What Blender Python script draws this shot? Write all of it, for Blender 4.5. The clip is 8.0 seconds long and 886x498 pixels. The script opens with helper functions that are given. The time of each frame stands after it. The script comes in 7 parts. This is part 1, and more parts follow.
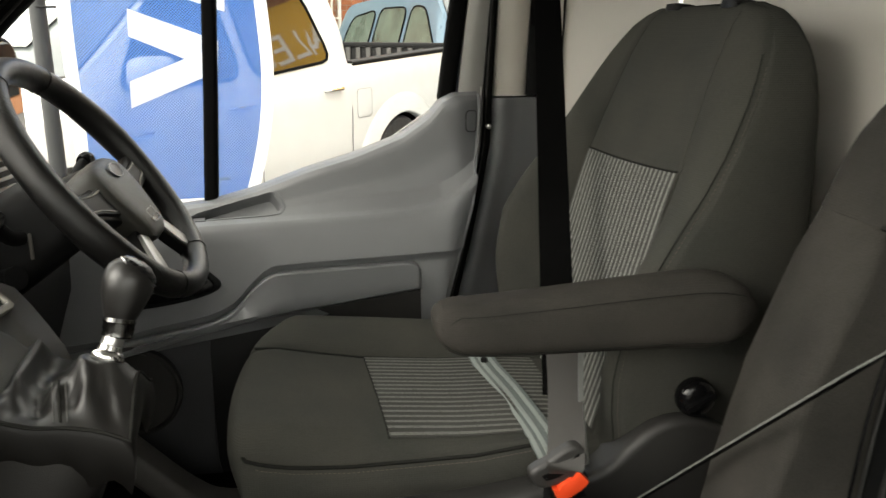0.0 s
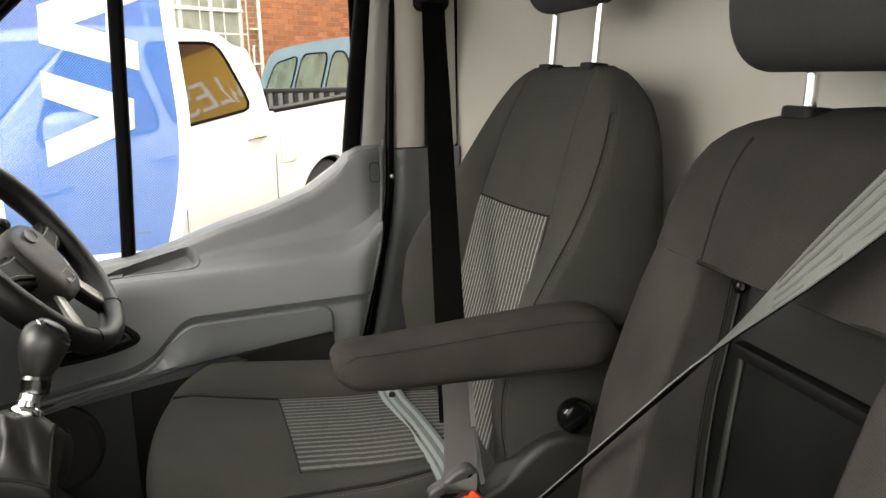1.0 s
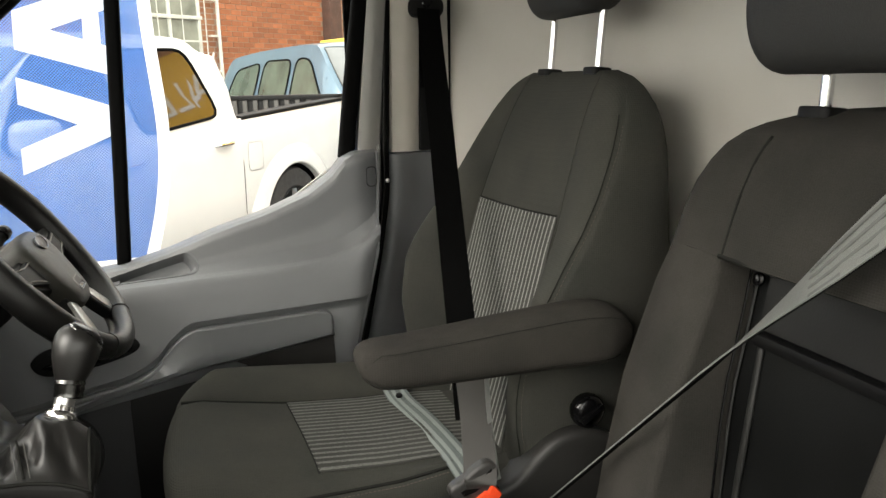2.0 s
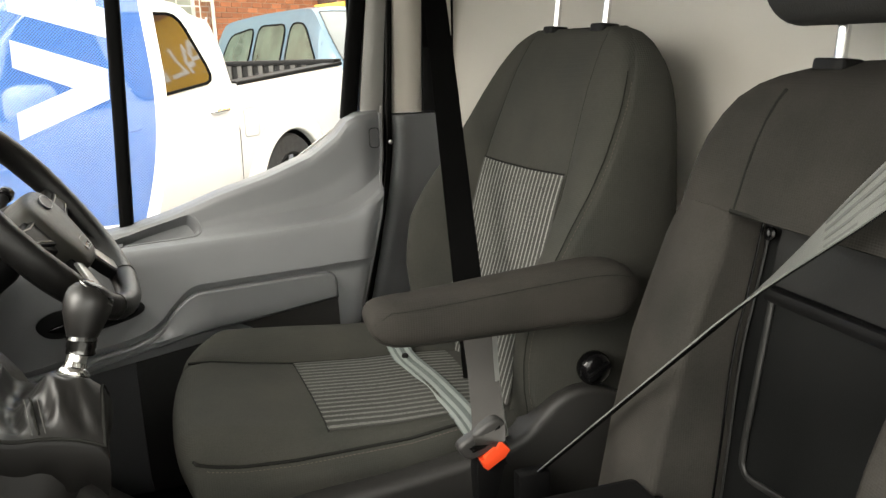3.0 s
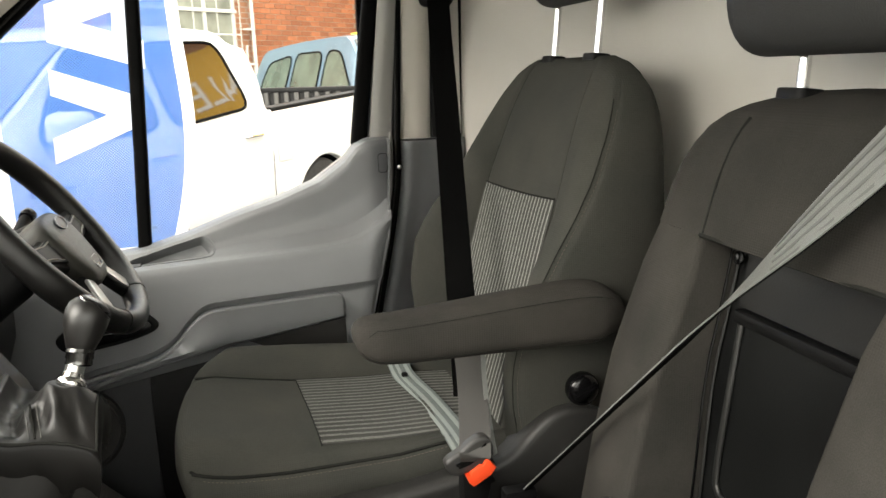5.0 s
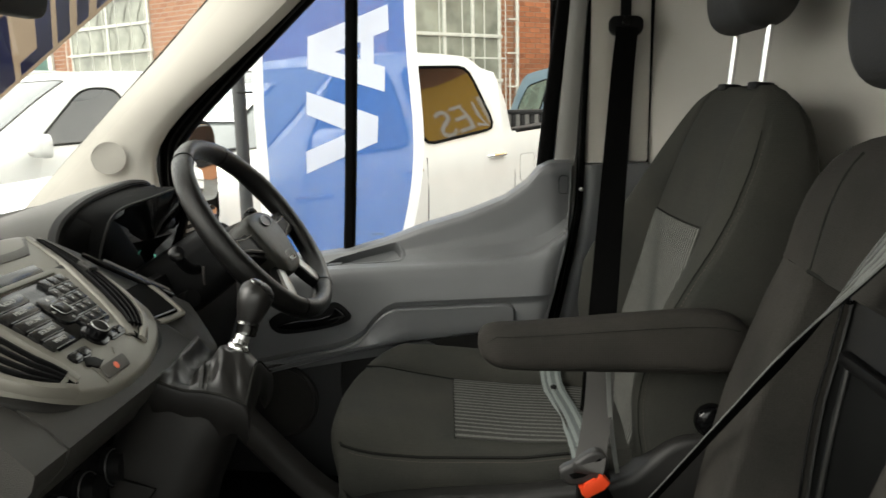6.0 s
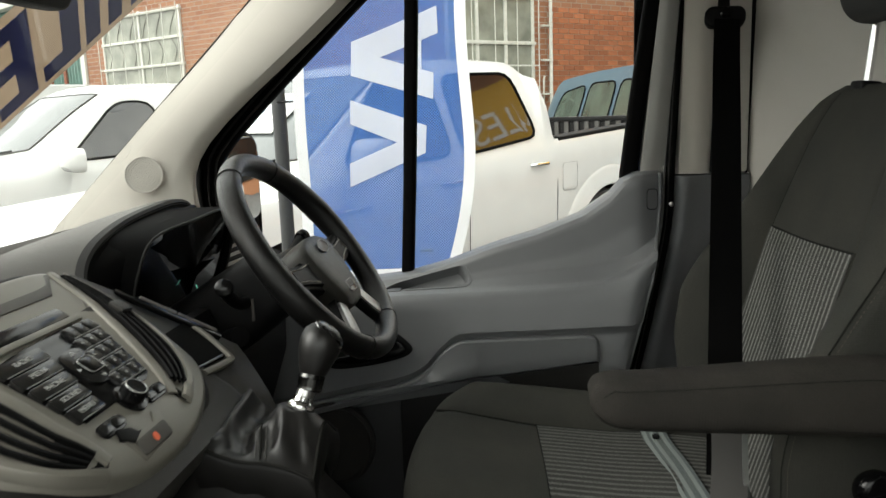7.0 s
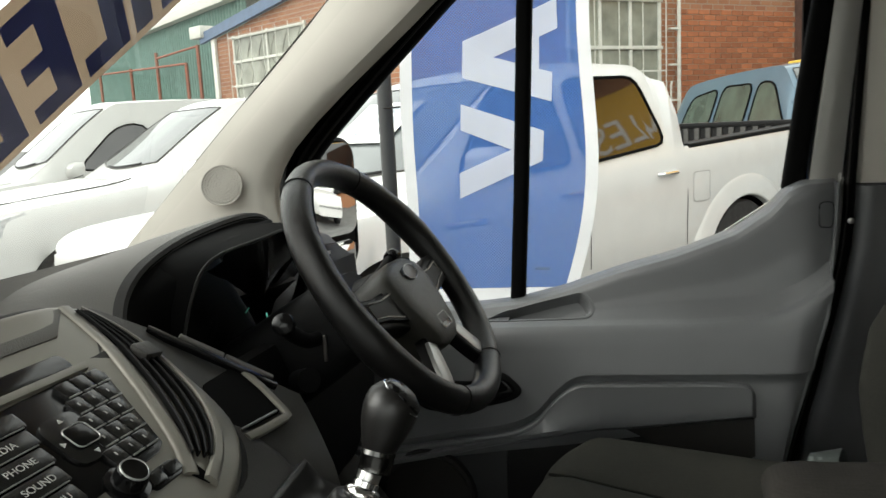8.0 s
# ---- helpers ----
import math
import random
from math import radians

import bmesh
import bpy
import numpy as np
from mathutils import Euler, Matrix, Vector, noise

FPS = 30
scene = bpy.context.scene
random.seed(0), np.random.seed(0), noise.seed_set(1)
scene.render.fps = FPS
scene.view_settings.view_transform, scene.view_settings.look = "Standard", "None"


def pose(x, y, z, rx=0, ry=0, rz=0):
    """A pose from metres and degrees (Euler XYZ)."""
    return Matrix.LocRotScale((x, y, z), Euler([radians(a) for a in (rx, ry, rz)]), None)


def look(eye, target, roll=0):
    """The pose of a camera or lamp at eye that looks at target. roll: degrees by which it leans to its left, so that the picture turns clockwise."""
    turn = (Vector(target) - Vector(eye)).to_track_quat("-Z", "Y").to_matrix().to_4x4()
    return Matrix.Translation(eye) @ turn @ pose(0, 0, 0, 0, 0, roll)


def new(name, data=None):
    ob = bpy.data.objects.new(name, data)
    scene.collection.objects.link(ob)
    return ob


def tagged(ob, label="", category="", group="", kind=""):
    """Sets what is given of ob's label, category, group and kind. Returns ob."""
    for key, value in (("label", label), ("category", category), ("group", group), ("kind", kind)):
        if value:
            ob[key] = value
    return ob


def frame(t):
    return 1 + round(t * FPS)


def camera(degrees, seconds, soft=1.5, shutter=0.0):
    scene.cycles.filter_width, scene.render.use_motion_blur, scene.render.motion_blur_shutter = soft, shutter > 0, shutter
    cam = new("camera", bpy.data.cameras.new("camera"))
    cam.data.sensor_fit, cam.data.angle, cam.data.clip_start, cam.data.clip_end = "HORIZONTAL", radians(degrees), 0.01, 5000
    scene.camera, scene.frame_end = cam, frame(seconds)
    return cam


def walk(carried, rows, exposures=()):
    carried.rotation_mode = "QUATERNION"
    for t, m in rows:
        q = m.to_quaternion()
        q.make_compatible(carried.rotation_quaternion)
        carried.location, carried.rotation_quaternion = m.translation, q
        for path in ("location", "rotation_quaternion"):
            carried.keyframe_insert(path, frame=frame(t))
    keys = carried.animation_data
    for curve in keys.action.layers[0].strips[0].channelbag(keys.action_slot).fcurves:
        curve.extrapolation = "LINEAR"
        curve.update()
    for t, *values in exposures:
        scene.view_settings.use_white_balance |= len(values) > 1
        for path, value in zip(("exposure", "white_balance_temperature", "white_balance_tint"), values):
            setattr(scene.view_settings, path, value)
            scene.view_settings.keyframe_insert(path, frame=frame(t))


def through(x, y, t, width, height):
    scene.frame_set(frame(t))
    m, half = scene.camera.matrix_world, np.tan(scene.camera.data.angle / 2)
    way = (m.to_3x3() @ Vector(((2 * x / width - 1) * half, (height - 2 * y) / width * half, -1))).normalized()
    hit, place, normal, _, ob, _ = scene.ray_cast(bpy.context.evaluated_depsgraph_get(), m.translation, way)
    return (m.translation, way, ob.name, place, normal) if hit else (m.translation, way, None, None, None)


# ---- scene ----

# The cab of a parked van: x runs to the van's rear, y to the driver's side, z up from the ground.
cam = camera(59.6, 8.0, soft=1.45, shutter=0.3)
PATH = [
    (0, (0.019, -0.726, 1.522), (0.325, 1.176, 0.987), 0.2),
    (0.5, (0.076, -0.798, 1.533), (0.439, 1.103, 1.03), -0.9),
    (1, (0.056, -0.838, 1.56), (0.53, 1.053, 1.115), -1.4),
    (2.5, (-0.046, -0.837, 1.551), (0.539, 1.027, 1.121), -1.6),
    (3, (-0.044, -0.832, 1.544), (0.535, 1.013, 1.033), -1.7),
    (3.5, (-0.033, -0.835, 1.545), (0.558, 1.009, 1.044), -1.7),
    (4, (-0.036, -0.854, 1.549), (0.564, 0.99, 1.061), -1.9),
    (5.5, (0.093, -0.94, 1.547), (0.319, 1.005, 1.136), -1.4),
    (6, (0.18, -0.997, 1.551), (0.023, 0.961, 1.175), -1.3),
    (6.5, (0.186, -0.946, 1.546), (-0.046, 1.002, 1.16), -2.1),
    (7, (0.076, -0.806, 1.547), (-0.154, 1.149, 1.196), -2.1),
    (7.5, (0.084, -0.664, 1.552), (-0.32, 1.269, 1.234), -3.1),
    (8, (0.053, -0.565, 1.526), (-0.477, 1.338, 1.215), -2.9),
]
walk(cam, [(t, look(eye, target, roll)) for t, eye, target, roll in PATH],
     exposures=[(0.0, 0.9, 6750, 9), (1.0, 1.16, 6750, 10), (2.5, 0.92, 6650, 10), (3.2, 1.38, 6750, 10), (4.2, 1.44, 6750, 10), (5.5, 1.13, 6700, 10), (6.0, 0.5, 6550, 8), (7.0, 0.24, 6400, 7), (8.0, 0.06, 6350, 7)])

# ---- light ----
world = bpy.data.worlds.new("overcast")
scene.world = world
world.use_nodes = True
wn = world.node_tree.nodes
wl = world.node_tree.links
sky = wn.new("ShaderNodeTexSky")
sky.sky_type = "NISHITA"
sky.sun_disc = False
sky.sun_elevation = radians(34)
sky.sun_rotation = radians(246)
sky.dust_density = 4.0
grey = wn.new("ShaderNodeMix")
grey.data_type = "RGBA"
grey.inputs[0].default_value = 0.88
grey.inputs[7].default_value = (16.6, 16.6, 15.5, 1)
wl.new(sky.outputs[0], grey.inputs[6])
wl.new(grey.outputs[2], wn["Background"].inputs[0])
wn["Background"].inputs[1].default_value = 0.15
sun_data = bpy.data.lights.new("sun", "SUN")
sun_data.energy = 2.0
sun_data.angle = radians(40)
sun_data.color = (1.0, 0.96, 0.9)
sun = new("sun", sun_data)
sun.matrix_world = look((0, 0, 0), (0.76, 0.34, -0.56))


# ---- materials ----
def material(name, color, rough=0.6, metal=0.0, vary=0.12, scale=6.0, bump=0.0, bump_scale=400.0, sheen=0.0, spec=0.5, coat=0.0, warm=None):
    """A procedural surface: base colour with a slow and a fine variation, and a fine relief. Scales are per metre."""
    m = bpy.data.materials.new(name)
    m.use_nodes = True
    n, l = m.node_tree.nodes, m.node_tree.links
    b = n["Principled BSDF"]
    co = n.new("ShaderNodeTexCoord")
    big = n.new("ShaderNodeTexNoise")
    big.inputs["Scale"].default_value = scale
    big.inputs["Detail"].default_value = 6
    l.new(co.outputs["Object"], big.inputs["Vector"])
    mix = n.new("ShaderNodeMix")
    mix.data_type = "RGBA"
    c = Vector(color)
    w = Vector(warm) if warm else c * (1 + vary)
    mix.inputs[6].default_value = (*(c * (1 - vary)), 1)
    mix.inputs[7].default_value = (*w, 1)
    ramp = n.new("ShaderNodeMapRange")
    ramp.inputs[1].default_value, ramp.inputs[2].default_value = 0.3, 0.7
    l.new(big.outputs[0], ramp.inputs[0])
    l.new(ramp.outputs[0], mix.inputs[0])
    l.new(mix.outputs[2], b.inputs["Base Color"])
    rr = n.new("ShaderNodeMapRange")
    rr.inputs[3].default_value, rr.inputs[4].default_value = max(0.02, rough * 0.82), min(1, rough * 1.12 + 0.01)
    l.new(big.outputs[0], rr.inputs[0])
    l.new(rr.outputs[0], b.inputs["Roughness"])
    b.inputs["Metallic"].default_value = metal
    b.inputs["Specular IOR Level"].default_value = spec
    b.inputs["Sheen Weight"].default_value = sheen
    b.inputs["Coat Weight"].default_value = coat
    if bump:
        fine = n.new("ShaderNodeTexNoise")
        fine.inputs["Scale"].default_value = bump_scale
        fine.inputs["Detail"].default_value = 3
        l.new(co.outputs["Object"], fine.inputs["Vector"])
        bm_ = n.new("ShaderNodeBump")
        bm_.inputs["Strength"].default_value = bump
        bm_.inputs["Distance"].default_value = 0.002
        l.new(fine.outputs[0], bm_.inputs["Height"])
        l.new(bm_.outputs[0], b.inputs["Normal"])
    return m


def weave(name, color, light=None, period=0.0145, share=0.22, axis=1, warm=None, vary=0.15):
    """Woven seat cloth, with pale ribs that run across an axis where light is given."""
    m = material(name, color, rough=0.95, vary=vary, scale=9, sheen=0.0, spec=0.06, warm=warm)
    n, l = m.node_tree.nodes, m.node_tree.links
    b = n["Principled BSDF"]
    co = n.new("ShaderNodeTexCoord")
    # single yarns, lighter and darker
    yarn = n.new("ShaderNodeTexNoise")
    yarn.inputs["Scale"].default_value = 850
    yarn.inputs["Detail"].default_value = 2
    l.new(co.outputs["Object"], yarn.inputs["Vector"])
    swing = n.new("ShaderNodeMapRange")
    swing.inputs[1].default_value, swing.inputs[2].default_value = 0.3, 0.7
    swing.inputs[3].default_value, swing.inputs[4].default_value = 0.86, 1.14
    l.new(yarn.outputs[0], swing.inputs[0])
    tone = n.new("ShaderNodeVectorMath")
    tone.operation = "MULTIPLY"
    l.new(b.inputs["Base Color"].links[0].from_socket, tone.inputs[0])
    l.new(swing.outputs[0], tone.inputs[1])
    l.new(tone.outputs[0], b.inputs["Base Color"])
    heights = []
    for d, per_m in (("X", 92), ("Y", 92), ("Z", 118)):
        w = n.new("ShaderNodeTexWave")
        w.bands_direction = d
        w.inputs["Scale"].default_value = per_m
        w.inputs["Distortion"].default_value = 0.25
        l.new(co.outputs["Object"], w.inputs["Vector"])
        heights.append(w)
    a = n.new("ShaderNodeMath")
    a.operation = "ADD"
    l.new(heights[0].outputs["Fac"], a.inputs[0])
    l.new(heights[1].outputs["Fac"], a.inputs[1])
    a2 = n.new("ShaderNodeMath")
    a2.operation = "ADD"
    l.new(a.outputs[0], a2.inputs[0])
    l.new(heights[2].outputs["Fac"], a2.inputs[1])
    bump = n.new("ShaderNodeBump")
    bump.inputs["Strength"].default_value = 0.13
    bump.inputs["Distance"].default_value = 0.0012
    l.new(a2.outputs[0], bump.inputs["Height"])
    l.new(bump.outputs[0], b.inputs["Normal"])
    if light:
        sep = n.new("ShaderNodeSeparateXYZ")
        l.new(co.outputs["Object"], sep.inputs[0])
        div = n.new("ShaderNodeMath")
        div.operation = "DIVIDE"
        div.inputs[1].default_value = period
        l.new(sep.outputs[axis], div.inputs[0])
        fr = n.new("ShaderNodeMath")
        fr.operation = "FRACT"
        l.new(div.outputs[0], fr.inputs[0])
        lt = n.new("ShaderNodeMath")
        lt.operation = "LESS_THAN"
        lt.inputs[1].default_value = share
        l.new(fr.outputs[0], lt.inputs[0])
        # the rib's yarn is broken into short stitches
        st = n.new("ShaderNodeTexNoise")
        st.inputs["Scale"].default_value = 350
        l.new(co.outputs["Object"], st.inputs["Vector"])
        gt = n.new("ShaderNodeMapRange")
        gt.inputs[1].default_value, gt.inputs[2].default_value = 0.2, 0.5
        l.new(st.outputs[0], gt.inputs[0])
        mul = n.new("ShaderNodeMath")
        mul.operation = "MULTIPLY"
        l.new(lt.outputs[0], mul.inputs[0])
        l.new(gt.outputs[0], mul.inputs[1])
        mx = n.new("ShaderNodeMix")
        mx.data_type = "RGBA"
        mx.inputs[7].default_value = (*light, 1)
        old = b.inputs["Base Color"].links[0].from_socket
        l.new(old, mx.inputs[6])
        l.new(mul.outputs[0], mx.inputs[0])
        l.new(mx.outputs[2], b.inputs["Base Color"])
    return m


def clear_glass(name, tint=(0.93, 0.96, 0.95), gloss=0.9):
    """A thin pane: clear straight through, with a mirror-like gloss that grows at grazing angles."""
    m = bpy.data.materials.new(name)
    m.use_nodes = True
    n, l = m.node_tree.nodes, m.node_tree.links
    n.remove(n["Principled BSDF"])
    tr = n.new("ShaderNodeBsdfTransparent")
    tr.inputs[0].default_value = (*tint, 1)
    gl = n.new("ShaderNodeBsdfGlossy")
    gl.inputs["Roughness"].default_value = 0.02
    fr = n.new("ShaderNodeFresnel")
    fr.inputs[0].default_value = 1.45
    mu = n.new("ShaderNodeMath")
    mu.operation = "MULTIPLY"
    mu.inputs[1].default_value = gloss
    l.new(fr.outputs[0], mu.inputs[0])
    mx = n.new("ShaderNodeMixShader")
    l.new(mu.outputs[0], mx.inputs[0])
    l.new(tr.outputs[0], mx.inputs[1])
    l.new(gl.outputs[0], mx.inputs[2])
    l.new(mx.outputs[0], n["Material Output"].inputs[0])
    return m


CLOTH = weave("seat_cloth", (0.0395, 0.0402, 0.0362), warm=(0.049, 0.0478, 0.0415), vary=0.1)
CLOTH_DUSTY = weave("dusty_cloth", (0.030, 0.0287, 0.0262), warm=(0.043, 0.0402, 0.036))
ARM_CLOTH = weave("armrest_cloth", (0.0305, 0.029, 0.0265), warm=(0.043, 0.0395, 0.035))
CLOTH_RIB_SEAT = weave("ribbed_seat_cloth", (0.050, 0.050, 0.0455), light=(0.125, 0.126, 0.117), share=0.40, period=0.0138)
CLOTH_RIB = weave("ribbed_cloth", (0.056, 0.056, 0.051), light=(0.215, 0.215, 0.20), share=0.33, period=0.0138)
THREAD = material("thread", (0.017, 0.017, 0.0155), 0.95, spec=0.05)
DOOR_GREY = material("door_plastic", (0.137, 0.141, 0.145), 0.38, vary=0.07, bump=0.25, bump_scale=900, spec=0.6)
DOOR_DARK = material("lower_door_plastic", (0.031, 0.032, 0.0335), 0.6, vary=0.1, bump=0.25, bump_scale=900, spec=0.25)
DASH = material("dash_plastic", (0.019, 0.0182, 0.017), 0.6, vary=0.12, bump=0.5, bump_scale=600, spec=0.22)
DASH_MID = material("lower_dash_plastic", (0.048, 0.046, 0.042), 0.5, vary=0.12, bump=0.5, bump_scale=600, spec=0.35)
DASH_LIGHT = material("dash_top_plastic", (0.098, 0.092, 0.082), 0.55, vary=0.1, bump=0.5, bump_scale=600, spec=0.4)
FASCIA = material("fascia_plastic", (0.205, 0.193, 0.165), 0.42, metal=0.2, vary=0.08, bump=0.1, bump_scale=900)
BLACK = material("black_plastic", (0.006, 0.006, 0.0062), 0.5, vary=0.2, bump=0.15, bump_scale=700, spec=0.14)
GLOSS_BLACK = material("gloss_black", (0.004, 0.004, 0.0043), 0.16, vary=0.2, spec=0.3)
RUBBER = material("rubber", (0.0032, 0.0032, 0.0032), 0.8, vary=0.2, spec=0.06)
CREAM = material("cream_trim", (0.56, 0.53, 0.475), 0.7, vary=0.05, bump=0.2, bump_scale=700)
GRILLE = material("grille_cream", (0.40, 0.38, 0.34), 0.8, vary=0.1, bump=0.6, bump_scale=900)
BULK = material("bulkhead_paint", (0.50, 0.478, 0.437), 0.45, vary=0.06, scale=3, bump=0.08, bump_scale=60)
HEADLINE = material("headlining", (0.55, 0.53, 0.48), 0.95, vary=0.05, bump=0.4, bump_scale=900)
WEBBING = material("belt_webbing", (0.003, 0.003, 0.003), 0.85, vary=0.2, bump=0.5, bump_scale=800, spec=0.03)
WEBBING_PALE = material("belt_webbing_pale", (0.17, 0.175, 0.165), 0.5, vary=0.15, bump=0.4, bump_scale=800)
CHROME = material("chrome", (0.8, 0.8, 0.8), 0.12, metal=1.0, vary=0.05)
STEEL = material("brushed_steel", (0.55, 0.55, 0.54), 0.3, metal=1.0, vary=0.1)
SILVER = material("silver_plastic", (0.32, 0.32, 0.31), 0.35, metal=0.6, vary=0.08)
LEATHER = material("black_leather", (0.0075, 0.0072, 0.007), 0.30, vary=0.2, bump=0.35, bump_scale=900, spec=0.42)
ORANGE = material("orange_plastic", (0.85, 0.075, 0.02), 0.4, vary=0.05)
CARPET = material("floor_mat", (0.006, 0.006, 0.006), 0.95, vary=0.3, bump=0.8, bump_scale=300, spec=0.08)
GLASS = clear_glass("window_glass", (0.98, 0.99, 0.985), 0.16)
WHITE_PAINT = material("white_car_paint", (0.70, 0.70, 0.68), 0.25, vary=0.03, coat=0.5)
ASPHALT = material("asphalt", (0.13, 0.13, 0.125), 0.9, vary=0.25, scale=2, bump=0.6, bump_scale=120)


# ---- mesh tools ----
def finish(bm, name, mat, angle=38):
    bmesh.ops.recalc_face_normals(bm, faces=bm.faces)
    me = bpy.data.meshes.new(name)
    bm.to_mesh(me)
    bm.free()
    for p in me.polygons:
        p.use_smooth = True
    me.set_sharp_from_angle(angle=radians(angle))
    me.materials.append(mat)
    return me


def part(name, bm, mat, parent=None, label="", angle=38):
    """Link a bmesh as one mesh object under a thing or a part."""
    ob = new(name, finish(bm, name, mat, angle))
    if parent is not None:
        ob.parent = parent
    if label:
        tagged(ob, label)
    return ob


def thing(name, label, category, group="", kind="", at=(0, 0, 0)):
    ob = new(name)
    ob.location = at
    ob.empty_display_size = 0.05
    return tagged(ob, label, category, group, kind)


def bake(bm, m):
    bmesh.ops.transform(bm, matrix=m, verts=bm.verts)
    return bm


def join(*bms):
    out = bms[0]
    for b in bms[1:]:
        me = bpy.data.meshes.new("tmp")
        b.to_mesh(me)
        b.free()
        out.from_mesh(me)
        bpy.data.meshes.remove(me)
    return out


def box(x0, x1, y0, y1, z0, z1, bevel=0.0, seg=2):
    bm = bmesh.new()
    bmesh.ops.create_cube(bm, size=1)
    bake(bm, Matrix.Translation(((x0 + x1) / 2, (y0 + y1) / 2, (z0 + z1) / 2)) @ Matrix.Diagonal((x1 - x0, y1 - y0, z1 - z0, 1)))
    if bevel:
        bmesh.ops.bevel(bm, geom=bm.edges[:], offset=bevel, segments=seg, profile=0.6, affect="EDGES", clamp_overlap=True)
    return bm


def prism(poly, depth, bevel=0.0, seg=2, m=None):
    """A polygon in the x-y plane, extruded from z = 0 to depth, rounded, then placed by m."""
    bm = bmesh.new()
    vs = [bm.verts.new((p[0], p[1], 0)) for p in poly]
    f0 = bm.faces.new(vs)
    r = bmesh.ops.extrude_face_region(bm, geom=[f0])
    up = [v for v in r["geom"] if isinstance(v, bmesh.types.BMVert)]
    bmesh.ops.translate(bm, verts=up, vec=(0, 0, depth))
    if bevel:
        rim = [e for e in bm.edges if abs(e.verts[0].co.z - e.verts[1].co.z) < 1e-6 and e.verts[0].co.z * (1 if depth > 0 else -1) > abs(depth) / 2]
        bmesh.ops.bevel(bm, geom=rim, offset=bevel, segments=seg, profile=0.6, affect="EDGES", clamp_overlap=True)
    return bake(bm, m) if m else bm


def loft(rows, close=False, caps=False, ring=False):
    """A skin through rows of points. close: each row is a closed loop; ring: the last row joins the first."""
    bm = bmesh.new()
    vs = [[bm.verts.new(p) for p in r] for r in rows]
    nr, nc = len(vs), len(vs[0])
    for i in range(nr if ring else nr - 1):
        a, b = vs[i], vs[(i + 1) % nr]
        for j in range(nc if close else nc - 1):
            k = (j + 1) % nc
            bm.faces.new((a[j], a[k], b[k], b[j]))
    if caps:
        bm.faces.new(list(reversed(vs[0])))
        bm.faces.new(vs[-1])
    bmesh.ops.remove_doubles(bm, verts=bm.verts, dist=1e-6)
    return bm


def slab(rows, thick, axis=None):
    """A skin given a thickness along an axis (its normals when none)."""
    bm = loft(rows)
    bmesh.ops.recalc_face_normals(bm, faces=bm.faces)
    if axis is None:
        bmesh.ops.solidify(bm, geom=bm.faces[:], thickness=thick)
    else:
        r = bmesh.ops.extrude_face_region(bm, geom=bm.faces[:])
        bmesh.ops.translate(bm, verts=[v for v in r["geom"] if isinstance(v, bmesh.types.BMVert)], vec=Vector(axis) * thick)
    return bm


def smooth_path(points, steps=6, close=False):
    """Catmull-Rom through points."""
    ps = [Vector(p) for p in points]
    n = len(ps)
    out = []
    for i in range(n if close else n - 1):
        g = (lambda k: ps[k % n]) if close else (lambda k: ps[min(max(k, 0), n - 1)])
        a, b, c, d = g(i - 1), g(i), g(i + 1), g(i + 2)
        for s in range(steps):
            t = s / steps
            out.append(0.5 * (2 * b + (c - a) * t + (2 * a - 5 * b + 4 * c - d) * t * t + (3 * b - a - 3 * c + d) * t ** 3))
    if not close:
        out.append(ps[-1])
    return out


def sweep(points, section, close=False, up=(0, 0, 1), caps=True, scale=None):
    """Carry a closed 2D section along a path; its second axis keeps near up."""
    ps = [Vector(p) for p in points]
    n = len(ps)
    rows = []
    up = Vector(up)
    for i, p in enumerate(ps):
        a = ps[(i - 1) % n] if close else ps[max(i - 1, 0)]
        b = ps[(i + 1) % n] if close else ps[min(i + 1, n - 1)]
        t = (b - a).normalized()
        s = t.cross(up)
        s = s.normalized() if s.length > 1e-4 else t.orthogonal().normalized()
        u = s.cross(t)
        k = scale(i / max(1, n - 1)) if scale else 1
        rows.append([p + (s * q[0] + u * q[1]) * k for q in section])
    return loft(rows, close=True, caps=caps and not close, ring=close)


def circle(r, n=12, ry=None):
    return [(r * math.cos(2 * math.pi * i / n), (ry or r) * math.sin(2 * math.pi * i / n)) for i in range(n)]


def rounded(w, h, r, n=4):
    """A rounded rectangle, w by h, as a list of points round the middle."""
    out = []
    for cx, cy, a0 in ((w / 2 - r, h / 2 - r, 0), (-w / 2 + r, h / 2 - r, 90), (-w / 2 + r, -h / 2 + r, 180), (w / 2 - r, -h / 2 + r, 270)):
        for i in range(n + 1):
            a = radians(a0 + 90 * i / n)
            out.append((cx + r * math.cos(a), cy + r * math.sin(a)))
    return out


def tube(points, r, n=10, close=False, up=(0, 0, 1)):
    return sweep(points, circle(r, n), close, up)


def rod(a, b, r, n=16, r2=None):
    a, b = Vector(a), Vector(b)
    q = (b - a).to_track_quat("Z", "Y").to_matrix().to_4x4()
    bm = bmesh.new()
    bmesh.ops.create_cone(bm, cap_ends=True, segments=n, radius1=r, radius2=r if r2 is None else r2, depth=(b - a).length)
    return bake(bm, Matrix.Translation((a + b) / 2) @ q)


def lathe(profile, m=None, n=28):
    """Turn a profile of (radius, height) about z."""
    rows = [[(r * math.cos(2 * math.pi * i / n), r * math.sin(2 * math.pi * i / n), h) for i in range(n)] for r, h in profile]
    bm = loft(rows, close=True, caps=True)
    return bake(bm, m) if m else bm


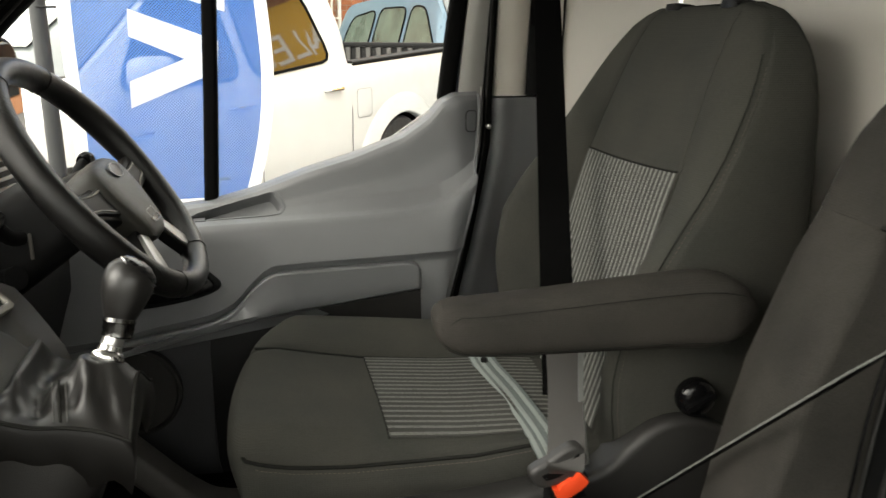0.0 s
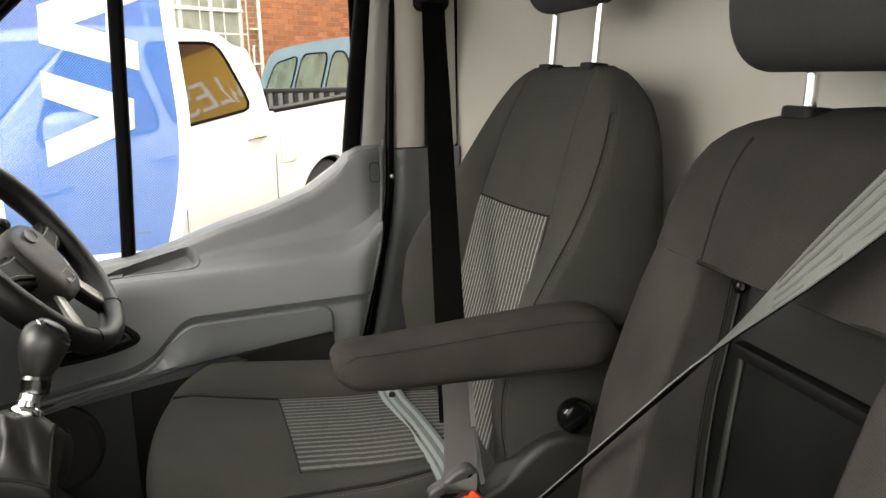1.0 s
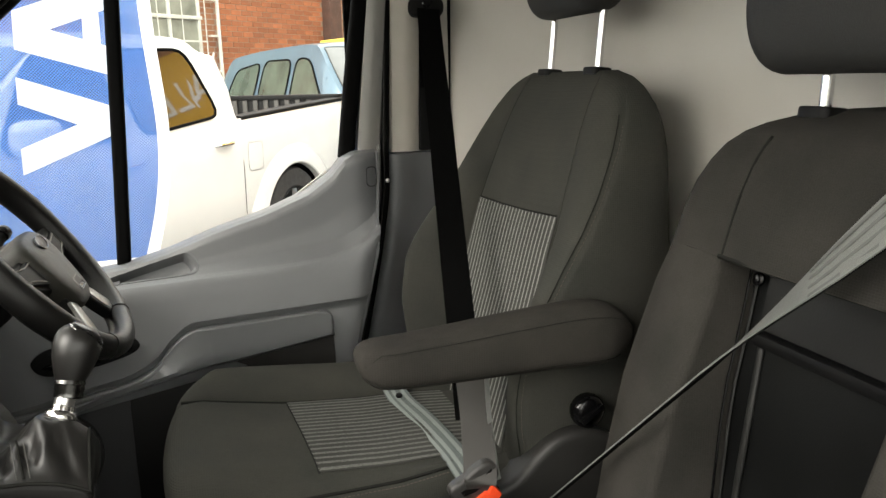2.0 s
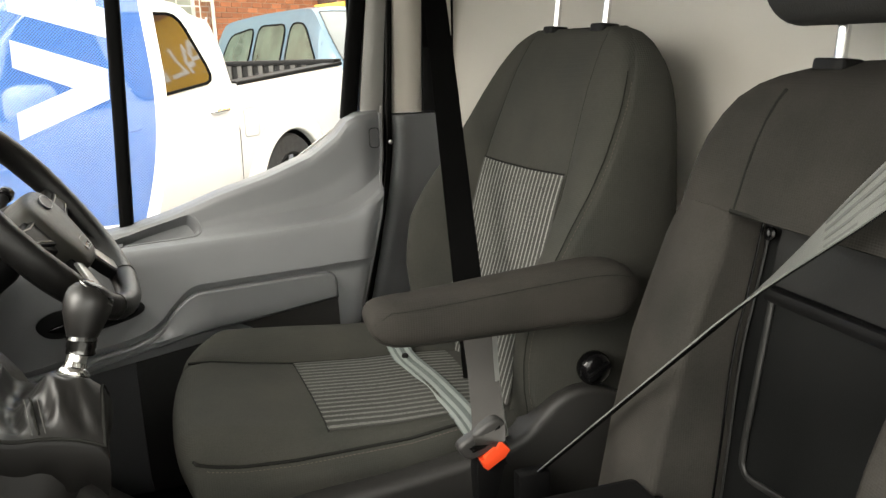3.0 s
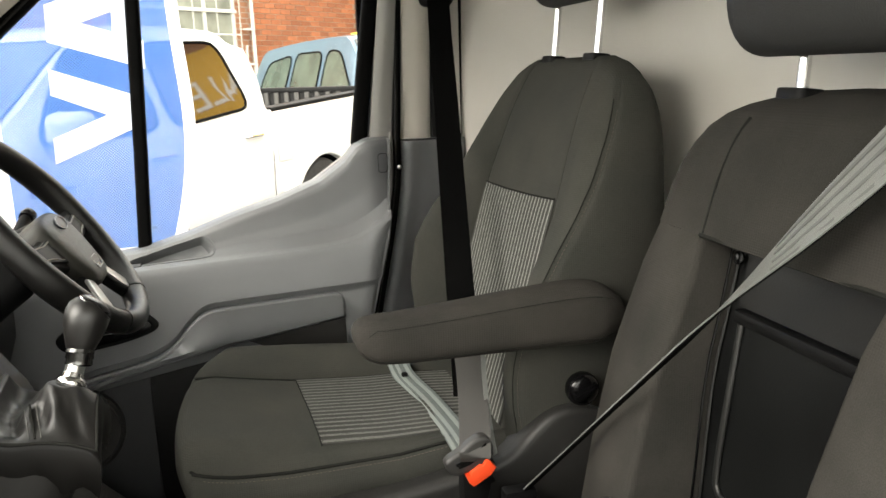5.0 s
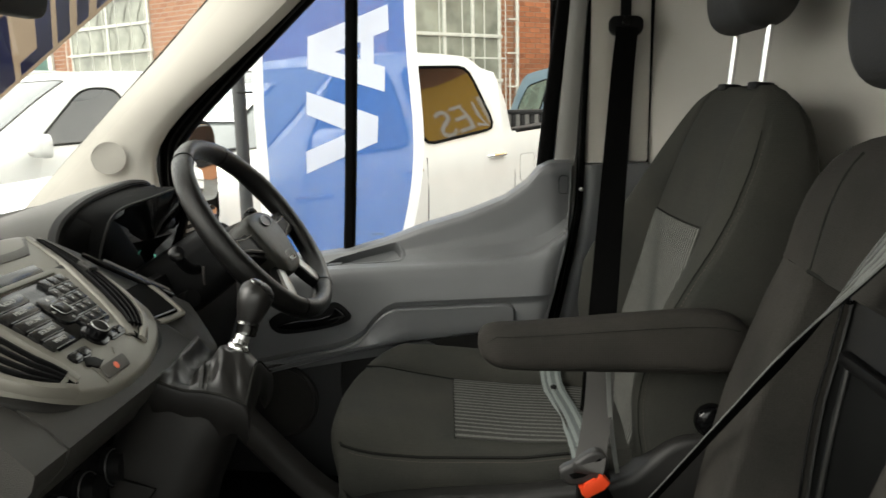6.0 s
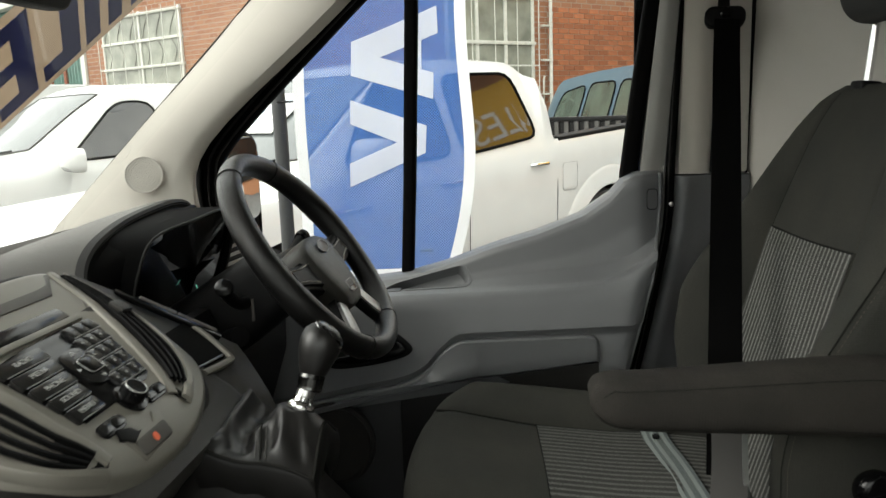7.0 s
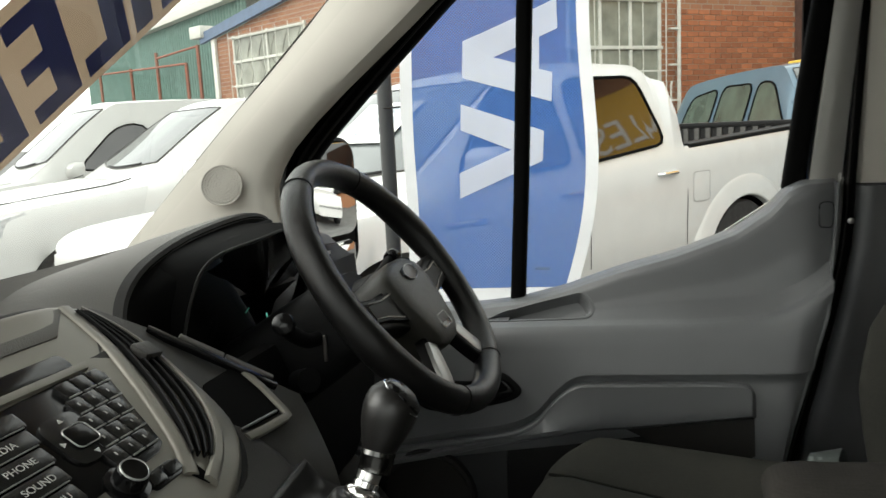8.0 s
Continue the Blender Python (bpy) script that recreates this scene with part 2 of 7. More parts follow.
sstep = lambda v: (lambda c: c * c * (3 - 2 * c))(min(1.0, max(0.0, v)))


def table(pairs):
    """A function that reads a value between given pairs."""
    xs, ys = zip(*pairs)
    return lambda x: float(np.interp(x, xs, ys))


def soft_table(pairs):
    """A table whose line bends smoothly."""
    return table([(p.x, p.z) for p in smooth_path([(x, 0, z) for x, z in pairs], 6)])


def frame_of(origin, xaxis, normal):
    n = Vector(normal).normalized()
    x = (Vector(xaxis) - n * Vector(xaxis).dot(n)).normalized()
    y = n.cross(x)
    m = Matrix((x, y, n)).transposed().to_4x4()
    return Matrix.Translation(origin) @ m


# ---- the cab: floor, bulkhead, roof, pillars ----
floor = part("floor", box(-1.0, 0.8, -0.86, 0.9, 0.56, 0.64, 0.01), CARPET)
tagged(floor, "black rubber mat floor of the van cab", "floor", kind="structure")

plan = [(0.515, 0.885), (0.52, 0.86), (0.56, 0.80), (0.66, 0.68), (0.70, 0.60), (0.72, 0.5), (0.72, 0.1), (0.725, -0.4), (0.72, -0.92)]
ps = smooth_path([(x, y, 0) for x, y in plan], 5)
wall_rear = part("wall_rear", slab([[(p.x + 0.01 * math.sin(z * 3.0), p.y, z) for p in ps] for z in np.linspace(0.6, 2.0, 15)], 0.02, (1, 0, 0)), BULK)
tagged(wall_rear, "pale grey painted steel bulkhead behind the seats", "wall", kind="structure")
for za in (1.60, 1.66):
    part("pressed_rib", tube([(0.723, -0.85, za + 0.03), (0.722, -0.3, za + 0.03), (0.718, 0.45, za)], 0.004, 8), BULK, wall_rear)
for y in (-0.42, 0.03, 0.52):
    part("rivet", lathe([(0.006, 0), (0.006, 0.002), (0.003, 0.004)], frame_of((0.719, y, 1.72), (0, 1, 0), (-1, 0, 0)), 12), BULK, wall_rear)

ceiling = part("ceiling", slab([[(x, y, 1.96 + 0.03 * math.cos(y * 1.6)) for y in np.linspace(-0.82, 0.82, 12)] for x in np.linspace(-0.3, 0.74, 8)], 0.04, (0, 0, 1)), HEADLINE)
tagged(ceiling, "pale cloth headlining under the van roof", "ceiling", kind="structure")
roof = part("roof", slab([[(x, y, 2.06 + 0.05 * math.cos(y * 1.6) - (0.05 if x < -0.3 else 0)) for y in np.linspace(-0.9, 0.9, 12)] for x in np.linspace(-0.42, 0.8, 9)], 0.02, (0, 0, 1)), WHITE_PAINT)
tagged(roof, "white steel roof of the van", "roof", kind="structure")


def a_pillar(side):
    """Cream A-pillar trim: a broad foot on the dash that narrows to the roof, with a round speaker grille."""
    inner = smooth_path([(-0.93, 0.61, 1.27), (-0.865, 0.63, 1.351), (-0.70, 0.685, 1.535), (-0.497, 0.745, 1.757), (-0.30, 0.77, 1.965)], 5)
    outer = smooth_path([(-0.60, 0.79, 1.22), (-0.655, 0.785, 1.36), (-0.628, 0.80, 1.50), (-0.33, 0.81, 1.754), (-0.10, 0.80, 1.965)], 5)
    rows = []
    n = len(inner) - 1
    for i, (a, b) in enumerate(zip(inner, outer)):
        proud = 0.09 - 0.06 * sstep((i / n - 0.5) / 0.5)
        edge = b + Vector((0.5 * proud, -proud, 0))
        row = []
        for k in np.linspace(0, 1, 13):
            p = a.lerp(edge, float(k))
            p.y += -0.010 * math.sin(math.pi * float(k)) + 0.016 * max(0.0, float(k) - 0.88) ** 2 / 0.0144
            row.append((p.x, p.y * side, p.z))
        row.append((b.x, b.y * side, b.z))
        rows.append(row)
    return slab(rows, 0.02, (0, side, 0))


trim_a = part("trim_a_pillar", a_pillar(1), CREAM)
tagged(trim_a, "cream moulded windscreen pillar trim with round speaker grille", "pillar trim", kind="structure")
trim_b2 = part("trim_passenger_pillar", a_pillar(-1), CREAM)
tagged(trim_b2, "cream moulded windscreen pillar trim on the passenger side", "pillar trim", kind="structure")
SPK = frame_of((-0.690, 0.660, 1.443), (1, 0.25, 0.6), (0.32, -1, 0.22))
spk = part("speaker_grille", lathe([(0.0355, -0.004), (0.0365, 0.0018), (0.0345, 0.002), (0.034, 0.0006), (0.02, 0.0012), (0.001, 0.0014)], SPK, 40), GRILLE, trim_a, "round cream speaker grille")
for k in range(6):
    r = 0.005 + 0.005 * k
    part("grille_ring", tube([SPK @ Vector((r * math.cos(a), r * math.sin(a), 0.0012)) for a in np.linspace(0, 2 * math.pi, 28)[:-1]], 0.0006, 5, True), GRILLE, spk)

# windscreen and its frame
WS = lambda y, k: (-0.888 + 0.632 * k - 0.03 * (1 - (y / 0.75) ** 2), y, 1.285 + 0.68 * k)
window_1 = part("window_1", loft([[WS(y, k) for y in np.linspace(-0.74, 0.74, 15)] for k in np.linspace(0, 1, 9)]), GLASS)
window_1.visible_shadow = False
tagged(window_1, "clear laminated windscreen of the van", "windscreen", kind="structure")
part("seal", tube([(-0.87, 0.632, 1.345), (-0.705, 0.687, 1.53), (-0.505, 0.745, 1.748), (-0.31, 0.772, 1.955)], 0.0022, 8), RUBBER, window_1, "black windscreen seal")

# B-pillar on the driver's side: cream above, dark grey below, belt slot, seals
trim_b = part("trim_b_pillar", loft([[(0.372 - 0.02 * k * 0 + dx, 0.845 - dy - 0.055 * max(0, z - 1.4) / 0.5, z) for dx, dy in ((0, -0.03), (0, 0.004), (0.006, 0.012), (0.03, 0.016), (0.058, 0.014), (0.068, 0.006), (0.07, -0.03))] for k, z in enumerate(np.linspace(1.402, 1.98, 7))]), CREAM)
tagged(trim_b, "cream moulded door pillar trim beside the driver seat", "pillar trim", kind="structure")
JAMB = table([(0.6, 0.150), (1.0, 0.062), (1.08, 0.044), (1.153, 0.0295), (1.20, 0.020), (1.247, 0.012), (1.29, 0.005), (1.33, 0.001), (1.37, 0.0), (2.0, 0.0)])
rows = []
for z in np.linspace(0.64, 1.398, 16):
    w = JAMB(z)
    rows.append([(0.368 + dx - w, 0.845 - dy, z) for dx, dy in ((0, -0.03), (0.0, 0.010), (0.003, 0.020), (0.010, 0.0275), (0.020, 0.030), (0.030, 0.028), (0.042, 0.021), (0.06, 0.016), (0.10, 0.013), (0.15 + w, 0.012), (0.175 + w, -0.03))])
rows.append([(x, max(y, 0.842), z + 0.002) for x, y, z in rows[-1]])
part("lower_trim", loft(rows, caps=False), DOOR_GREY, trim_b, "dark grey lower pillar trim")
part("belt_slot", box(0.440, 0.468, 0.822, 0.87, 1.403, 1.98, 0.003), BLACK, trim_b, "black belt guide slot")
part("rear_strip", box(0.468, 0.514, 0.834, 0.87, 1.403, 1.98, 0.006), BULK, trim_b)
part("corner_seal", tube([(0.517, 0.852, 1.39), (0.517, 0.845, 1.6), (0.517, 0.82, 1.98)], 0.004, 8), RUBBER, trim_b)
part("door_seal", tube([(0.359 - JAMB(z) + max(0, z - 1.4) * 0.03, 0.826 - 0.07 * max(0, z - 1.4), z) for z in np.linspace(0.66, 1.98, 34)], 0.0085, 10), RUBBER, trim_b, "black rubber door seal")
part("seal_lip", tube([(0.3545 - JAMB(z) + max(0, z - 1.4) * 0.03, 0.8195 - 0.07 * max(0, z - 1.4), z) for z in np.linspace(0.66, 1.98, 34)], 0.0016, 6), DASH, trim_b)
part("door_jamb", slab([[(x - JAMB(z), 0.862, z) for x in (0.29, 0.33, 0.37, 0.42)] for z in np.linspace(0.6, 1.98, 20)], 0.012, (0, 1, 0)), RUBBER, trim_b, "dark door jamb behind the seal")
part("screw", lathe([(0.005, 0), (0.005, 0.002), (0.002, 0.003)], frame_of((0.3605, 0.816, 1.342), (1, 0, 0), (0, -1, 0)), 12), STEEL, trim_b)

wall_right = part("wall_driver_side", box(0.36, 0.8, 0.885, 0.97, 0.45, 2.05, 0.02), WHITE_PAINT)
tagged(wall_right, "white steel van side behind the driver door", "wall", kind="structure")
sill_d = part("sill_driver", box(-0.95, 0.5, 0.80, 0.97, 0.42, 0.64, 0.02), WHITE_PAINT)
tagged(sill_d, "white steel sill under the driver door", "sill", kind="structure")
wall_pb = part("wall_passenger_pillar", box(0.45, 0.8, -0.97, -0.90, 0.45, 2.05, 0.02), WHITE_PAINT)
tagged(wall_pb, "white steel van pillar behind the open passenger doorway", "wall", kind="structure")
wall_front = part("wall_front", box(-1.25, -1.0, -0.9, 0.9, 0.45, 1.27, 0.05), WHITE_PAINT)
tagged(wall_front, "white van bonnet and scuttle under the windscreen", "wall", kind="structure")
for nm, y0, y1 in (("wall_kick_driver", 0.80, 0.93), ("wall_kick_passenger", -0.93, -0.80)):
    k = part(nm, box(-1.06, -0.62, y0, y1, 0.45, 1.30, 0.02), WHITE_PAINT)
    tagged(k, "steel side of the footwell ahead of the door", "wall", kind="structure")
lid = part("wall_footwell_front", box(-1.02, -0.98, -0.82, 0.82, 0.5, 1.28, 0.01), CARPET)
tagged(lid, "black insulated firewall of the footwell", "wall", kind="structure")
PD = Matrix.Translation((-0.62, -0.92, 0)) @ pose(0, 0, 0, 0, 0, -112)
door_2 = part("door_2", bake(prism([(0.0, 0.5), (1.0, 0.5), (1.0, 1.42), (0.92, 1.40), (0.6, 1.27), (0.0, 1.2)], 0.09, 0.02, m=Matrix(((1, 0, 0, 0), (0, 0, 1, -0.045), (0, 1, 0, 0), (0, 0, 0, 1)))), PD), DOOR_GREY)
tagged(door_2, "passenger door standing wide open", "door", kind="structure")
part("door_2_frame", bake(sweep([(0.0, 0, 1.2), (0.08, 0, 1.5), (0.5, 0, 1.93), (0.98, 0, 1.93), (1.0, 0, 1.42)], rounded(0.05, 0.05, 0.012), up=(0, 1, 0)), PD), RUBBER, door_2)
sill_p = part("sill_passenger", box(-0.95, 0.5, -0.97, -0.84, 0.42, 0.64, 0.02), WHITE_PAINT)
tagged(sill_p, "white steel sill of the open passenger doorway", "sill", kind="structure")
header = part("wall_header", box(-0.44, -0.28, -0.82, 0.82, 1.955, 2.06, 0.02), HEADLINE)
tagged(header, "pale header rail above the windscreen", "header", kind="structure")
side_rail = part("wall_roof_rail", box(-0.3, 0.8, 0.80, 0.93, 1.93, 2.08, 0.03), WHITE_PAINT)
tagged(side_rail, "white steel roof rail above the driver door", "rail", kind="structure")
side_rail2 = part("wall_roof_rail_passenger", box(-0.3, 0.8, -0.93, -0.80, 1.93, 2.08, 0.03), WHITE_PAINT)
tagged(side_rail2, "white steel roof rail above the passenger doorway", "rail", kind="structure")

# ---- driver's door ----
door_1 = thing("door_1", "closed driver door with grey moulded plastic trim", "door", kind="structure", at=(-0.1, 0.85, 0.65))
DM = Matrix.Translation((0.1, -0.85, -0.65))
Z_SILL = table([(-0.64, 1.170), (-0.271, 1.193), (-0.19, 1.205), (-0.107, 1.228), (-0.006, 1.265), (0.09, 1.293), (0.182, 1.329), (0.235, 1.366), (0.262, 1.398), (0.285, 1.409), (0.335, 1.411)])
Z_CREASE = table([(p.x, p.z) for p in smooth_path([(x, 0, z) for x, z in ((-0.64, 1.150), (-0.35, 1.160), (-0.198, 1.170), (0.0, 1.178), (0.12, 1.183), (0.2, 1.190), (0.25, 1.200), (0.29, 1.217), (0.335, 1.250))], 8)])
Z_POCK = soft_table([(-0.64, 0.925), (-0.42, 0.95), (-0.29, 0.98), (-0.20, 1.0), (-0.15, 1.024), (-0.115, 1.062), (-0.08, 1.089), (-0.03, 1.095), (0.2, 1.105), (0.335, 1.11)])
Z_LOW = table([(-0.64, 0.875), (-0.338, 0.945), (-0.1, 0.985), (0.2, 1.04), (0.335, 1.05)])
Y_SH = table([(-0.64, 0.04), (-0.4, 0.015), (-0.2, 0.0), (0.335, 0.0)])
xs = sorted(set(list(np.linspace(-0.64, 0.335, 40)) + list(np.linspace(-0.25, -0.05, 51)) + [-0.115, -0.08, 0.175, 0.18, 0.185, 0.19, 0.195, 0.2, 0.205, 0.235, 0.262, 0.285]))
LEAN = table([(0.6, 0.145), (1.0, 0.072), (1.06, 0.057), (1.14, 0.037), (1.18, 0.027), (1.22, 0.0175), (1.26, 0.0095), (1.30, 0.004), (1.34, 0.001), (1.38, 0.0), (2.0, 0.0)])
lean = lambda x, z: x - sstep((x - 0.16) / 0.30) / 0.62 * LEAN(z) if x > 0.16 else x


def ledge(x, k, lift=0.0):
    """A point on the sloping ledge below the window; k = 0 at its foot, 1 at the top edge."""
    zs, zc = Z_SILL(x), Z_CREASE(x)
    d = zs - zc
    line = [(0.746, zc + 0.010), (0.771, zc + min(0.035, d * 0.3)), (0.779, zc + d * 0.45), (0.783, zs - min(0.014, d * 0.4)), (0.790, zs - 0.004)]
    run = [0.0]
    for p, q in zip(line, line[1:]):
        run.append(run[-1] + math.hypot(q[0] - p[0], q[1] - p[1]))
    y, z = (float(np.interp(k * run[-1], run, [p[i] for p in line])) for i in (0, 1))
    return Vector((lean(x, z), y + Y_SH(x) - lift * 0.7, z + lift * 0.7))


cup = smooth_path([(-0.240, 0.26, 0), (-0.205, 0.10, 0), (-0.15, 0.08, 0), (-0.085, 0.08, 0), (-0.064, 0.14, 0), (-0.058, 0.40, 0), (-0.070, 0.74, 0), (-0.086, 0.84, 0), (-0.14, 0.86, 0), (-0.205, 0.80, 0), (-0.238, 0.52, 0)], 4, True)
CUP_MID = Vector((-0.14, 0.47, 0))
in_cup = lambda s, l: [ledge(CUP_MID.x + (p.x - CUP_MID.x) * s, CUP_MID.y + (p.y - CUP_MID.y) * s, l) for p in cup]
MOUTH = [(p.x, p.z) for p in in_cup(1.0, 0.0)]


def in_mouth(p):
    """Whether a point of the door trim lies in the mouth of the pull cup."""
    odd = False
    for (xa, za), (xb, zb) in zip(MOUTH, MOUTH[1:] + MOUTH[:1]):
        if (za > p.z) != (zb > p.z) and p.x < xa + (p.z - za) * (xb - xa) / (zb - za):
            odd = not odd
    return odd and p.y < 0.81


rows = []
for x in xs:
    zs, zc, zp = Z_SILL(x), Z_CREASE(x), Z_POCK(x)
    d = zs - zc
    o = Y_SH(x)
    r = 0.02 * max(0, (x - 0.305) / 0.03) if x > 0.305 else 0
    prof = [(0.842, zs - 0.01), (0.838, zs), (0.806, zs + 0.001), (0.790, zs - 0.004), (0.783, zs - min(0.014, d * 0.4)), (0.779, zc + d * 0.45), (0.771, zc + min(0.035, d * 0.3)),
            (0.746, zc + 0.010), (0.727, zc + 0.004), (0.7165, zc - 0.008), (0.712, zc - 0.030), (0.703, zp + 0.022), (0.700, zp + 0.008)]
    fine = []
    for i, ((ya, za), (yb, zb)) in enumerate(zip(prof, prof[1:])):
        n_ = 6 if 2 <= i <= 7 else 1
        fine += [(ya + (yb - ya) * q / n_, za + (zb - za) * q / n_) for q in range(n_)]
    fine.append(prof[-1])
    rows.append([(lean(x, z), y + o + r, z) for y, z in fine])
upper_sheet = slab(rows, 0.012, (0, 1, 0))
hole = [v for v in upper_sheet.faces if in_mouth(v.calc_center_median())]
bmesh.ops.delete(upper_sheet, geom=hole, context="FACES")
part("upper_trim", bake(upper_sheet, DM), DOOR_GREY, door_1)
rows = []
for x in xs:
    zp = Z_POCK(x)
    zl = min(Z_LOW(x), zp - 0.03) if x < 0.204 else 0.93
    o = Y_SH(x) + 0.02 * max(0.0, (x - 0.305) / 0.03)
    prof = [(0.700, zp + 0.010), (0.7045, zp + 0.002), (0.7085, zp - 0.004), (0.7085, zp - 0.012), (0.7055, zp - 0.020), (0.7035, (zp + zl) / 2), (0.7045, zl), (0.708, zl - 0.012)]
    rows.append([(lean(x, z), y + o, z) for y, z in prof])
part("lower_trim", bake(slab(rows, 0.012, (0, 1, 0)), DM), DOOR_GREY, door_1)
# the pocket panel: flat with a round corner at the rear, opening out to a sloping shelf towards the front
SHELF = soft_table([(-0.64, 0.052), (-0.40, 0.046), (-0.22, 0.034), (-0.12, 0.018), (-0.05, 0.006), (0.0, 0.002), (0.3, 0.0)])
Z_EDGE = soft_table([(-0.64, 0.875), (-0.33, 0.952), (-0.22, 0.982), (-0.12, 1.000), (-0.05, 1.010), (0.02, 1.018), (0.10, 1.030), (0.207, 1.046)])
CORNER = table([(-0.64, 0.0), (0.180, 0.0), (0.190, 0.0022), (0.197, 0.006), (0.202, 0.012), (0.205, 0.020), (0.207, 0.036)])
rows = []
for x in sorted(set(list(np.linspace(-0.63, 0.18, 34)) + list(np.linspace(-0.26, -0.02, 41)) + [0.185, 0.19, 0.194, 0.197, 0.20, 0.202, 0.204, 0.2055, 0.207])):
    zt, ze, sh = Z_POCK(x) - 0.006 - CORNER(x), Z_EDGE(x), SHELF(x)
    k = 1.0 if x < 0.2 else max(0.15, 1 - ((x - 0.2) / 0.007) ** 2)
    prof = [(0.709, zt), (0.709 - 0.0150 * k, zt - 0.0004), (0.709 - 0.0175 * k, zt - 0.0035), (0.709 - 0.0175 * k, zt - 0.010), (0.6915 + 0.0175 * (1 - k) - sh * 0.55, zt + (ze - zt) * 0.62), (0.6915 + 0.0175 * (1 - k) - sh, ze + 0.010), (0.693 + 0.016 * (1 - k) - sh, ze + 0.002), (0.700 - sh * 0.8, ze - 0.004), (0.712, ze - 0.006)]
    rows.append([(x, y + Y_SH(x), z) for y, z in prof])
part("pocket_panel", bake(slab(rows, 0.004, (0, 1, 0)), DM), DOOR_GREY, door_1, "grey pocket panel with a rounded corner")
# Thin dark sheet on the panel; the pocket's inner shade is its colour
part("pocket_gap", bake(prism([(0.0, 1.012), (0.204, 1.040), (0.206, 0.975), (0.10, 0.965)], 0.002, 0, m=Matrix(((1, 0, 0, 0), (0, 0, -1, 0.7025), (0, 1, 0, 0), (0, 0, 0, 1)))), DM), DASH, door_1, "dark sheet painted as the shaded mouth of the door pocket")
# The panel's rear part is coloured black for the shade beside the seat base
for behind, mat_, nm, lab in ((0, DOOR_DARK, "kick_panel", "dark grey lower door panel"), (1, BLACK, "kick_shadow_gap", "rear of the lower door panel, coloured black as shade")):
    rows = []
    for x in xs:
        if (x < -0.23 if behind else x > -0.20):
            continue
        zl = min(Z_LOW(x), Z_POCK(x) - 0.03) if x < 0.204 else 0.93
        prof = [(0.712, zl - 0.006), (0.698, zl - 0.03), (0.690, 0.80), (0.70, 0.70), (0.73, 0.655), (0.80, 0.65)]
        rows.append([(x, y + Y_SH(x) + 0.004 * behind, z) for y, z in prof])
    part(nm, bake(slab(rows, 0.012, (0, 1, 0)), DM), mat_, door_1, lab)
SP = frame_of((-0.345, 0.690, 0.865), (1, 0, 0), (0, -1, 0.05))
part("door_speaker", bake(lathe([(0.088, -0.01), (0.088, 0.006), (0.082, 0.009), (0.078, 0.004), (0.05, 0.006), (0.001, 0.008)], SP, 40), DM), DASH, door_1, "round speaker grille low in the door")
# rear edge of the trim, pull cup, lever
part("rear_edge", bake(slab([[(x - LEAN(z), y, z) for x, y in ((0.334, 0.72 + 0.06 * sstep((z - 1.2) / 0.1)), (0.336, 0.80), (0.337, 0.84), (0.334, 0.872))] for z in np.linspace(0.7, 1.408, 22)], 0.004, (-1, 0, 0)), DM), DOOR_GREY, door_1)


part("pull_cup", bake(loft([in_cup(1.09, -0.001), in_cup(1.075, 0.0016), in_cup(1.02, 0.0022), in_cup(0.985, -0.001), in_cup(0.96, -0.012), in_cup(0.90, -0.024), in_cup(0.5, -0.027), in_cup(0.004, -0.027)], close=True), DM), DOOR_GREY, door_1, "recessed pull cup")
part("cap_outline", bake(tube([frame_of((0.317, 0.7815, 1.357), (1, 0, 0), (0, -1, 0)) @ Vector((p[0], p[1], 0)) for p in rounded(0.021, 0.041, 0.007)], 0.0007, 5, True), DM), RUBBER, door_1, "fine joint round a small screw cap")
LATCH = Matrix(((1, 0, 0, 0), (0, 0, -1, 0.704), (0, 1, 0, 0), (0, 0, 0, 1)))
recess = smooth_path([(-0.365, 1.058, 0), (-0.33, 1.080, 0), (-0.255, 1.084, 0), (-0.225, 1.098, 0), (-0.205, 1.101, 0), (-0.186, 1.088, 0), (-0.172, 1.070, 0), (-0.182, 1.056, 0), (-0.215, 1.044, 0), (-0.26, 1.034, 0), (-0.325, 1.026, 0), (-0.355, 1.034, 0)], 4, True)
lever = part("latch_recess", bake(prism([(p.x, p.y) for p in recess], 0.006, 0.003, m=LATCH), DM), BLACK, door_1, "black latch recess")
blade = smooth_path([(-0.345, 1.046, 0), (-0.30, 1.040, 0), (-0.25, 1.046, 0), (-0.205, 1.056, 0), (-0.184, 1.068, 0), (-0.190, 1.082, 0), (-0.207, 1.092, 0), (-0.214, 1.078, 0), (-0.245, 1.066, 0), (-0.30, 1.060, 0)], 4, True)
part("latch_lever", bake(prism([(p.x, p.y) for p in blade], 0.017, 0.005, 3, m=LATCH), DM), GLOSS_BLACK, lever, "glossy black latch lever")

# door frame, glass divider, panes
DY = lambda z: 0.846 - 0.125 * max(0, z - 1.40)


def bar(points, w, d, mat, name, label=""):
    return part(name, bake(sweep(points, rounded(w, d, min(w, d) * 0.3, 3), up=(0, 1, 0)), DM), mat, door_1, label)


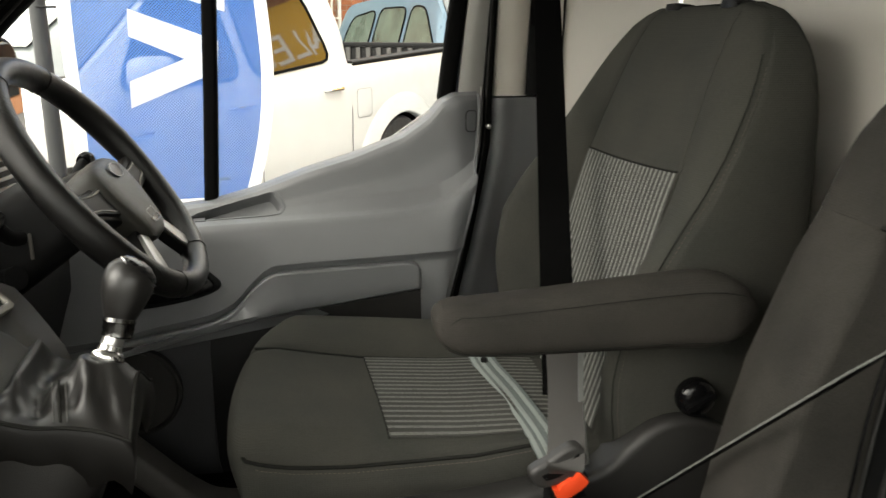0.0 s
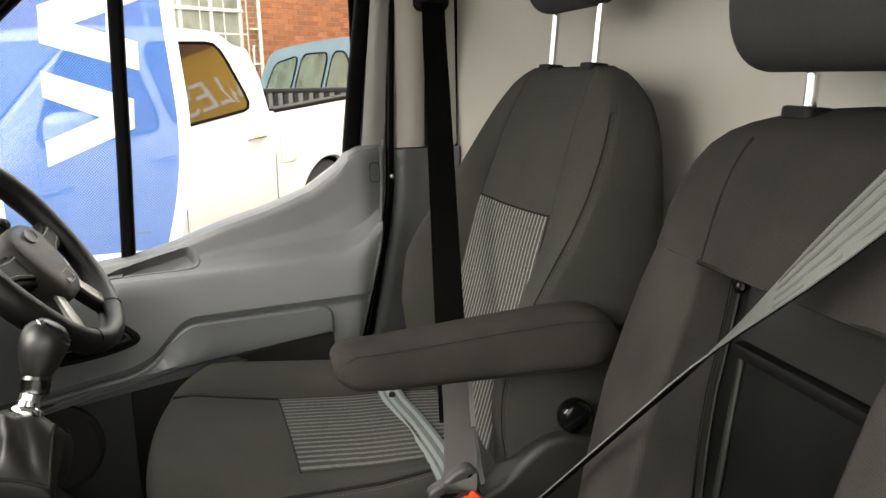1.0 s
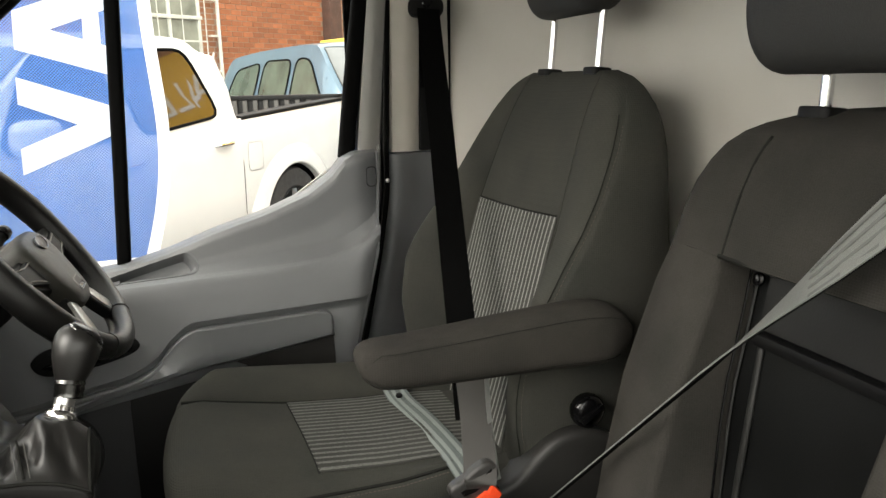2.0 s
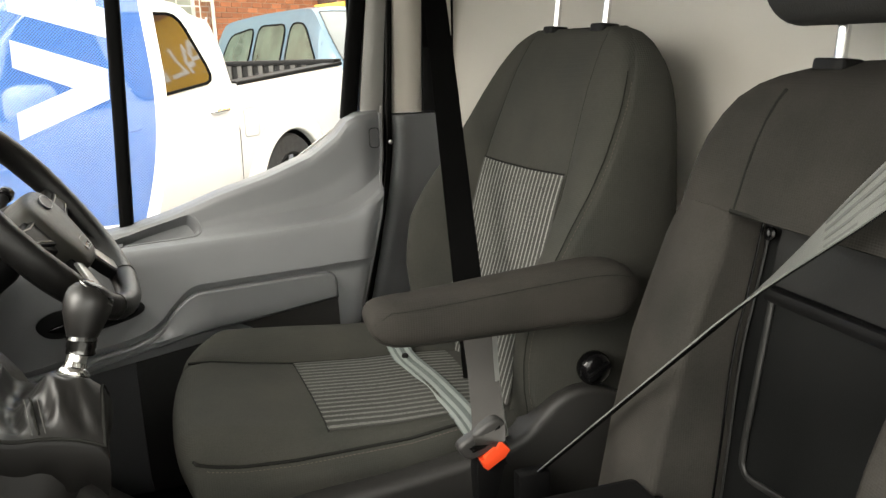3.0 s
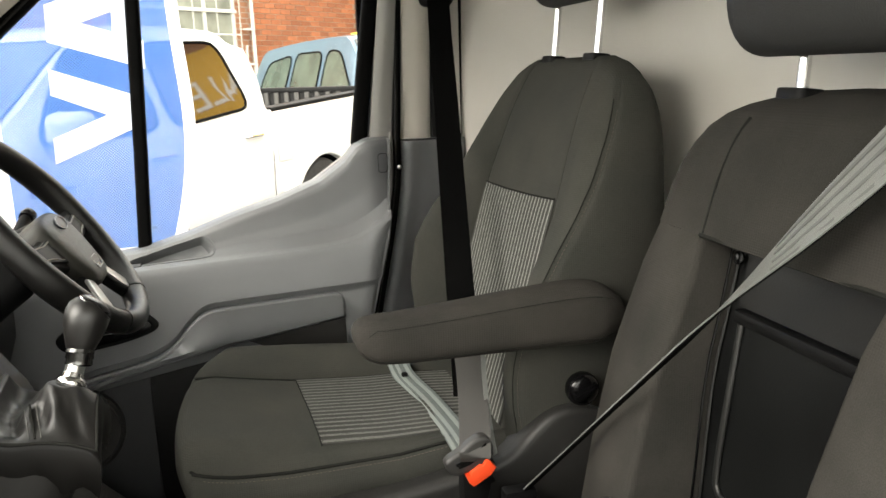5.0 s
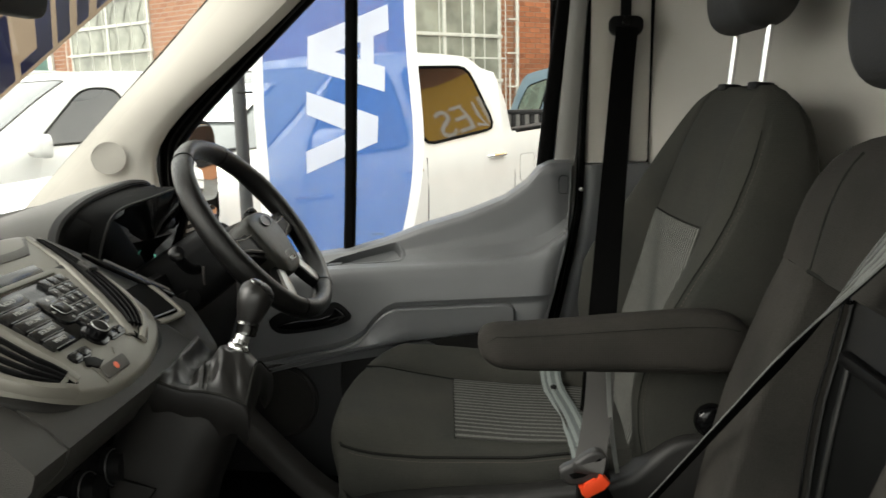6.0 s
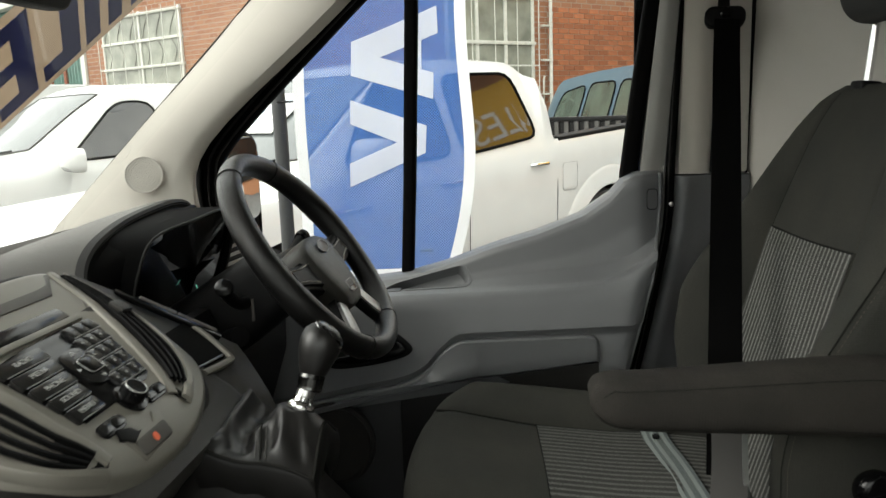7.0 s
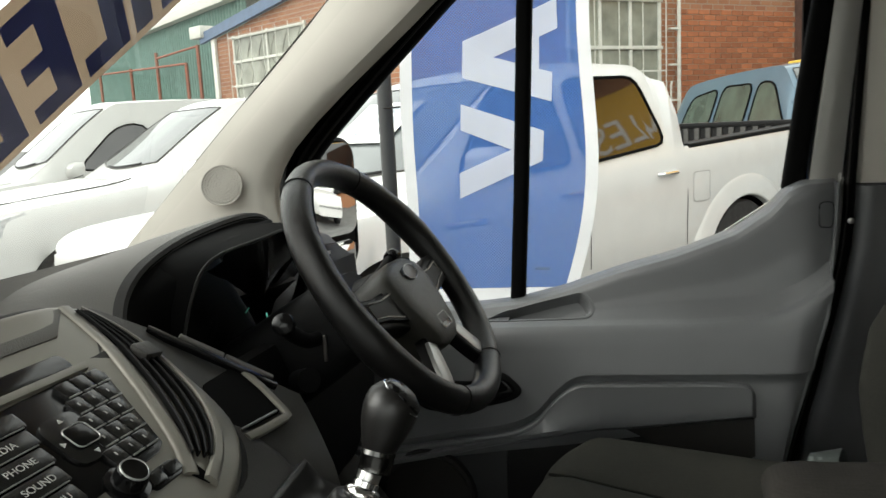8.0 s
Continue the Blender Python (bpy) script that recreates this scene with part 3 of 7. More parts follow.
bar([(0.275, DY(1.40), 1.395), (0.292, DY(1.55), 1.55), (0.318, DY(1.75), 1.75), (0.345, DY(1.95), 1.95)], 0.034, 0.03, RUBBER, "window_rear_frame", "black rear window frame")
FRAME_GREY = material("door_frame_paint", (0.30, 0.295, 0.28), 0.38, metal=0.35, vary=0.08, scale=4)
rows = []
for z in np.linspace(1.395, 1.95, 8):
    l_, r_, y_ = 0.297 + 0.088 * (z - 1.4), 0.350 + 0.052 * (z - 1.4), DY(z) - 0.012
    rows.append([(l_, y_ + 0.02, z), (l_ + 0.001, y_ - 0.003, z), (l_ + 0.006, y_ - 0.006, z), ((l_ + r_) / 2, y_ - 0.008, z), (r_ - 0.003, y_ - 0.004, z), (r_, y_ + 0.003, z), (r_, y_ + 0.03, z)])
part("door_frame_rear", bake(loft(rows), DM), FRAME_GREY, door_1, "grey painted steel door frame")
part("shut_flange", bake(loft([[(0.345 - LEAN(z) + dx + (0.012 * (z - 1.4) if z > 1.4 else 0), 0.842 - dy - 0.11 * max(0, z - 1.42), z) for dx, dy in ((-0.004, -0.02), (-0.003, 0.016), (0.0, 0.020), (0.004, 0.018), (0.005, -0.02))] for z in np.linspace(0.68, 1.42, 26)]), DM), FRAME_GREY, door_1, "bare grey steel edge of the door")
bar([(-0.197, 0.842, 1.195), (-0.183, 0.835, 1.40), (-0.160, 0.802, 1.75), (-0.148, 0.785, 1.95)], 0.027, 0.03, RUBBER, "window_divider", "black upright glass divider")
bar(smooth_path([(-0.585, 0.838, 1.17), (-0.622, 0.838, 1.30), (-0.630, 0.840, 1.42), (-0.586, 0.838, 1.515), (-0.32, 0.816, 1.757), (-0.10, 0.797, 1.945)], 5), 0.060, 0.035, RUBBER, "window_front_frame", "black rubber front window frame")
bar(smooth_path([(-0.600, 0.822, 1.17), (-0.636, 0.822, 1.30), (-0.644, 0.824, 1.42), (-0.600, 0.822, 1.52), (-0.335, 0.800, 1.762), (-0.115, 0.781, 1.945)], 5), 0.010, 0.012, RUBBER, "window_front_bead")
for d_ in (0.018, 0.034):
    bar(smooth_path([(-0.600 + d_, 0.819, 1.17), (-0.636 + d_, 0.819, 1.30), (-0.644 + d_, 0.821, 1.42), (-0.600 + d_, 0.819, 1.52 - 0.4 * d_), (-0.335 + d_, 0.797, 1.762 - 0.4 * d_), (-0.115 + d_, 0.778, 1.945 - 0.4 * d_)], 5), 0.004, 0.006, DASH, "frame_fold", "dark fold of the window rubber")
bar([(-0.12, 0.79, 1.945), (0.36, 0.785, 1.945)], 0.04, 0.03, RUBBER, "window_top_frame")
for a, b, nm in ((-0.64, -0.18, "quarter_pane"), (-0.18, 0.30, "main_pane")):
    rows = []
    for z in np.linspace(1.15, 1.945, 7):
        lo = max(a, -0.66 if z < 1.45 else -0.66 + (z - 1.45) * 1.12)
        rows.append([(max(x, min(lo, b - 0.001)), DY(z) + 0.004, z) for x in np.linspace(lo, b + 0.03 * (z - 1.2), 5)])
    g = part(nm, bake(loft(rows), DM), GLASS, door_1, "clear door glass")
    g.visible_shadow = False
rows = [[(x, 0.90 + 0.03 * math.sin((z - 0.5) * 2.4), min(z, Z_SILL(x) - 0.02)) for z in np.linspace(0.5, 1.42, 10)] for x in np.linspace(-0.7, 0.345, 12)]
part("outer_skin", bake(slab(rows, 0.01, (0, 1, 0)), DM), WHITE_PAINT, door_1, "white painted outer door skin")

sill_plate = part("trim_sill_plate", sweep(smooth_path([(-0.50, 0.615, 0.97), (-0.45, 0.61, 0.905), (-0.40, 0.605, 0.845), (-0.33, 0.60, 0.772), (-0.25, 0.60, 0.693), (-0.18, 0.605, 0.655), (0.0, 0.61, 0.645), (0.28, 0.61, 0.645)], 4), rounded(0.050, 0.075, 0.014, 4), up=(0, 1, 0)), DASH_MID)
tagged(sill_plate, "dark grey sill plate beside the driver footwell", "sill trim", kind="structure")

# ---- outside mirror ----
mirror = thing("side_mirror", "black door mirror with a tall glass, outside the driver door", "mirror", at=(-0.66, 0.99, 1.3))
MM = Matrix.Translation((0.66, -0.99, -1.3))
MG = frame_of((-0.655, 1.0, 1.375), (0.36, 0.93, 0.03), (0.93, -0.36, -0.015))
MF = frame_of((-0.655, 1.0, 1.375), (0.36, 0.93, 0.08), (0.93, -0.36, -0.085))
part("housing", bake(loft([[MF @ Vector((q[0] * s, q[1] * s - 0.02, h)) for q in rounded(0.215, 0.315, 0.055, 6)] for s, h in ((0.35, -0.11), (0.75, -0.095), (0.95, -0.05), (1.0, -0.01), (1.0, 0.004), (0.96, 0.008), (0.93, 0.002))], close=True, caps=True), MM), BLACK, mirror)
part("mirror_glass", bake(prism(rounded(0.186, 0.205, 0.03, 5), 0.003, 0.001, m=MG @ Matrix.Translation((0, 0.025, 0.0135))), MM), material("mirror", (0.85, 0.85, 0.85), 0.02, metal=1.0, vary=0.0), mirror, "mirror glass")
part("wide_angle_glass", bake(prism(rounded(0.186, 0.070, 0.02, 5), 0.003, 0.001, m=MG @ Matrix.Translation((0, -0.128, 0.002))), MM), bpy.data.materials["mirror"], mirror, "small lower mirror glass")
part("arm", bake(tube([(-0.64, 0.86, 1.26), (-0.66, 0.93, 1.26), (-0.665, 0.98, 1.28)], 0.03, 12), MM), BLACK, mirror)

# ---- driver's seat ----
seat = thing("driver_chair", "dark grey cloth driver seat with ribbed inserts, slightly dusty", "seat", at=(0.2, 0.385, 0.64))
SM = Matrix.Translation((-0.2, -0.385, -0.64))
Z_TOP = table([(-0.12, 1.036), (-0.06, 1.033), (0.0, 1.021), (0.08, 1.007), (0.2, 0.997), (0.3, 0.994), (0.45, 0.98)])
Z_PIPE = table([(-0.12, 1.000), (-0.095, 0.998), (-0.078, 0.991), (-0.034, 0.983), (0.045, 0.978), (0.127, 0.979), (0.212, 0.980), (0.284, 0.989), (0.45, 0.985)])
H_FAR = table([(-0.12, -0.012), (-0.09, 0.0), (-0.05, 0.014), (0.0, 0.027), (0.08, 0.036), (0.2, 0.034), (0.45, 0.03)])
Y_PIPE = 0.178


def cushion_section(x):
    """The cushion across the seat at x: near side, piping, near roll, flat top, far seam, far bolster."""
    zt, zp, hf = Z_TOP(x), Z_PIPE(x), H_FAR(x)
    return [(0.190, 0.885), (0.170, 0.915), (0.163, 0.945), (0.165, zp - 0.020), (0.171, zp - 0.006), (Y_PIPE, zp - 0.001), (0.183, zp + 0.007), (0.194, zp + (zt - zp) * 0.62),
            (0.212, zp + (zt - zp) * 0.90), (0.232, zt), (0.30, zt + 0.003), (0.38, zt + 0.002), (0.445, zt), (0.462, zt - 0.002), (0.470, zt - 0.004), (0.480, zt + hf * 0.25), (0.503, zt + hf * 0.72),
            (0.535, zt + hf), (0.568, zt + hf * 0.92), (0.594, zt + hf * 0.45), (0.607, zt - 0.025), (0.607, zt - 0.07), (0.60, 0.885)]


def plan_round(x, y):
    """The front corners of the cushion are round in plan, and its front edge bows out."""
    k = max(0.0, min(1.0, (0.02 - x) / 0.12))
    return x + k * (0.016 * (max(0.0, 0.225 - y) / 0.06) ** 2 + 0.055 * (max(0.0, y - 0.49) / 0.115) ** 2 - 0.012 * (1 - min(1.0, abs(y - 0.33) / 0.15) ** 2))


FRONT = [(-0.070, 0.0), (-0.092, 0.22), (-0.106, 0.50), (-0.111, 0.70), (-0.108, 0.84), (-0.101, 0.925), (-0.090, 0.975), (-0.076, 0.996)]
rows = []
for x, k in [(p.x, p.y) for p in smooth_path([(a, b, 0) for a, b in FRONT], 2)] + [(x, 1.0) for x in np.linspace(-0.06, 0.45, 24)]:
    sec = smooth_path([(0, y, z) for y, z in cushion_section(x)], 3)
    rows.append([(plan_round(x, p.y), p.y, 0.885 + (p.z - 0.885) * k) for p in sec])
part("cushion", bake(loft(rows), SM), CLOTH, seat)


def on_cushion(x, y, lift=0.0):
    sec = smooth_path([(0, a, b) for a, b in cushion_section(x)][5:19], 3)
    return Vector((plan_round(x, y), y, float(np.interp(y, [p.y for p in sec], [p.z for p in sec])) + lift))


X0 = lambda y: 0.096 - 0.018 * (y - 0.219) / 0.25
part("ribbed_insert", bake(slab([[on_cushion(X0(y) + k * (0.36 - X0(y)), y, 0.0005) for y in np.linspace(0.203, 0.467, 27)] for k in np.linspace(0, 1, 12)], 0.0025, (0, 0, 1)), SM), CLOTH_RIB_SEAT, seat, "ribbed cloth insert with pale lines")
part("front_seam", bake(tube([on_cushion(X0(y), y, 0.0010) for y in np.linspace(0.203, 0.467, 14)], 0.0018, 6), SM), THREAD, seat)
part("insert_edge", bake(tube([on_cushion(X0(y) + (0.003 if i % 2 else -0.001), y, 0.0020) for i, y in enumerate(np.linspace(0.205, 0.465, 39))], 0.0011, 5), SM), THREAD, seat, "zigzag edge of the ribbed insert")
part("far_seam", bake(tube([on_cushion(x, 0.470, 0.0) for x in np.linspace(-0.095, 0.36, 26)], 0.0024, 6), SM), THREAD, seat)
PIPING = [Vector((plan_round(x, Y_PIPE) - 0.001, Y_PIPE - 0.0012, Z_PIPE(x))) for x in np.linspace(-0.098, 0.33, 30)]
part("piping", bake(tube([Vector((-0.112, 0.262, 0.992)), Vector((-0.106, 0.215, 0.998))] + PIPING, 0.0026, 8), SM), THREAD, seat, "dark piping round the cushion edge")
stitches = bmesh.new()
for i in range(62):
    x = -0.085 + 0.0062 * i
    p, q = (Vector((plan_round(v, Y_PIPE), Y_PIPE - 0.0005, Z_PIPE(v) - 0.0055)) for v in (x, x + 0.0036))
    stitches = join(stitches, rod(p + Vector((0, -0.0062, 0)), q + Vector((0, -0.0062, 0)), 0.0006, 5))
part("stitching", bake(stitches, SM), material("brown_thread", (0.075, 0.06, 0.046), 0.9), seat, "brown stitching along the cushion edge")

# backrest: level slices from the hip to the shoulder
BX_FRONT = table([(0.90, 0.360), (1.0, 0.388), (1.1, 0.418), (1.2, 0.447), (1.3, 0.474), (1.4, 0.506), (1.47, 0.530), (1.51, 0.547), (1.54, 0.562), (1.556, 0.574), (1.564, 0.584)])
BX_SEAM = table([(0.90, 0.385), (0.995, 0.392), (1.04, 0.384), (1.085, 0.382), (1.12, 0.386), (1.18, 0.402), (1.237, 0.430), (1.277, 0.452), (1.329, 0.484), (1.38, 0.510), (1.444, 0.534), (1.50, 0.551), (1.54, 0.566), (1.564, 0.586)])
BX_FAR = table([(0.90, 0.38), (1.0, 0.352), (1.06, 0.343), (1.13, 0.337), (1.213, 0.350), (1.255, 0.372), (1.29, 0.395), (1.33, 0.428), (1.384, 0.462), (1.444, 0.500), (1.50, 0.535), (1.54, 0.562), (1.564, 0.586)])
BX_REAR = table([(0.90, 0.585), (1.0, 0.605), (1.1, 0.628), (1.2, 0.642), (1.3, 0.648), (1.42, 0.646), (1.47, 0.642), (1.51, 0.634), (1.535, 0.622), (1.552, 0.608), (1.564, 0.592)])
BY_NEAR = table([(0.90, 0.165), (1.0, 0.150), (1.1, 0.142), (1.25, 0.138), (1.38, 0.143), (1.45, 0.147), (1.49, 0.154), (1.52, 0.166), (1.54, 0.181), (1.555, 0.204), (1.564, 0.240)])
BY_FAR = table([(0.90, 0.615), (1.0, 0.640), (1.1, 0.650), (1.25, 0.650), (1.38, 0.642), (1.45, 0.640), (1.49, 0.632), (1.52, 0.619), (1.54, 0.603), (1.555, 0.580), (1.564, 0.545)])
Y_PANEL = table([(0.90, 0.205), (1.1, 0.212), (1.2, 0.216), (1.34, 0.226), (1.42, 0.238), (1.50, 0.250), (1.564, 0.262)])
Y_PANEL_FAR = table([(0.90, 0.575), (1.1, 0.572), (1.34, 0.565), (1.42, 0.552), (1.50, 0.540), (1.564, 0.525)])


def back_section(z):
    """One level slice, from the near rear corner round the front to the far rear corner."""
    xf, xs, xg, xr, y0, y1, ya, yb = BX_FRONT(z), BX_SEAM(z), BX_FAR(z), BX_REAR(z), BY_NEAR(z), BY_FAR(z), Y_PANEL(z), Y_PANEL_FAR(z)
    ya, yb = max(ya, y0 + 0.012), min(yb, y1 - 0.012)
    d = xr - xs
    pts = [(xr, y0 + 0.05), (xr - 0.004, y0 + 0.026), (xr - 0.018, y0 + 0.008), (xr - 0.3 * d, y0), (xs + 0.35 * d, y0 - 0.002), (xs + 0.12 * d, y0 + 0.001), (xs + 0.012, y0 + 0.006), (xs, y0 + 0.013),
           (min(xs, xf) - 0.004, y0 + 0.3 * (ya - y0) + 0.012), (min(xs, xf) * 0.6 + xf * 0.4 - 0.004, y0 + 0.72 * (ya - y0) + 0.004), (xf - 0.001, ya - 0.006), (xf + 0.003, ya), (xf + 0.001, ya + 0.010)]
    pts += [(xf + 0.004 * math.sin(math.pi * k), ya + (yb - ya) * k) for k in (0.25, 0.5, 0.75)]
    w = y1 - yb
    pts += [(xf + 0.001, yb - 0.010), (xf + 0.003, yb), (xf - 0.002 - 0.10 * max(0, xf - xg), yb + 0.10 * w), (xg + 0.35 * max(0.0, xf - xg), yb + 0.40 * w), (xg, yb + 0.74 * w), (xg + 0.012, yb + 0.95 * w), (xg + 0.05 * min(1, (xr - xg) / 0.1), y1),
            (xr - 0.03 * min(1, (xr - xg) / 0.1), y1 - 0.002), (xr - 0.004, y1 - 0.026), (xr, y1 - 0.05)]
    return pts


rows = []
for z in (0.90, 0.94, 0.97, 1.0, 1.03, 1.06, 1.09, 1.12, 1.15, 1.18, 1.21, 1.24, 1.27, 1.30, 1.33, 1.36, 1.39, 1.42, 1.45, 1.475, 1.495, 1.512, 1.526, 1.538, 1.547, 1.554, 1.559, 1.562, 1.564):
    rows.append([(p.x, p.y, z) for p in smooth_path([(a, b, 0) for a, b in back_section(z)], 3)])
part("backrest", bake(loft(rows, close=True, caps=True), SM), CLOTH, seat, angle=60)


def back_front(y, z, lift=0.0):
    """A point on the front of the backrest."""
    sec = smooth_path([(a, b, 0) for a, b in back_section(z)], 3)
    front = [p for p in sec if p.x < (BX_FRONT(z) + BX_REAR(z)) / 2 + 0.02]
    front.sort(key=lambda p: p.y)
    return Vector((float(np.interp(y, [p.y for p in front], [p.x for p in front])) - lift, y, z))


ZI = lambda k: 1.346 - 0.012 * k - 0.004 * math.sin(math.pi * k)
rows = [[back_front(Y_PANEL(z) + 0.004 + k * (Y_PANEL_FAR(z) - Y_PANEL(z) - 0.008), z + (ZI(k) - 1.34) * (z - 0.98) / 0.36, 0.001) for k in np.linspace(0, 1, 28)] for z in np.linspace(0.98, 1.34, 15)]
part("ribbed_back_insert", bake(slab(rows, 0.002, (-1, 0, 0.2)), SM), CLOTH_RIB, seat, "ribbed cloth insert with pale lines")
part("panel_seam", bake(tube([Vector(p) + Vector((-0.002, 0, 0)) for p in rows[-1]], 0.0016, 6), SM), THREAD, seat)
ZT = np.linspace(1.0, 1.552, 34)
part("near_back_seam", bake(tube([back_front(max(Y_PANEL(z), BY_NEAR(z) + 0.012), z, 0.0) for z in ZT], 0.0015, 6), SM), THREAD, seat)
part("far_back_seam", bake(tube([back_front(min(Y_PANEL_FAR(z), BY_FAR(z) - 0.012), z, 0.0) for z in ZT], 0.0015, 6), SM), THREAD, seat)
part("outer_seam", bake(tube([(BX_SEAM(z) + 0.003, BY_NEAR(z) + 0.0085, z) for z in np.linspace(0.99, 1.50, 34)], 0.0008, 6), SM), THREAD, seat)
stitches = bmesh.new()
for i in range(82):
    z = 0.995 + 0.0060 * i
    p, q = (Vector((BX_SEAM(v) + 0.010, BY_NEAR(v) + 0.0052, v)) for v in (z, z + 0.0034))
    stitches = join(stitches, rod(p, q, 0.0004, 5))
part("back_stitching", bake(stitches, SM), bpy.data.materials["brown_thread"], seat, "brown stitching beside the side seam")

# headrest
for y in (0.305, 0.482):
    part("headrest_collar", bake(prism(rounded(0.034, 0.044, 0.008, 3), 0.012, 0.004, m=frame_of((0.592, y, 1.557), (1, 0, 0), (0.1, 0, 1))), SM), BLACK, seat)
    part("headrest_post", bake(rod((0.593, y, 1.55), (0.608, y, 1.72), 0.0062), SM), CHROME, seat, "chrome headrest post")


def head_pad(cx, cy, z0, z1, w, d, lean=0.08):
    rows = []
    for j in range(25):
        k = 0.5 - 0.5 * math.cos(math.pi * j / 24)
        z = z0 + (z1 - z0) * k
        e = max(0.004, 1 - abs(2 * k - 1) ** 3.4)
        s = e ** 0.42
        ww = w * (0.90 + 0.10 * math.sin(math.pi * min(1, k + 0.1))) * (0.72 + 0.28 * s)
        rows.append([(cx + lean * (z - z0) + p[0], cy + p[1], z) for p in rounded(d * s, ww, min(d * s, ww) * 0.42, 5)])
    return loft(rows, close=True, caps=True)


part("headrest", bake(head_pad(0.595, 0.398, 1.655, 1.86, 0.262, 0.105), SM), material("headrest_vinyl", (0.02, 0.02, 0.019), 0.7, vary=0.15, bump=0.4, bump_scale=500), seat, "black headrest pad")

# armrest on the inner side
ARM_TOP = [(0.141, 1.207), (0.147, 1.219), (0.163, 1.226), (0.20, 1.228), (0.27, 1.233), (0.35, 1.240), (0.43, 1.246), (0.470, 1.247), (0.500, 1.242), (0.524, 1.228), (0.538, 1.206)]
ARM_BOT = [(0.141, 1.203), (0.145, 1.185), (0.160, 1.168), (0.19, 1.160), (0.26, 1.158), (0.34, 1.157), (0.42, 1.156), (0.468, 1.154), (0.498, 1.156), (0.523, 1.168), (0.537, 1.190)]
tp, bt = smooth_path([(a, 0, b) for a, b in ARM_TOP], 4), smooth_path([(a, 0, b) for a, b in ARM_BOT], 4)
rows = []
for i, (a, b) in enumerate(zip(tp, bt)):
    k = i / (len(tp) - 1)
    wid = 0.068 * min(1, (0.35 + 2.6 * k) ** 0.6, (0.4 + 3.0 * (1 - k)) ** 0.6)
    c, u = (a + b) / 2, (a - b)
    rows.append([(c.x + u.x / u.length * q[1], 0.105 + q[0], c.z + u.z / u.length * q[1]) for q in rounded(wid, u.length, min(wid, u.length) * 0.38, 4)])
arm = part("armrest", bake(loft(rows, close=True, caps=True), SM), ARM_CLOTH, seat, "brownish dusty cloth armrest, folded down")
def arm_side(i, up):
    """A point on the near side of the armrest, a share up its height."""
    k = i / (len(tp) - 1)
    wid = 0.068 * min(1, (0.35 + 2.6 * k) ** 0.6, (0.4 + 3.0 * (1 - k)) ** 0.6)
    return bt[i].lerp(tp[i], up) + Vector((0, 0.105 - wid / 2 + 0.0002, 0))


n_arm = len(tp)
part("armrest_seam", bake(tube([arm_side(i, 0.15) for i in range(5, n_arm - 6)], 0.0005, 6), SM), THREAD, arm)
part("armrest_seam", bake(tube([arm_side(5, 0.50)] + [arm_side(i, 0.83) for i in range(9, n_arm - 6)], 0.0005, 6), SM), THREAD, arm)

# base, side shield, recliner
base = [(-0.06, 0.86), (-0.05, 0.66), (0.50, 0.66), (0.56, 0.80), (0.56, 0.98), (0.0, 0.93)]
part("seat_base", bake(prism(base, 0.40, 0.01, m=Matrix(((1, 0, 0, 0), (0, 0, 1, 0.185), (0, 1, 0, 0), (0, 0, 0, 1)))), SM), BLACK, seat, "black plastic seat base")
shield = smooth_path([(-0.07, 0.905, 0), (0.05, 0.930, 0), (0.18, 0.940, 0), (0.26, 0.950, 0), (0.33, 0.962, 0), (0.375, 0.978, 0), (0.405, 1.006, 0), (0.435, 1.030, 0), (0.470, 1.040, 0), (0.51, 1.032, 0), (0.55, 1.0, 0), (0.57, 0.90, 0), (0.5, 0.82, 0), (0.2, 0.80, 0), (-0.05, 0.83, 0)], 4, True)
part("side_shield", bake(prism([(p.x, p.y) for p in shield], 0.060, 0.014, 4, m=Matrix(((1, 0, 0, 0), (0, 0, -1, 0.183), (0, 1, 0, 0), (0, 0, 0, 1)))), SM), material("seat_shield_plastic", (0.021, 0.0205, 0.0195), 0.45, spec=0.4, bump=0.3, bump_scale=800), seat, "grey-black moulded side shield")
RK = frame_of((0.492, 0.142, 1.066), (1, 0, 0), (0, -1, 0))
knob = part("recline_knob", bake(lathe([(0.025, 0.0), (0.0265, 0.005), (0.0265, 0.012), (0.0245, 0.018), (0.019, 0.0225), (0.011, 0.025), (0.001, 0.0255)], RK, 32), SM), GLOSS_BLACK, seat, "glossy black recline knob")
part("grip", bake(box(-0.021, 0.021, -0.005, 0.005, 0.020, 0.030, 0.003), SM @ RK @ pose(0, 0, 0, 0, 0, 30)), GLOSS_BLACK, knob)

# ---- driver's belt ----
belt = thing("driver_belt", "black seat belt from the pillar to its buckle", "seat belt", at=(0.45, 0.8, 1.7))
BM_ = Matrix.Translation((-0.45, -0.8, -1.7))


def strap(points, width, side, off=0.0, lift=0.0, thick=0.0016):
    """A flat strap along a path; side: the direction of its width."""
    ps = smooth_path(points, 8)
    rows = []
    n = len(ps)
    for i, p in enumerate(ps):
        t = (ps[min(i + 1, n - 1)] - ps[max(i - 1, 0)]).normalized()
        s = Vector(side(i / (n - 1)) if callable(side) else side)
        s = (s - t * s.dot(t)).normalized()
        u = t.cross(s)
        w = width(i / (n - 1)) if callable(width) else width
        if off:
            p = p + s * off + u * lift
        rows.append([p + s * w / 2 + u * thick / 2, p - s * w / 2 + u * thick / 2, p - s * w / 2 - u * thick / 2, p + s * w / 2 - u * thick / 2])
    return loft(rows, close=True, caps=True)


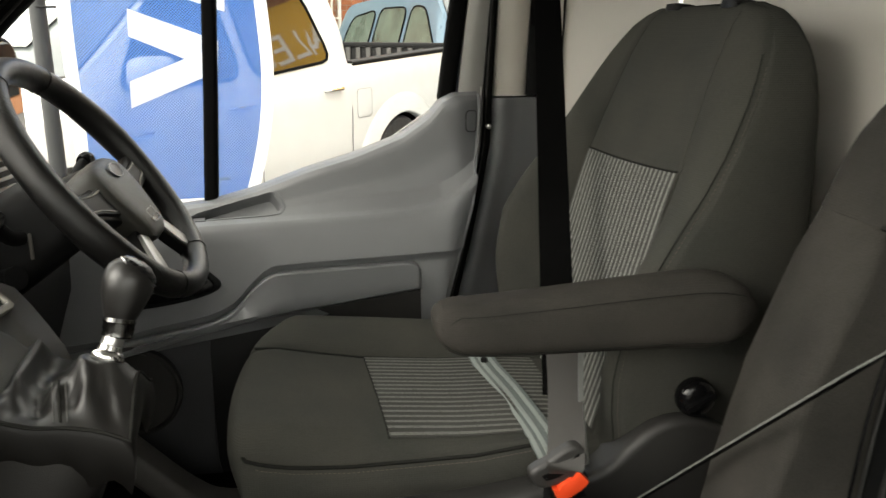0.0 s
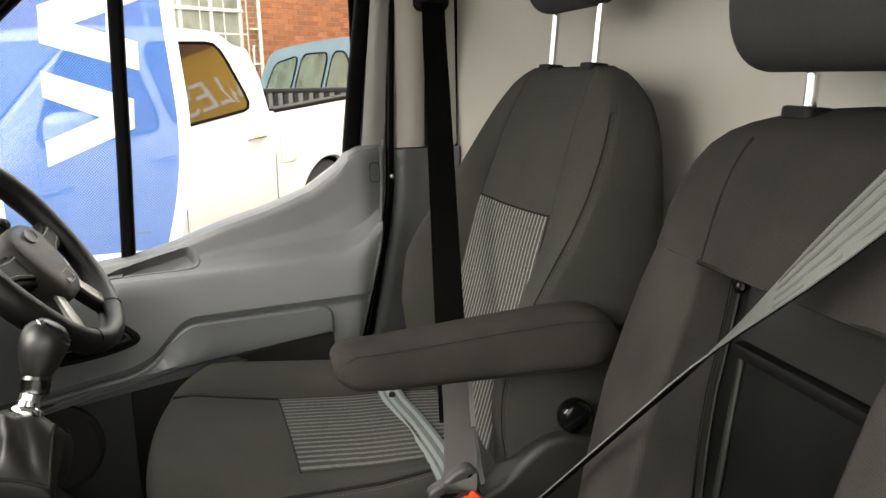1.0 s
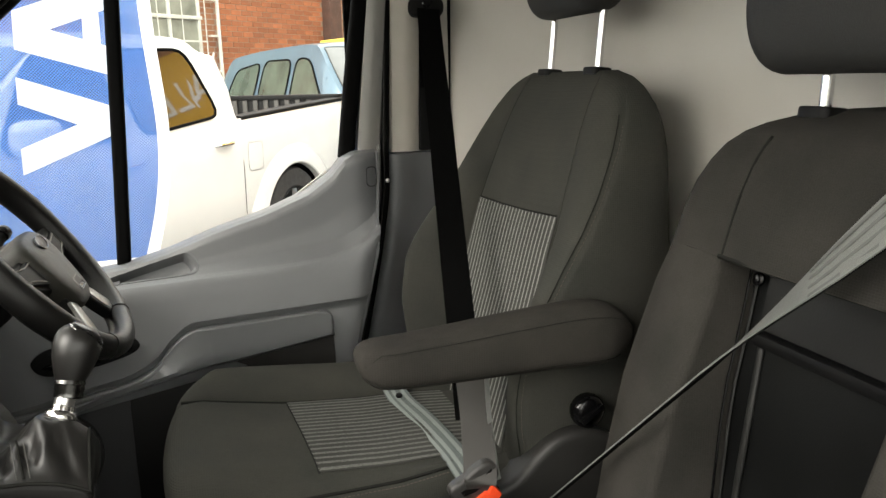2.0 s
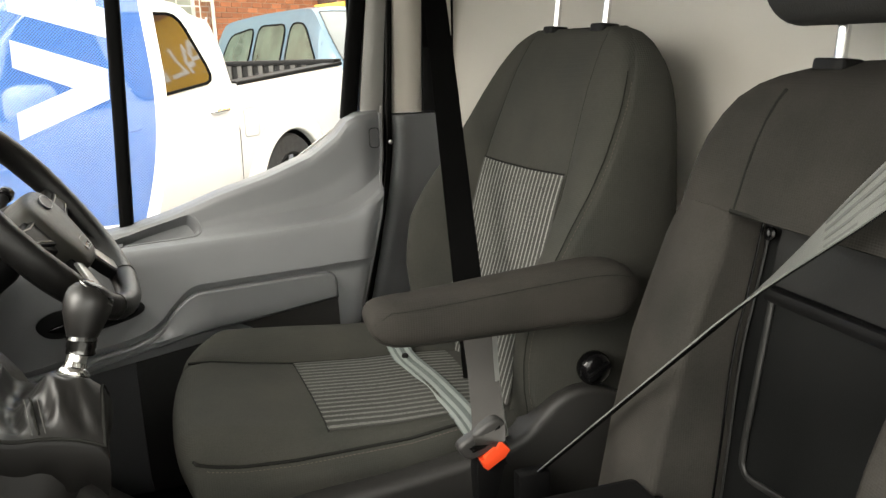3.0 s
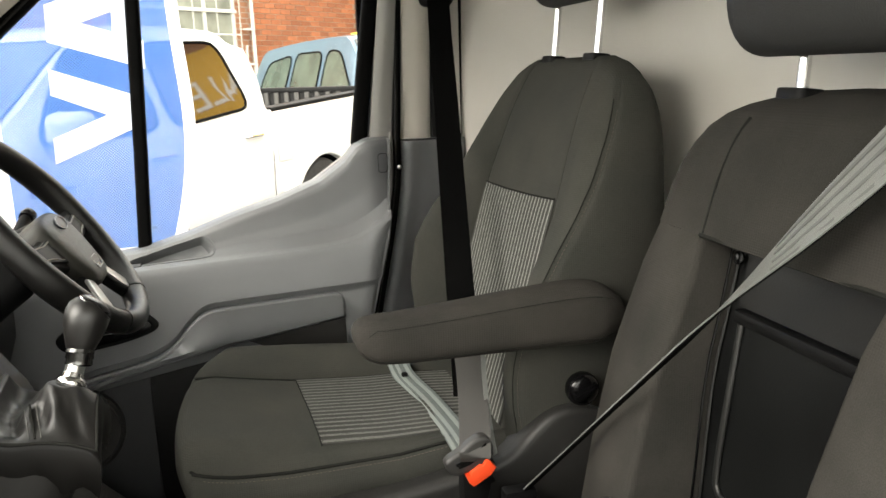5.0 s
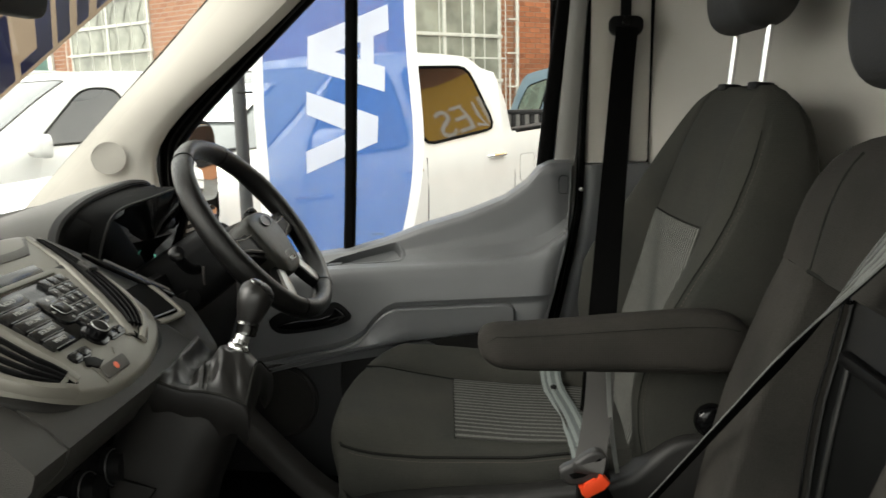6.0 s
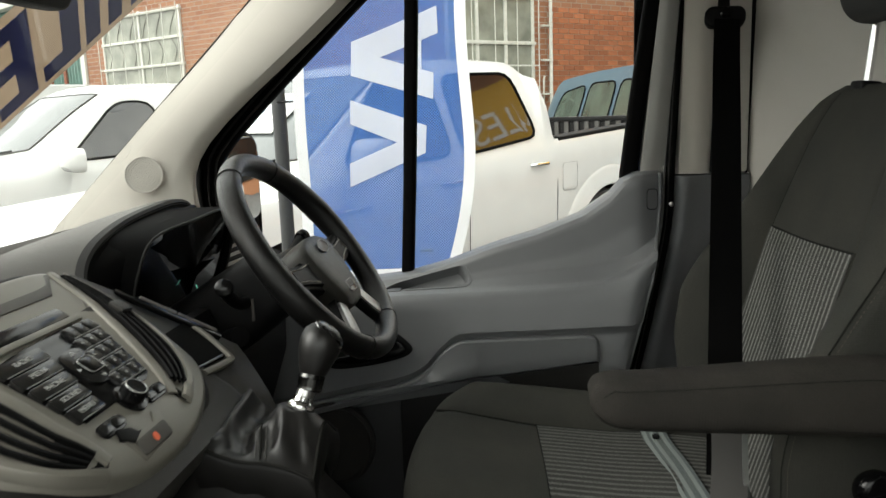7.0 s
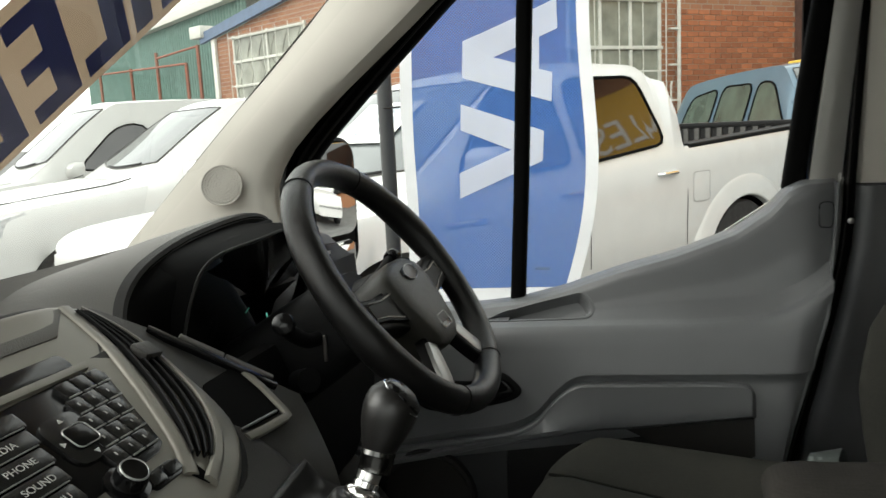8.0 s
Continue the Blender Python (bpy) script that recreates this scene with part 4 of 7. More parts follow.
part("shoulder_strap", bake(strap([(0.452, 0.775, 1.70), (0.430, 0.68, 1.61), (0.409, 0.58, 1.506), (0.37, 0.40, 1.309), (0.34, 0.26, 1.155), (0.322, 0.175, 1.06)], 0.047, (1, 0.05, 0.1)), BM_), WEBBING, belt)
part("upper_strap", bake(strap([(0.454, 0.80, 1.71), (0.455, 0.815, 1.6), (0.455, 0.838, 1.42)], 0.024, (1, 0, 0)), BM_), WEBBING, belt)
part("guide_loop", bake(prism(rounded(0.075, 0.04, 0.016, 5), 0.02, 0.006, 3, m=frame_of((0.452, 0.80, 1.703), (1, 0, -0.05), (-0.1, -1, 0.2))), BM_), BLACK, belt, "black pillar guide loop")
part("guide_bolt", bake(lathe([(0.012, 0), (0.012, 0.006), (0.008, 0.010), (0.001, 0.010)], frame_of((0.452, 0.788, 1.712), (1, 0, 0), (-0.1, -1, 0.2)), 16), BM_), GLOSS_BLACK, belt)
# The lower belt gets a paler colour for the dust and light on it
part("tongue_strap", bake(strap([(0.341, 0.252, 1.148), (0.330, 0.185, 1.085), (0.319, 0.140, 1.048), (0.310, 0.106, 1.026), (0.303, 0.0870, 1.010), (0.299, 0.0880, 0.999)], lambda t: 0.044 + 0.004 * t - 0.014 * max(0.0, t - 0.86) / 0.14, (1, 0.05, 0.16 + 0.2)), BM_), material("dusty_lit_webbing", (0.044, 0.042, 0.039), 0.6, bump=0.4, bump_scale=700), belt, "lower part of the belt, coloured dark grey for dust and light")
# Thin pale strip added beside the lower belt
part("belt_edge", bake(strap([(0.3385, 0.150, 1.135), (0.342, 0.150, 1.07), (0.3505, 0.150, 1.0), (0.357, 0.150, 0.962)], 0.007, (1, 0, 0.1)), BM_), WEBBING_PALE, belt, "thin pale strip beside the belt")
part("lap_strap", bake(strap([(0.305, 0.125, 0.990), (0.302, 0.20, 0.997), (0.289, 0.32, 1.001), (0.273, 0.43, 1.003), (0.270, 0.50, 1.024), (0.278, 0.56, 1.040), (0.30, 0.61, 1.02), (0.33, 0.63, 0.9)], 0.04, (1, 0.2, 0.15)), BM_), material("lap_webbing", (0.085, 0.098, 0.094), 0.4, bump=0.4, bump_scale=700), belt, "greenish grey lap strap across the cushion")
LAP_RIDGE = material("lap_ridge_webbing", (0.21, 0.235, 0.222), 0.4, bump=0.4, bump_scale=700)
LAP = [(0.305, 0.125, 0.990), (0.302, 0.20, 0.997), (0.289, 0.32, 1.001), (0.273, 0.43, 1.003), (0.270, 0.50, 1.024), (0.278, 0.56, 1.040)]
for o in (-0.0155, -0.004, 0.011):
    for up_ in (0.0014, -0.0014):
        part("lap_ridge", bake(strap(LAP, 0.006, (1, 0.2, 0.15), o, up_), BM_), LAP_RIDGE, belt)
part("stop_button", bake(lathe([(0.006, 0), (0.006, 0.003), (0.001, 0.004)], frame_of((0.273, 0.425, 1.005), (1, 0, 0), (0, -0.3, 1)), 12), BM_), BLACK, belt)
ON_Y = lambda y: Matrix(((1, 0, 0, 0), (0, 0, -1, y), (0, 1, 0, 0), (0, 0, 0, 1)))
plate_ = smooth_path([(0.260, 0.998, 0), (0.266, 0.984, 0), (0.278, 0.977, 0), (0.300, 0.981, 0), (0.322, 0.990, 0), (0.333, 1.007, 0), (0.332, 1.021, 0), (0.324, 1.031, 0), (0.312, 1.033, 0), (0.298, 1.026, 0), (0.282, 1.014, 0), (0.268, 1.007, 0)], 3, True)
part("buckle", bake(prism([(p.x, p.y) for p in plate_], 0.016, 0.006, 3, m=ON_Y(0.106)), BM_), material("buckle_plastic", (0.032, 0.031, 0.030), 0.45, bump=0.2), belt, "grey belt tongue with a wide slot")
part("buckle_slot", bake(prism([(0.275, 0.996), (0.281, 0.989), (0.297, 0.993), (0.313, 1.003), (0.323, 1.016), (0.321, 1.024), (0.312, 1.016), (0.297, 1.003), (0.285, 1.000)], 0.001, 0, m=ON_Y(0.0898)), BM_), RUBBER, belt)
part("tongue_tip", bake(rod((0.279, 0.0885, 0.9945), (0.2815, 0.0885, 0.9925), 0.0018, 8), BM_), CHROME, belt)
part("buckle_housing", bake(prism([(0.289, 0.980), (0.322, 1.003), (0.338, 0.985), (0.330, 0.945), (0.318, 0.90), (0.290, 0.90), (0.288, 0.95)], 0.026, 0.005, 2, m=ON_Y(0.122)), BM_), BLACK, belt, "black buckle housing")
part("release_button", bake(prism([(0.2885, 0.979), (0.2965, 0.9775), (0.2985, 0.9835), (0.311, 0.9915), (0.3155, 0.9905), (0.3215, 1.001), (0.3355, 0.985), (0.3275, 0.9745), (0.301, 0.959), (0.2945, 0.965)], 0.016, 0.0025, 2, m=ON_Y(0.100)), BM_), ORANGE, belt, "orange-red release button")
part("buckle_stalk", bake(strap([(0.32, 0.12, 0.96), (0.35, 0.135, 0.90), (0.38, 0.15, 0.84)], 0.03, (1, 0, 0.3), thick=0.006), BM_), BLACK, belt)

# ---- middle seat with its table folded down ----
bench = thing("passenger_chair", "grey-brown cloth passenger seat, table folded down from its back", "seat", at=(0.3, -0.24, 0.64))
EM = Matrix.Translation((-0.3, 0.24, -0.64))
XF = table([(0.86, 0.405), (0.93, 0.416), (1.07, 0.440), (1.187, 0.467), (1.29, 0.505), (1.355, 0.528), (1.42, 0.536), (1.46, 0.547), (1.485, 0.560), (1.50, 0.577), (1.507, 0.592), (1.514, 0.615)])


def upright_pad(y0, y1, zs, depth, r0, r1, shift=0.0, yin=None):
    """A pad that leans with the backrest; r0, r1: the rounding of its two front edges; yin narrows it towards the top."""
    rows = []
    for z in zs:
        k = yin(z) if yin else 0.0
        a, b = y0 - k, y1 + k
        x = XF(z) + shift
        row = []
        for i in range(7):
            q = radians(90 * i / 6)
            row.append((x + r0 * (1 - math.sin(q)), a - r0 * (1 - math.cos(q)), z))
        for i in range(1, 6):
            row.append((x - 0.006 * math.sin(math.pi * i / 6), (a - r0) + ((b + r1) - (a - r0)) * i / 6, z))
        for i in range(7):
            q = radians(90 * i / 6)
            row.append((x + r1 * (1 - math.cos(q)), b + r1 * (1 - math.sin(q)), z))
        xb = max(XF(z) + depth, x + 0.01) if z < 1.45 else min(XF(z) + depth, 0.715)
        row += [(xb, b, z), (xb, (a + b) / 2, z), (xb, a, z)]
        rows.append(row)
    return loft(rows, close=True, caps=True)


ZL = [0.86, 0.93, 1.0, 1.06, 1.12, 1.18, 1.24, 1.30, 1.335, 1.353]
NARROW = table([(1.30, 0.0), (1.355, 0.010), (1.40, 0.024), (1.44, 0.042), (1.475, 0.068), (1.495, 0.094), (1.507, 0.132), (1.514, 0.17)])
part("side_bolster", bake(upright_pad(0.020, -0.118, ZL, 0.16, 0.045, 0.012, yin=NARROW), EM), CLOTH_DUSTY, bench, "brownish grey cloth side bolster")
part("side_bolster", bake(upright_pad(-0.374, -0.525, ZL, 0.13, 0.012, 0.045, yin=NARROW), EM), CLOTH_DUSTY, bench, "brownish grey cloth side bolster")
part("head_panel", bake(upright_pad(0.020, -0.525, [1.352, 1.356, 1.37, 1.40, 1.43, 1.455, 1.475, 1.49, 1.50, 1.507, 1.511, 1.514], 0.09, 0.045, 0.045, shift=-0.002, yin=NARROW), EM), weave("bench_cloth", (0.0305, 0.0293, 0.0268), warm=(0.041, 0.0382, 0.0343)), bench, "dark cloth upper panel")
part("panel_seam", bake(tube([(XF(z) - 0.0045, -0.120 - 0.030 * (z - 1.355) / 0.15, z) for z in np.linspace(1.356, 1.488, 12)], 0.002, 6), EM), THREAD, bench)
part("lower_seam", bake(tube([(XF(1.353) - 0.004, y, 1.353) for y in np.linspace(-0.115, -0.5, 8)], 0.003, 6), EM), THREAD, bench)
SHIFT = table([(0.86, 0.118), (1.06, 0.10), (1.24, 0.072), (1.36, 0.050)])
XS = lambda z: XF(z) + SHIFT(z)
SHELL = material("shell_plastic", (0.0045, 0.0048, 0.0048), 0.45, vary=0.35, scale=9, bump=0.1, bump_scale=500, spec=0.2)
shell = part("back_shell", bake(slab([[(XS(z) + 0.006 * ((y + 0.24) / 0.24) ** 2 * 0, y, z) for y in np.linspace(-0.01, -0.49, 8)] for z in ZL], 0.03, (1, 0, 0)), EM), SHELL, bench, "black plastic back shell in the recess")
SCUFF = material("scuffed_black", (0.014, 0.014, 0.0135), 0.5, vary=0.4, scale=25)
TRAY = smooth_path([(XS(z) - 0.003, y, z) for y, z in ((-0.152, 1.255), (-0.156, 1.16), (-0.151, 1.068), (-0.156, 1.046), (-0.172, 1.040), (-0.22, 1.044), (-0.35, 1.05))], 6)
part("tray_edge", bake(sweep(TRAY, rounded(0.009, 0.006, 0.0028, 3), up=(1, 0, 0)), EM), SCUFF, shell, "rounded moulded edge of the folding table's back")
part("recess_bar", bake(sweep([(XS(1.262) - 0.006, -0.150, 1.262), (XS(1.262) - 0.006, -0.371, 1.262)], rounded(0.018, 0.016, 0.004, 2)), EM), BLACK, shell)
part("upper_flap", bake(slab([[(XS(z) - 0.010, y, z) for y in np.linspace(-0.150, -0.371, 5)] for z in (1.274, 1.30, 1.345)], 0.006, (1, 0, 0)), EM), material("flap_plastic", (0.009, 0.009, 0.0088), 0.55, bump=0.1, spec=0.3), shell)
for d, mat_ in ((0.0, GLOSS_BLACK), (0.008, SCUFF)):
    part("recess_edge", bake(tube([(XS(z) - 0.012 + d, -0.1215 - d * 0.5, z) for z in np.linspace(0.92, 1.345, 10)], 0.0017, 6), EM), mat_, bench)
part("pivot_screw", bake(lathe([(0.008, 0), (0.008, 0.003), (0.004, 0.004), (0.004, 0.006), (0.001, 0.0065)], frame_of((XS(1.327) - 0.012, -0.137, 1.327), (0, 1, 0), (-0.95, -0.1, 0.25)), 12), EM), GLOSS_BLACK, bench, "black pivot screw")
for y in (-0.166, -0.332):
    part("headrest_collar", bake(prism(rounded(0.036, 0.044, 0.009, 3), 0.012, 0.004, m=frame_of((0.604, y, 1.506), (1, 0, 0), (0.1, 0, 1))), EM), BLACK, bench)
    part("headrest_post", bake(rod((0.606, y, 1.50), (0.614, y, 1.66), 0.0066), EM), CHROME, bench, "chrome headrest post")
part("headrest", bake(head_pad(0.590, -0.24, 1.552, 1.77, 0.32, 0.10), EM), bpy.data.materials["headrest_vinyl"], bench, "black headrest pad")
part("seat_cushion", bake(box(-0.06, 0.44, -0.51, 0.02, 0.80, 0.945, 0.05, 4), EM), CLOTH_DUSTY, bench)
part("cushion_base", bake(box(0.0, 0.55, -0.49, 0.0, 0.64, 0.81, 0.02), EM), BLACK, bench)
tbl = part("folded_table", bake(box(0.08, 0.432, -0.350, -0.085, 0.980, 1.022, 0.014, 3), EM), BLACK, bench, "black plastic table, folded down onto the cushion")
part("cup_ring", bake(tube([(0.37 + 0.042 * math.cos(a), -0.185 + 0.042 * math.sin(a), 1.0225) for a in np.linspace(0, 2 * math.pi, 30)[:-1]], 0.0035, 8, True), EM), STEEL, tbl, "bright cup holder ring")
part("table_hinge", bake(rod((0.437, -0.34, 1.0), (0.437, -0.125, 1.0), 0.014), EM), BLACK, tbl)

belt2 = thing("middle_belt", "grey seat belt drawn across the middle seat, twisted near its buckle", "seat belt", at=(0.5, -0.5, 1.6))
B2 = Matrix.Translation((-0.5, 0.5, -1.6))
B2P = [(0.66, -0.60, 1.735), (0.545, -0.535, 1.63), (0.531, -0.50, 1.592), (0.480, -0.30, 1.370), (0.429, -0.10, 1.148), (0.404, 0.0, 1.037), (0.378, 0.095, 0.930)]


def twist(t):
    a, b = Vector((0.25, 0.73, 0.65)).normalized(), Vector((0.64, 0.72, -0.66)).normalized()
    return a.lerp(b, max(0.0, min(0.90, (t - 0.41) / 0.19)))


fold = lambda t: 0.047 - 0.033 * sstep((t - 0.46) / 0.14)
part("strap", bake(strap(B2P, fold, twist, 0.00001, -0.0009), B2), WEBBING_PALE, belt2, "pale ribbed face of the strap")
part("strap_back", bake(strap(B2P, fold, twist, 0.00001, 0.0009), B2), WEBBING, belt2, "black back face of the strap")
GROOVE = material("belt_groove", (0.125, 0.128, 0.122), 0.6)
for o in (-0.017, -0.006, 0.006, 0.017):
    part("strap_groove", bake(strap(B2P[:4], 0.003, lambda t: twist(t * 0.5), o, -0.0014), B2), GROOVE, belt2)
part("buckle", bake(box(0.345, 0.395, 0.075, 0.10, 0.895, 0.945, 0.006), B2), BLACK, belt2, "black buckle")
part("anchor", bake(prism(rounded(0.06, 0.05, 0.012), 0.02, 0.004, m=frame_of((0.68, -0.61, 1.75), (0, 1, 0), (-1, 0, 0))), B2), BLACK, belt2, "black upper anchor")

# ---- dashboard ----
dash = thing("dashboard", "dark grey moulded dashboard with centre stack and instrument hood", "dashboard", at=(-0.6, 0.0, 0.65))
HM = Matrix.Translation((0.6, 0, -0.65))
ys = sorted(list(np.linspace(-0.86, 0.84, 35)) + [0.03, 0.045, 0.06, 0.07, 0.08, 0.62, 0.63, 0.65, 0.66])
# the hollow of the instrument binnacle in the dash top
hollow = lambda y: sstep((y - 0.045) / 0.05) * sstep((0.675 - y) / 0.05)
FACE = table([(-0.86, -0.47), (-0.36, -0.46), (-0.28, -0.42), (-0.2, -0.40), (0.12, -0.40), (0.2, -0.44), (0.28, -0.50), (0.6, -0.53), (0.84, -0.52)])
rows = []
for y in ys:
    f = FACE(y)
    e = -0.03 * max(0, (abs(y) - 0.6) / 0.25)
    g = hollow(y)
    f -= 0.10 * g
    rows.append([(x, y, z) for x, z in ((-1.04, 1.255), (-0.98, 1.285 + e), (-0.86, 1.325 + e), (-0.74, 1.350 + e - 0.02 * g), (-0.64 - 0.02 * g, 1.362 + e - 0.05 * g), (-0.58 - 0.04 * g, 1.358 + e - 0.11 * g), (f - 0.035, 1.338 + e - 0.13 * g), (f - 0.012, 1.32 + e - 0.13 * g), (f, 1.29 - 0.11 * g), (f + 0.004, 1.24 - 0.08 * g), (f - 0.004, 1.16 - 0.03 * g), (f - 0.03, 1.05), (f - 0.07, 0.93), (f - 0.16, 0.80), (f - 0.28, 0.68))])
part("dash_body", bake(slab(rows, 0.01, (-1, 0, -0.3)), HM), DASH, dash)
# a paler top pad
rows = [[(x - (0.08 * hollow(y) if x > -0.7 else 0), y, z + 0.004 - 0.03 * max(0, (abs(y) - 0.6) / 0.25) - (0.035 * hollow(y) if x > -0.6 else 0)) for x, z in ((-0.98, 1.285), (-0.86, 1.325), (-0.74, 1.350), (-0.64, 1.362), (-0.595, 1.362), (-0.555, 1.350), (-0.54, 1.334))] for y in sorted(list(np.linspace(-0.84, 0.80, 30)) + [0.045, 0.06, 0.075, 0.09, 0.63, 0.65, 0.67])]
part("top_pad", bake(slab(rows, 0.003, (0, 0, 1)), HM), DASH_LIGHT, dash, "grained top pad")

# centre stack: a domed shield that slopes towards the seats
FO, FN, FD = Vector((-0.375, -0.115, 1.300)), Vector((0.539, 0.0, 0.842)), Vector((0.842, 0.0, -0.539))


def F(a, b, h=0.0):
    return FO + Vector((0, 1, 0)) * a + FD * b + FN * (h - 4.5 * max(0, b - 0.05) ** 2 - 2.0 * max(0, abs(a - 0.01) - 0.10) ** 2)


def on_fascia(bm):
    for v in bm.verts:
        v.co = F(*v.co)
    return bake(bm, HM)


half = [(0.0, -0.152), (0.08, -0.152), (0.150, -0.146), (0.178, -0.126), (0.188, -0.08), (0.186, -0.03), (0.176, 0.015), (0.156, 0.055), (0.128, 0.086), (0.092, 0.106), (0.05, 0.118), (0.0, 0.122)]
half = [(p.x, p.y) for p in smooth_path([(a, b, 0) for a, b in half], 3)]
outline = [(0.01 + a, b) for a, b in half] + [(0.01 - a, b) for a, b in half[-2:0:-1]]


def ringed(scale, h):
    return [Vector((0.01 + (a - 0.01) * scale, b * scale, h)) for a, b in outline]


bm = loft([ringed(1.0, -0.05), ringed(1.03, -0.03), ringed(1.03, -0.014), ringed(1.0, -0.006)] + [ringed(1 - 0.012 * k, -0.006 + 0.006 * math.sin(k * math.pi / 6)) for k in range(1, 4)] + [ringed(s, 0.0) for s in (0.94, 0.85, 0.7, 0.5, 0.3, 0.1)], close=True, caps=True)
stack = part("centre_fascia", on_fascia(bm), FASCIA, dash, "warm grey shield-shaped centre fascia")
part("fascia_rim", on_fascia(sweep([v for v in ringed(1.04, -0.022)], rounded(0.014, 0.022, 0.005, 3), True, up=(0, 0, 1))), DASH, stack, "dark lower rim")


def plate(poly, h, mat, name, label="", bevel=0.0012, base=-0.002, parent=None):
    bm = prism(poly, h - base, bevel)
    bake(bm, Matrix.Translation((0, 0, base)))
    return part(name, on_fascia(bm), mat, parent or stack, label)


def quad(a0, a1, b0, b1, r=0.003):
    return [(p[0] + (a0 + a1) / 2, p[1] + (b0 + b1) / 2) for p in rounded(a1 - a0, b1 - b0, r, 3)]


KEY = material("key_plastic", (0.009, 0.009, 0.0088), 0.22, vary=0.15, spec=0.5)
LEGEND = material("legend_white", (0.4, 0.4, 0.38), 0.5)
plate([(-0.132, -0.141), (0.150, -0.141), (0.106, -0.106), (-0.086, -0.106)], 0.0012, DASH_LIGHT, "upper_bin_lid", "dark lid above the disc slot")
plate(quad(-0.075, 0.088, -0.088, -0.068, 0.006), 0.0008, GLOSS_BLACK, "disc_slot", "dark disc slot")
plate([(-0.085, -0.068), (0.098, -0.068), (0.094, -0.060), (-0.081, -0.060)], 0.004, FASCIA, "slot_lip")
keybed = plate([(-0.074, -0.050), (-0.02, -0.057), (0.06, -0.060), (0.100, -0.058), (0.104, -0.050), (0.074, 0.038), (0.062, 0.044), (0.02, 0.046), (-0.058, 0.047), (-0.066, 0.03)], 0.001, GLOSS_BLACK, "key_bed", "black key panel")
names = ["RADIO", "MEDIA", "PHONE", "SOUND", "MENU"]


def legend(text, a, b, size, parent, mat=None, m=None):
    cu = bpy.data.curves.new("legend", "FONT")
    cu.body = text
    cu.size = size
    cu.align_x, cu.align_y = "CENTER", "CENTER"
    cu.extrude = 0.0002
    ob = bpy.data.objects.new("tmp_text", cu)
    me = bpy.data.meshes.new_from_object(ob)
    bpy.data.objects.remove(ob)
    bm = bmesh.new()
    bm.from_mesh(me)
    bpy.data.meshes.remove(me)
    if m is None:
        # upright for a reader in the seats: x to the right of the fascia is the van's driver side
        for v in bm.verts:
            v.co = F(a + v.co.x, b - v.co.y, 0.0056 + v.co.z)
        bake(bm, HM)
    else:
        bake(bm, m)
    return part("legend", bm, mat or LEGEND, parent)


for i, w in enumerate(names):
    b0 = -0.0495 + i * 0.0192
    k = plate(quad(-0.071 + 0.001 * i, -0.002 - 0.005 * i, b0, b0 + 0.0172), 0.005, KEY, "menu_key", "black key with white lettering", parent=keybed)
    legend(w, -0.035 - 0.002 * i, b0 + 0.0085, 0.0085, k)
    part("key_edge", on_fascia(tube([(-0.067 + 0.001 * i, b0 + 0.0168, 0.0045), (-0.006 - 0.005 * i, b0 + 0.0168, 0.0045)], 0.0007, 6)), SILVER, k)
for i in range(5):
    b0 = -0.0555 + i * 0.0186
    for j in range(3):
        w = 0.0163
        a0 = 0.046 - 0.0068 * i + j * 0.0172
        k = plate(quad(a0, a0 + w, b0, b0 + 0.0172, 0.002), 0.005, KEY, "number_key", parent=keybed)
        if i:
            part("legend_bar", on_fascia(box(a0 + 0.0075, a0 + 0.0088, b0 + 0.006, b0 + 0.0095, 0.0050, 0.0053)), LEGEND, k)
        part("key_edge", on_fascia(tube([(a0 + 0.001, b0 + 0.0168, 0.0047), (a0 + w - 0.001, b0 + 0.0168, 0.0047)], 0.0009, 6)), SILVER, k)
pad = plate(quad(-0.002, 0.042, -0.030, 0.022, 0.012), 0.004, KEY, "direction_pad", parent=keybed)
plate(quad(0.009, 0.033, -0.014, 0.008, 0.005), 0.006, GLOSS_BLACK, "ok_key", parent=pad)
part("ok_border", on_fascia(tube([(p[0], p[1], 0.006) for p in quad(0.009, 0.033, -0.014, 0.008, 0.005)], 0.0006, 6, True)), SILVER, pad)
legend("OK", 0.021, -0.003, 0.008, pad)
for a, b, q in ((0.020, -0.023, 0), (0.020, 0.015, 180), (0.003, -0.003, 90), (0.038, -0.003, 270)):
    tri = [(a + 0.003 * math.sin(radians(q + 120 * i)), b - 0.003 * math.cos(radians(q + 120 * i))) for i in range(3)]
    plate(tri, 0.0045, LEGEND, "arrow", parent=pad, bevel=0, base=0.003)
kn = part("volume_knob", on_fascia(bake(lathe([(0.018, 0), (0.018, 0.003), (0.0135, 0.004), (0.0125, 0.015), (0.0105, 0.017), (0.001, 0.0165)], None, 28), Matrix.Translation((0.012, 0.052, 0)))), GLOSS_BLACK, stack, "glossy black volume knob")
part("knob_ring", on_fascia(tube([(0.012 + 0.0108 * math.cos(q), 0.052 + 0.0108 * math.sin(q), 0.0166) for q in np.linspace(0, 2 * math.pi, 25)[:-1]], 0.0009, 6, True)), SILVER, kn)
for a, b in ((-0.042, 0.064), (0.045, 0.062)):
    s = plate(quad(a - 0.020, a + 0.020, b - 0.008, b + 0.008, 0.007), 0.0015, GLOSS_BLACK, "seek_switch", "black rocker switch")
    for d in (-0.010, 0.010):
        plate(quad(a + d - 0.0085, a + d + 0.0085, b - 0.0055, b + 0.0055, 0.003), 0.004, KEY, "rocker", parent=s)
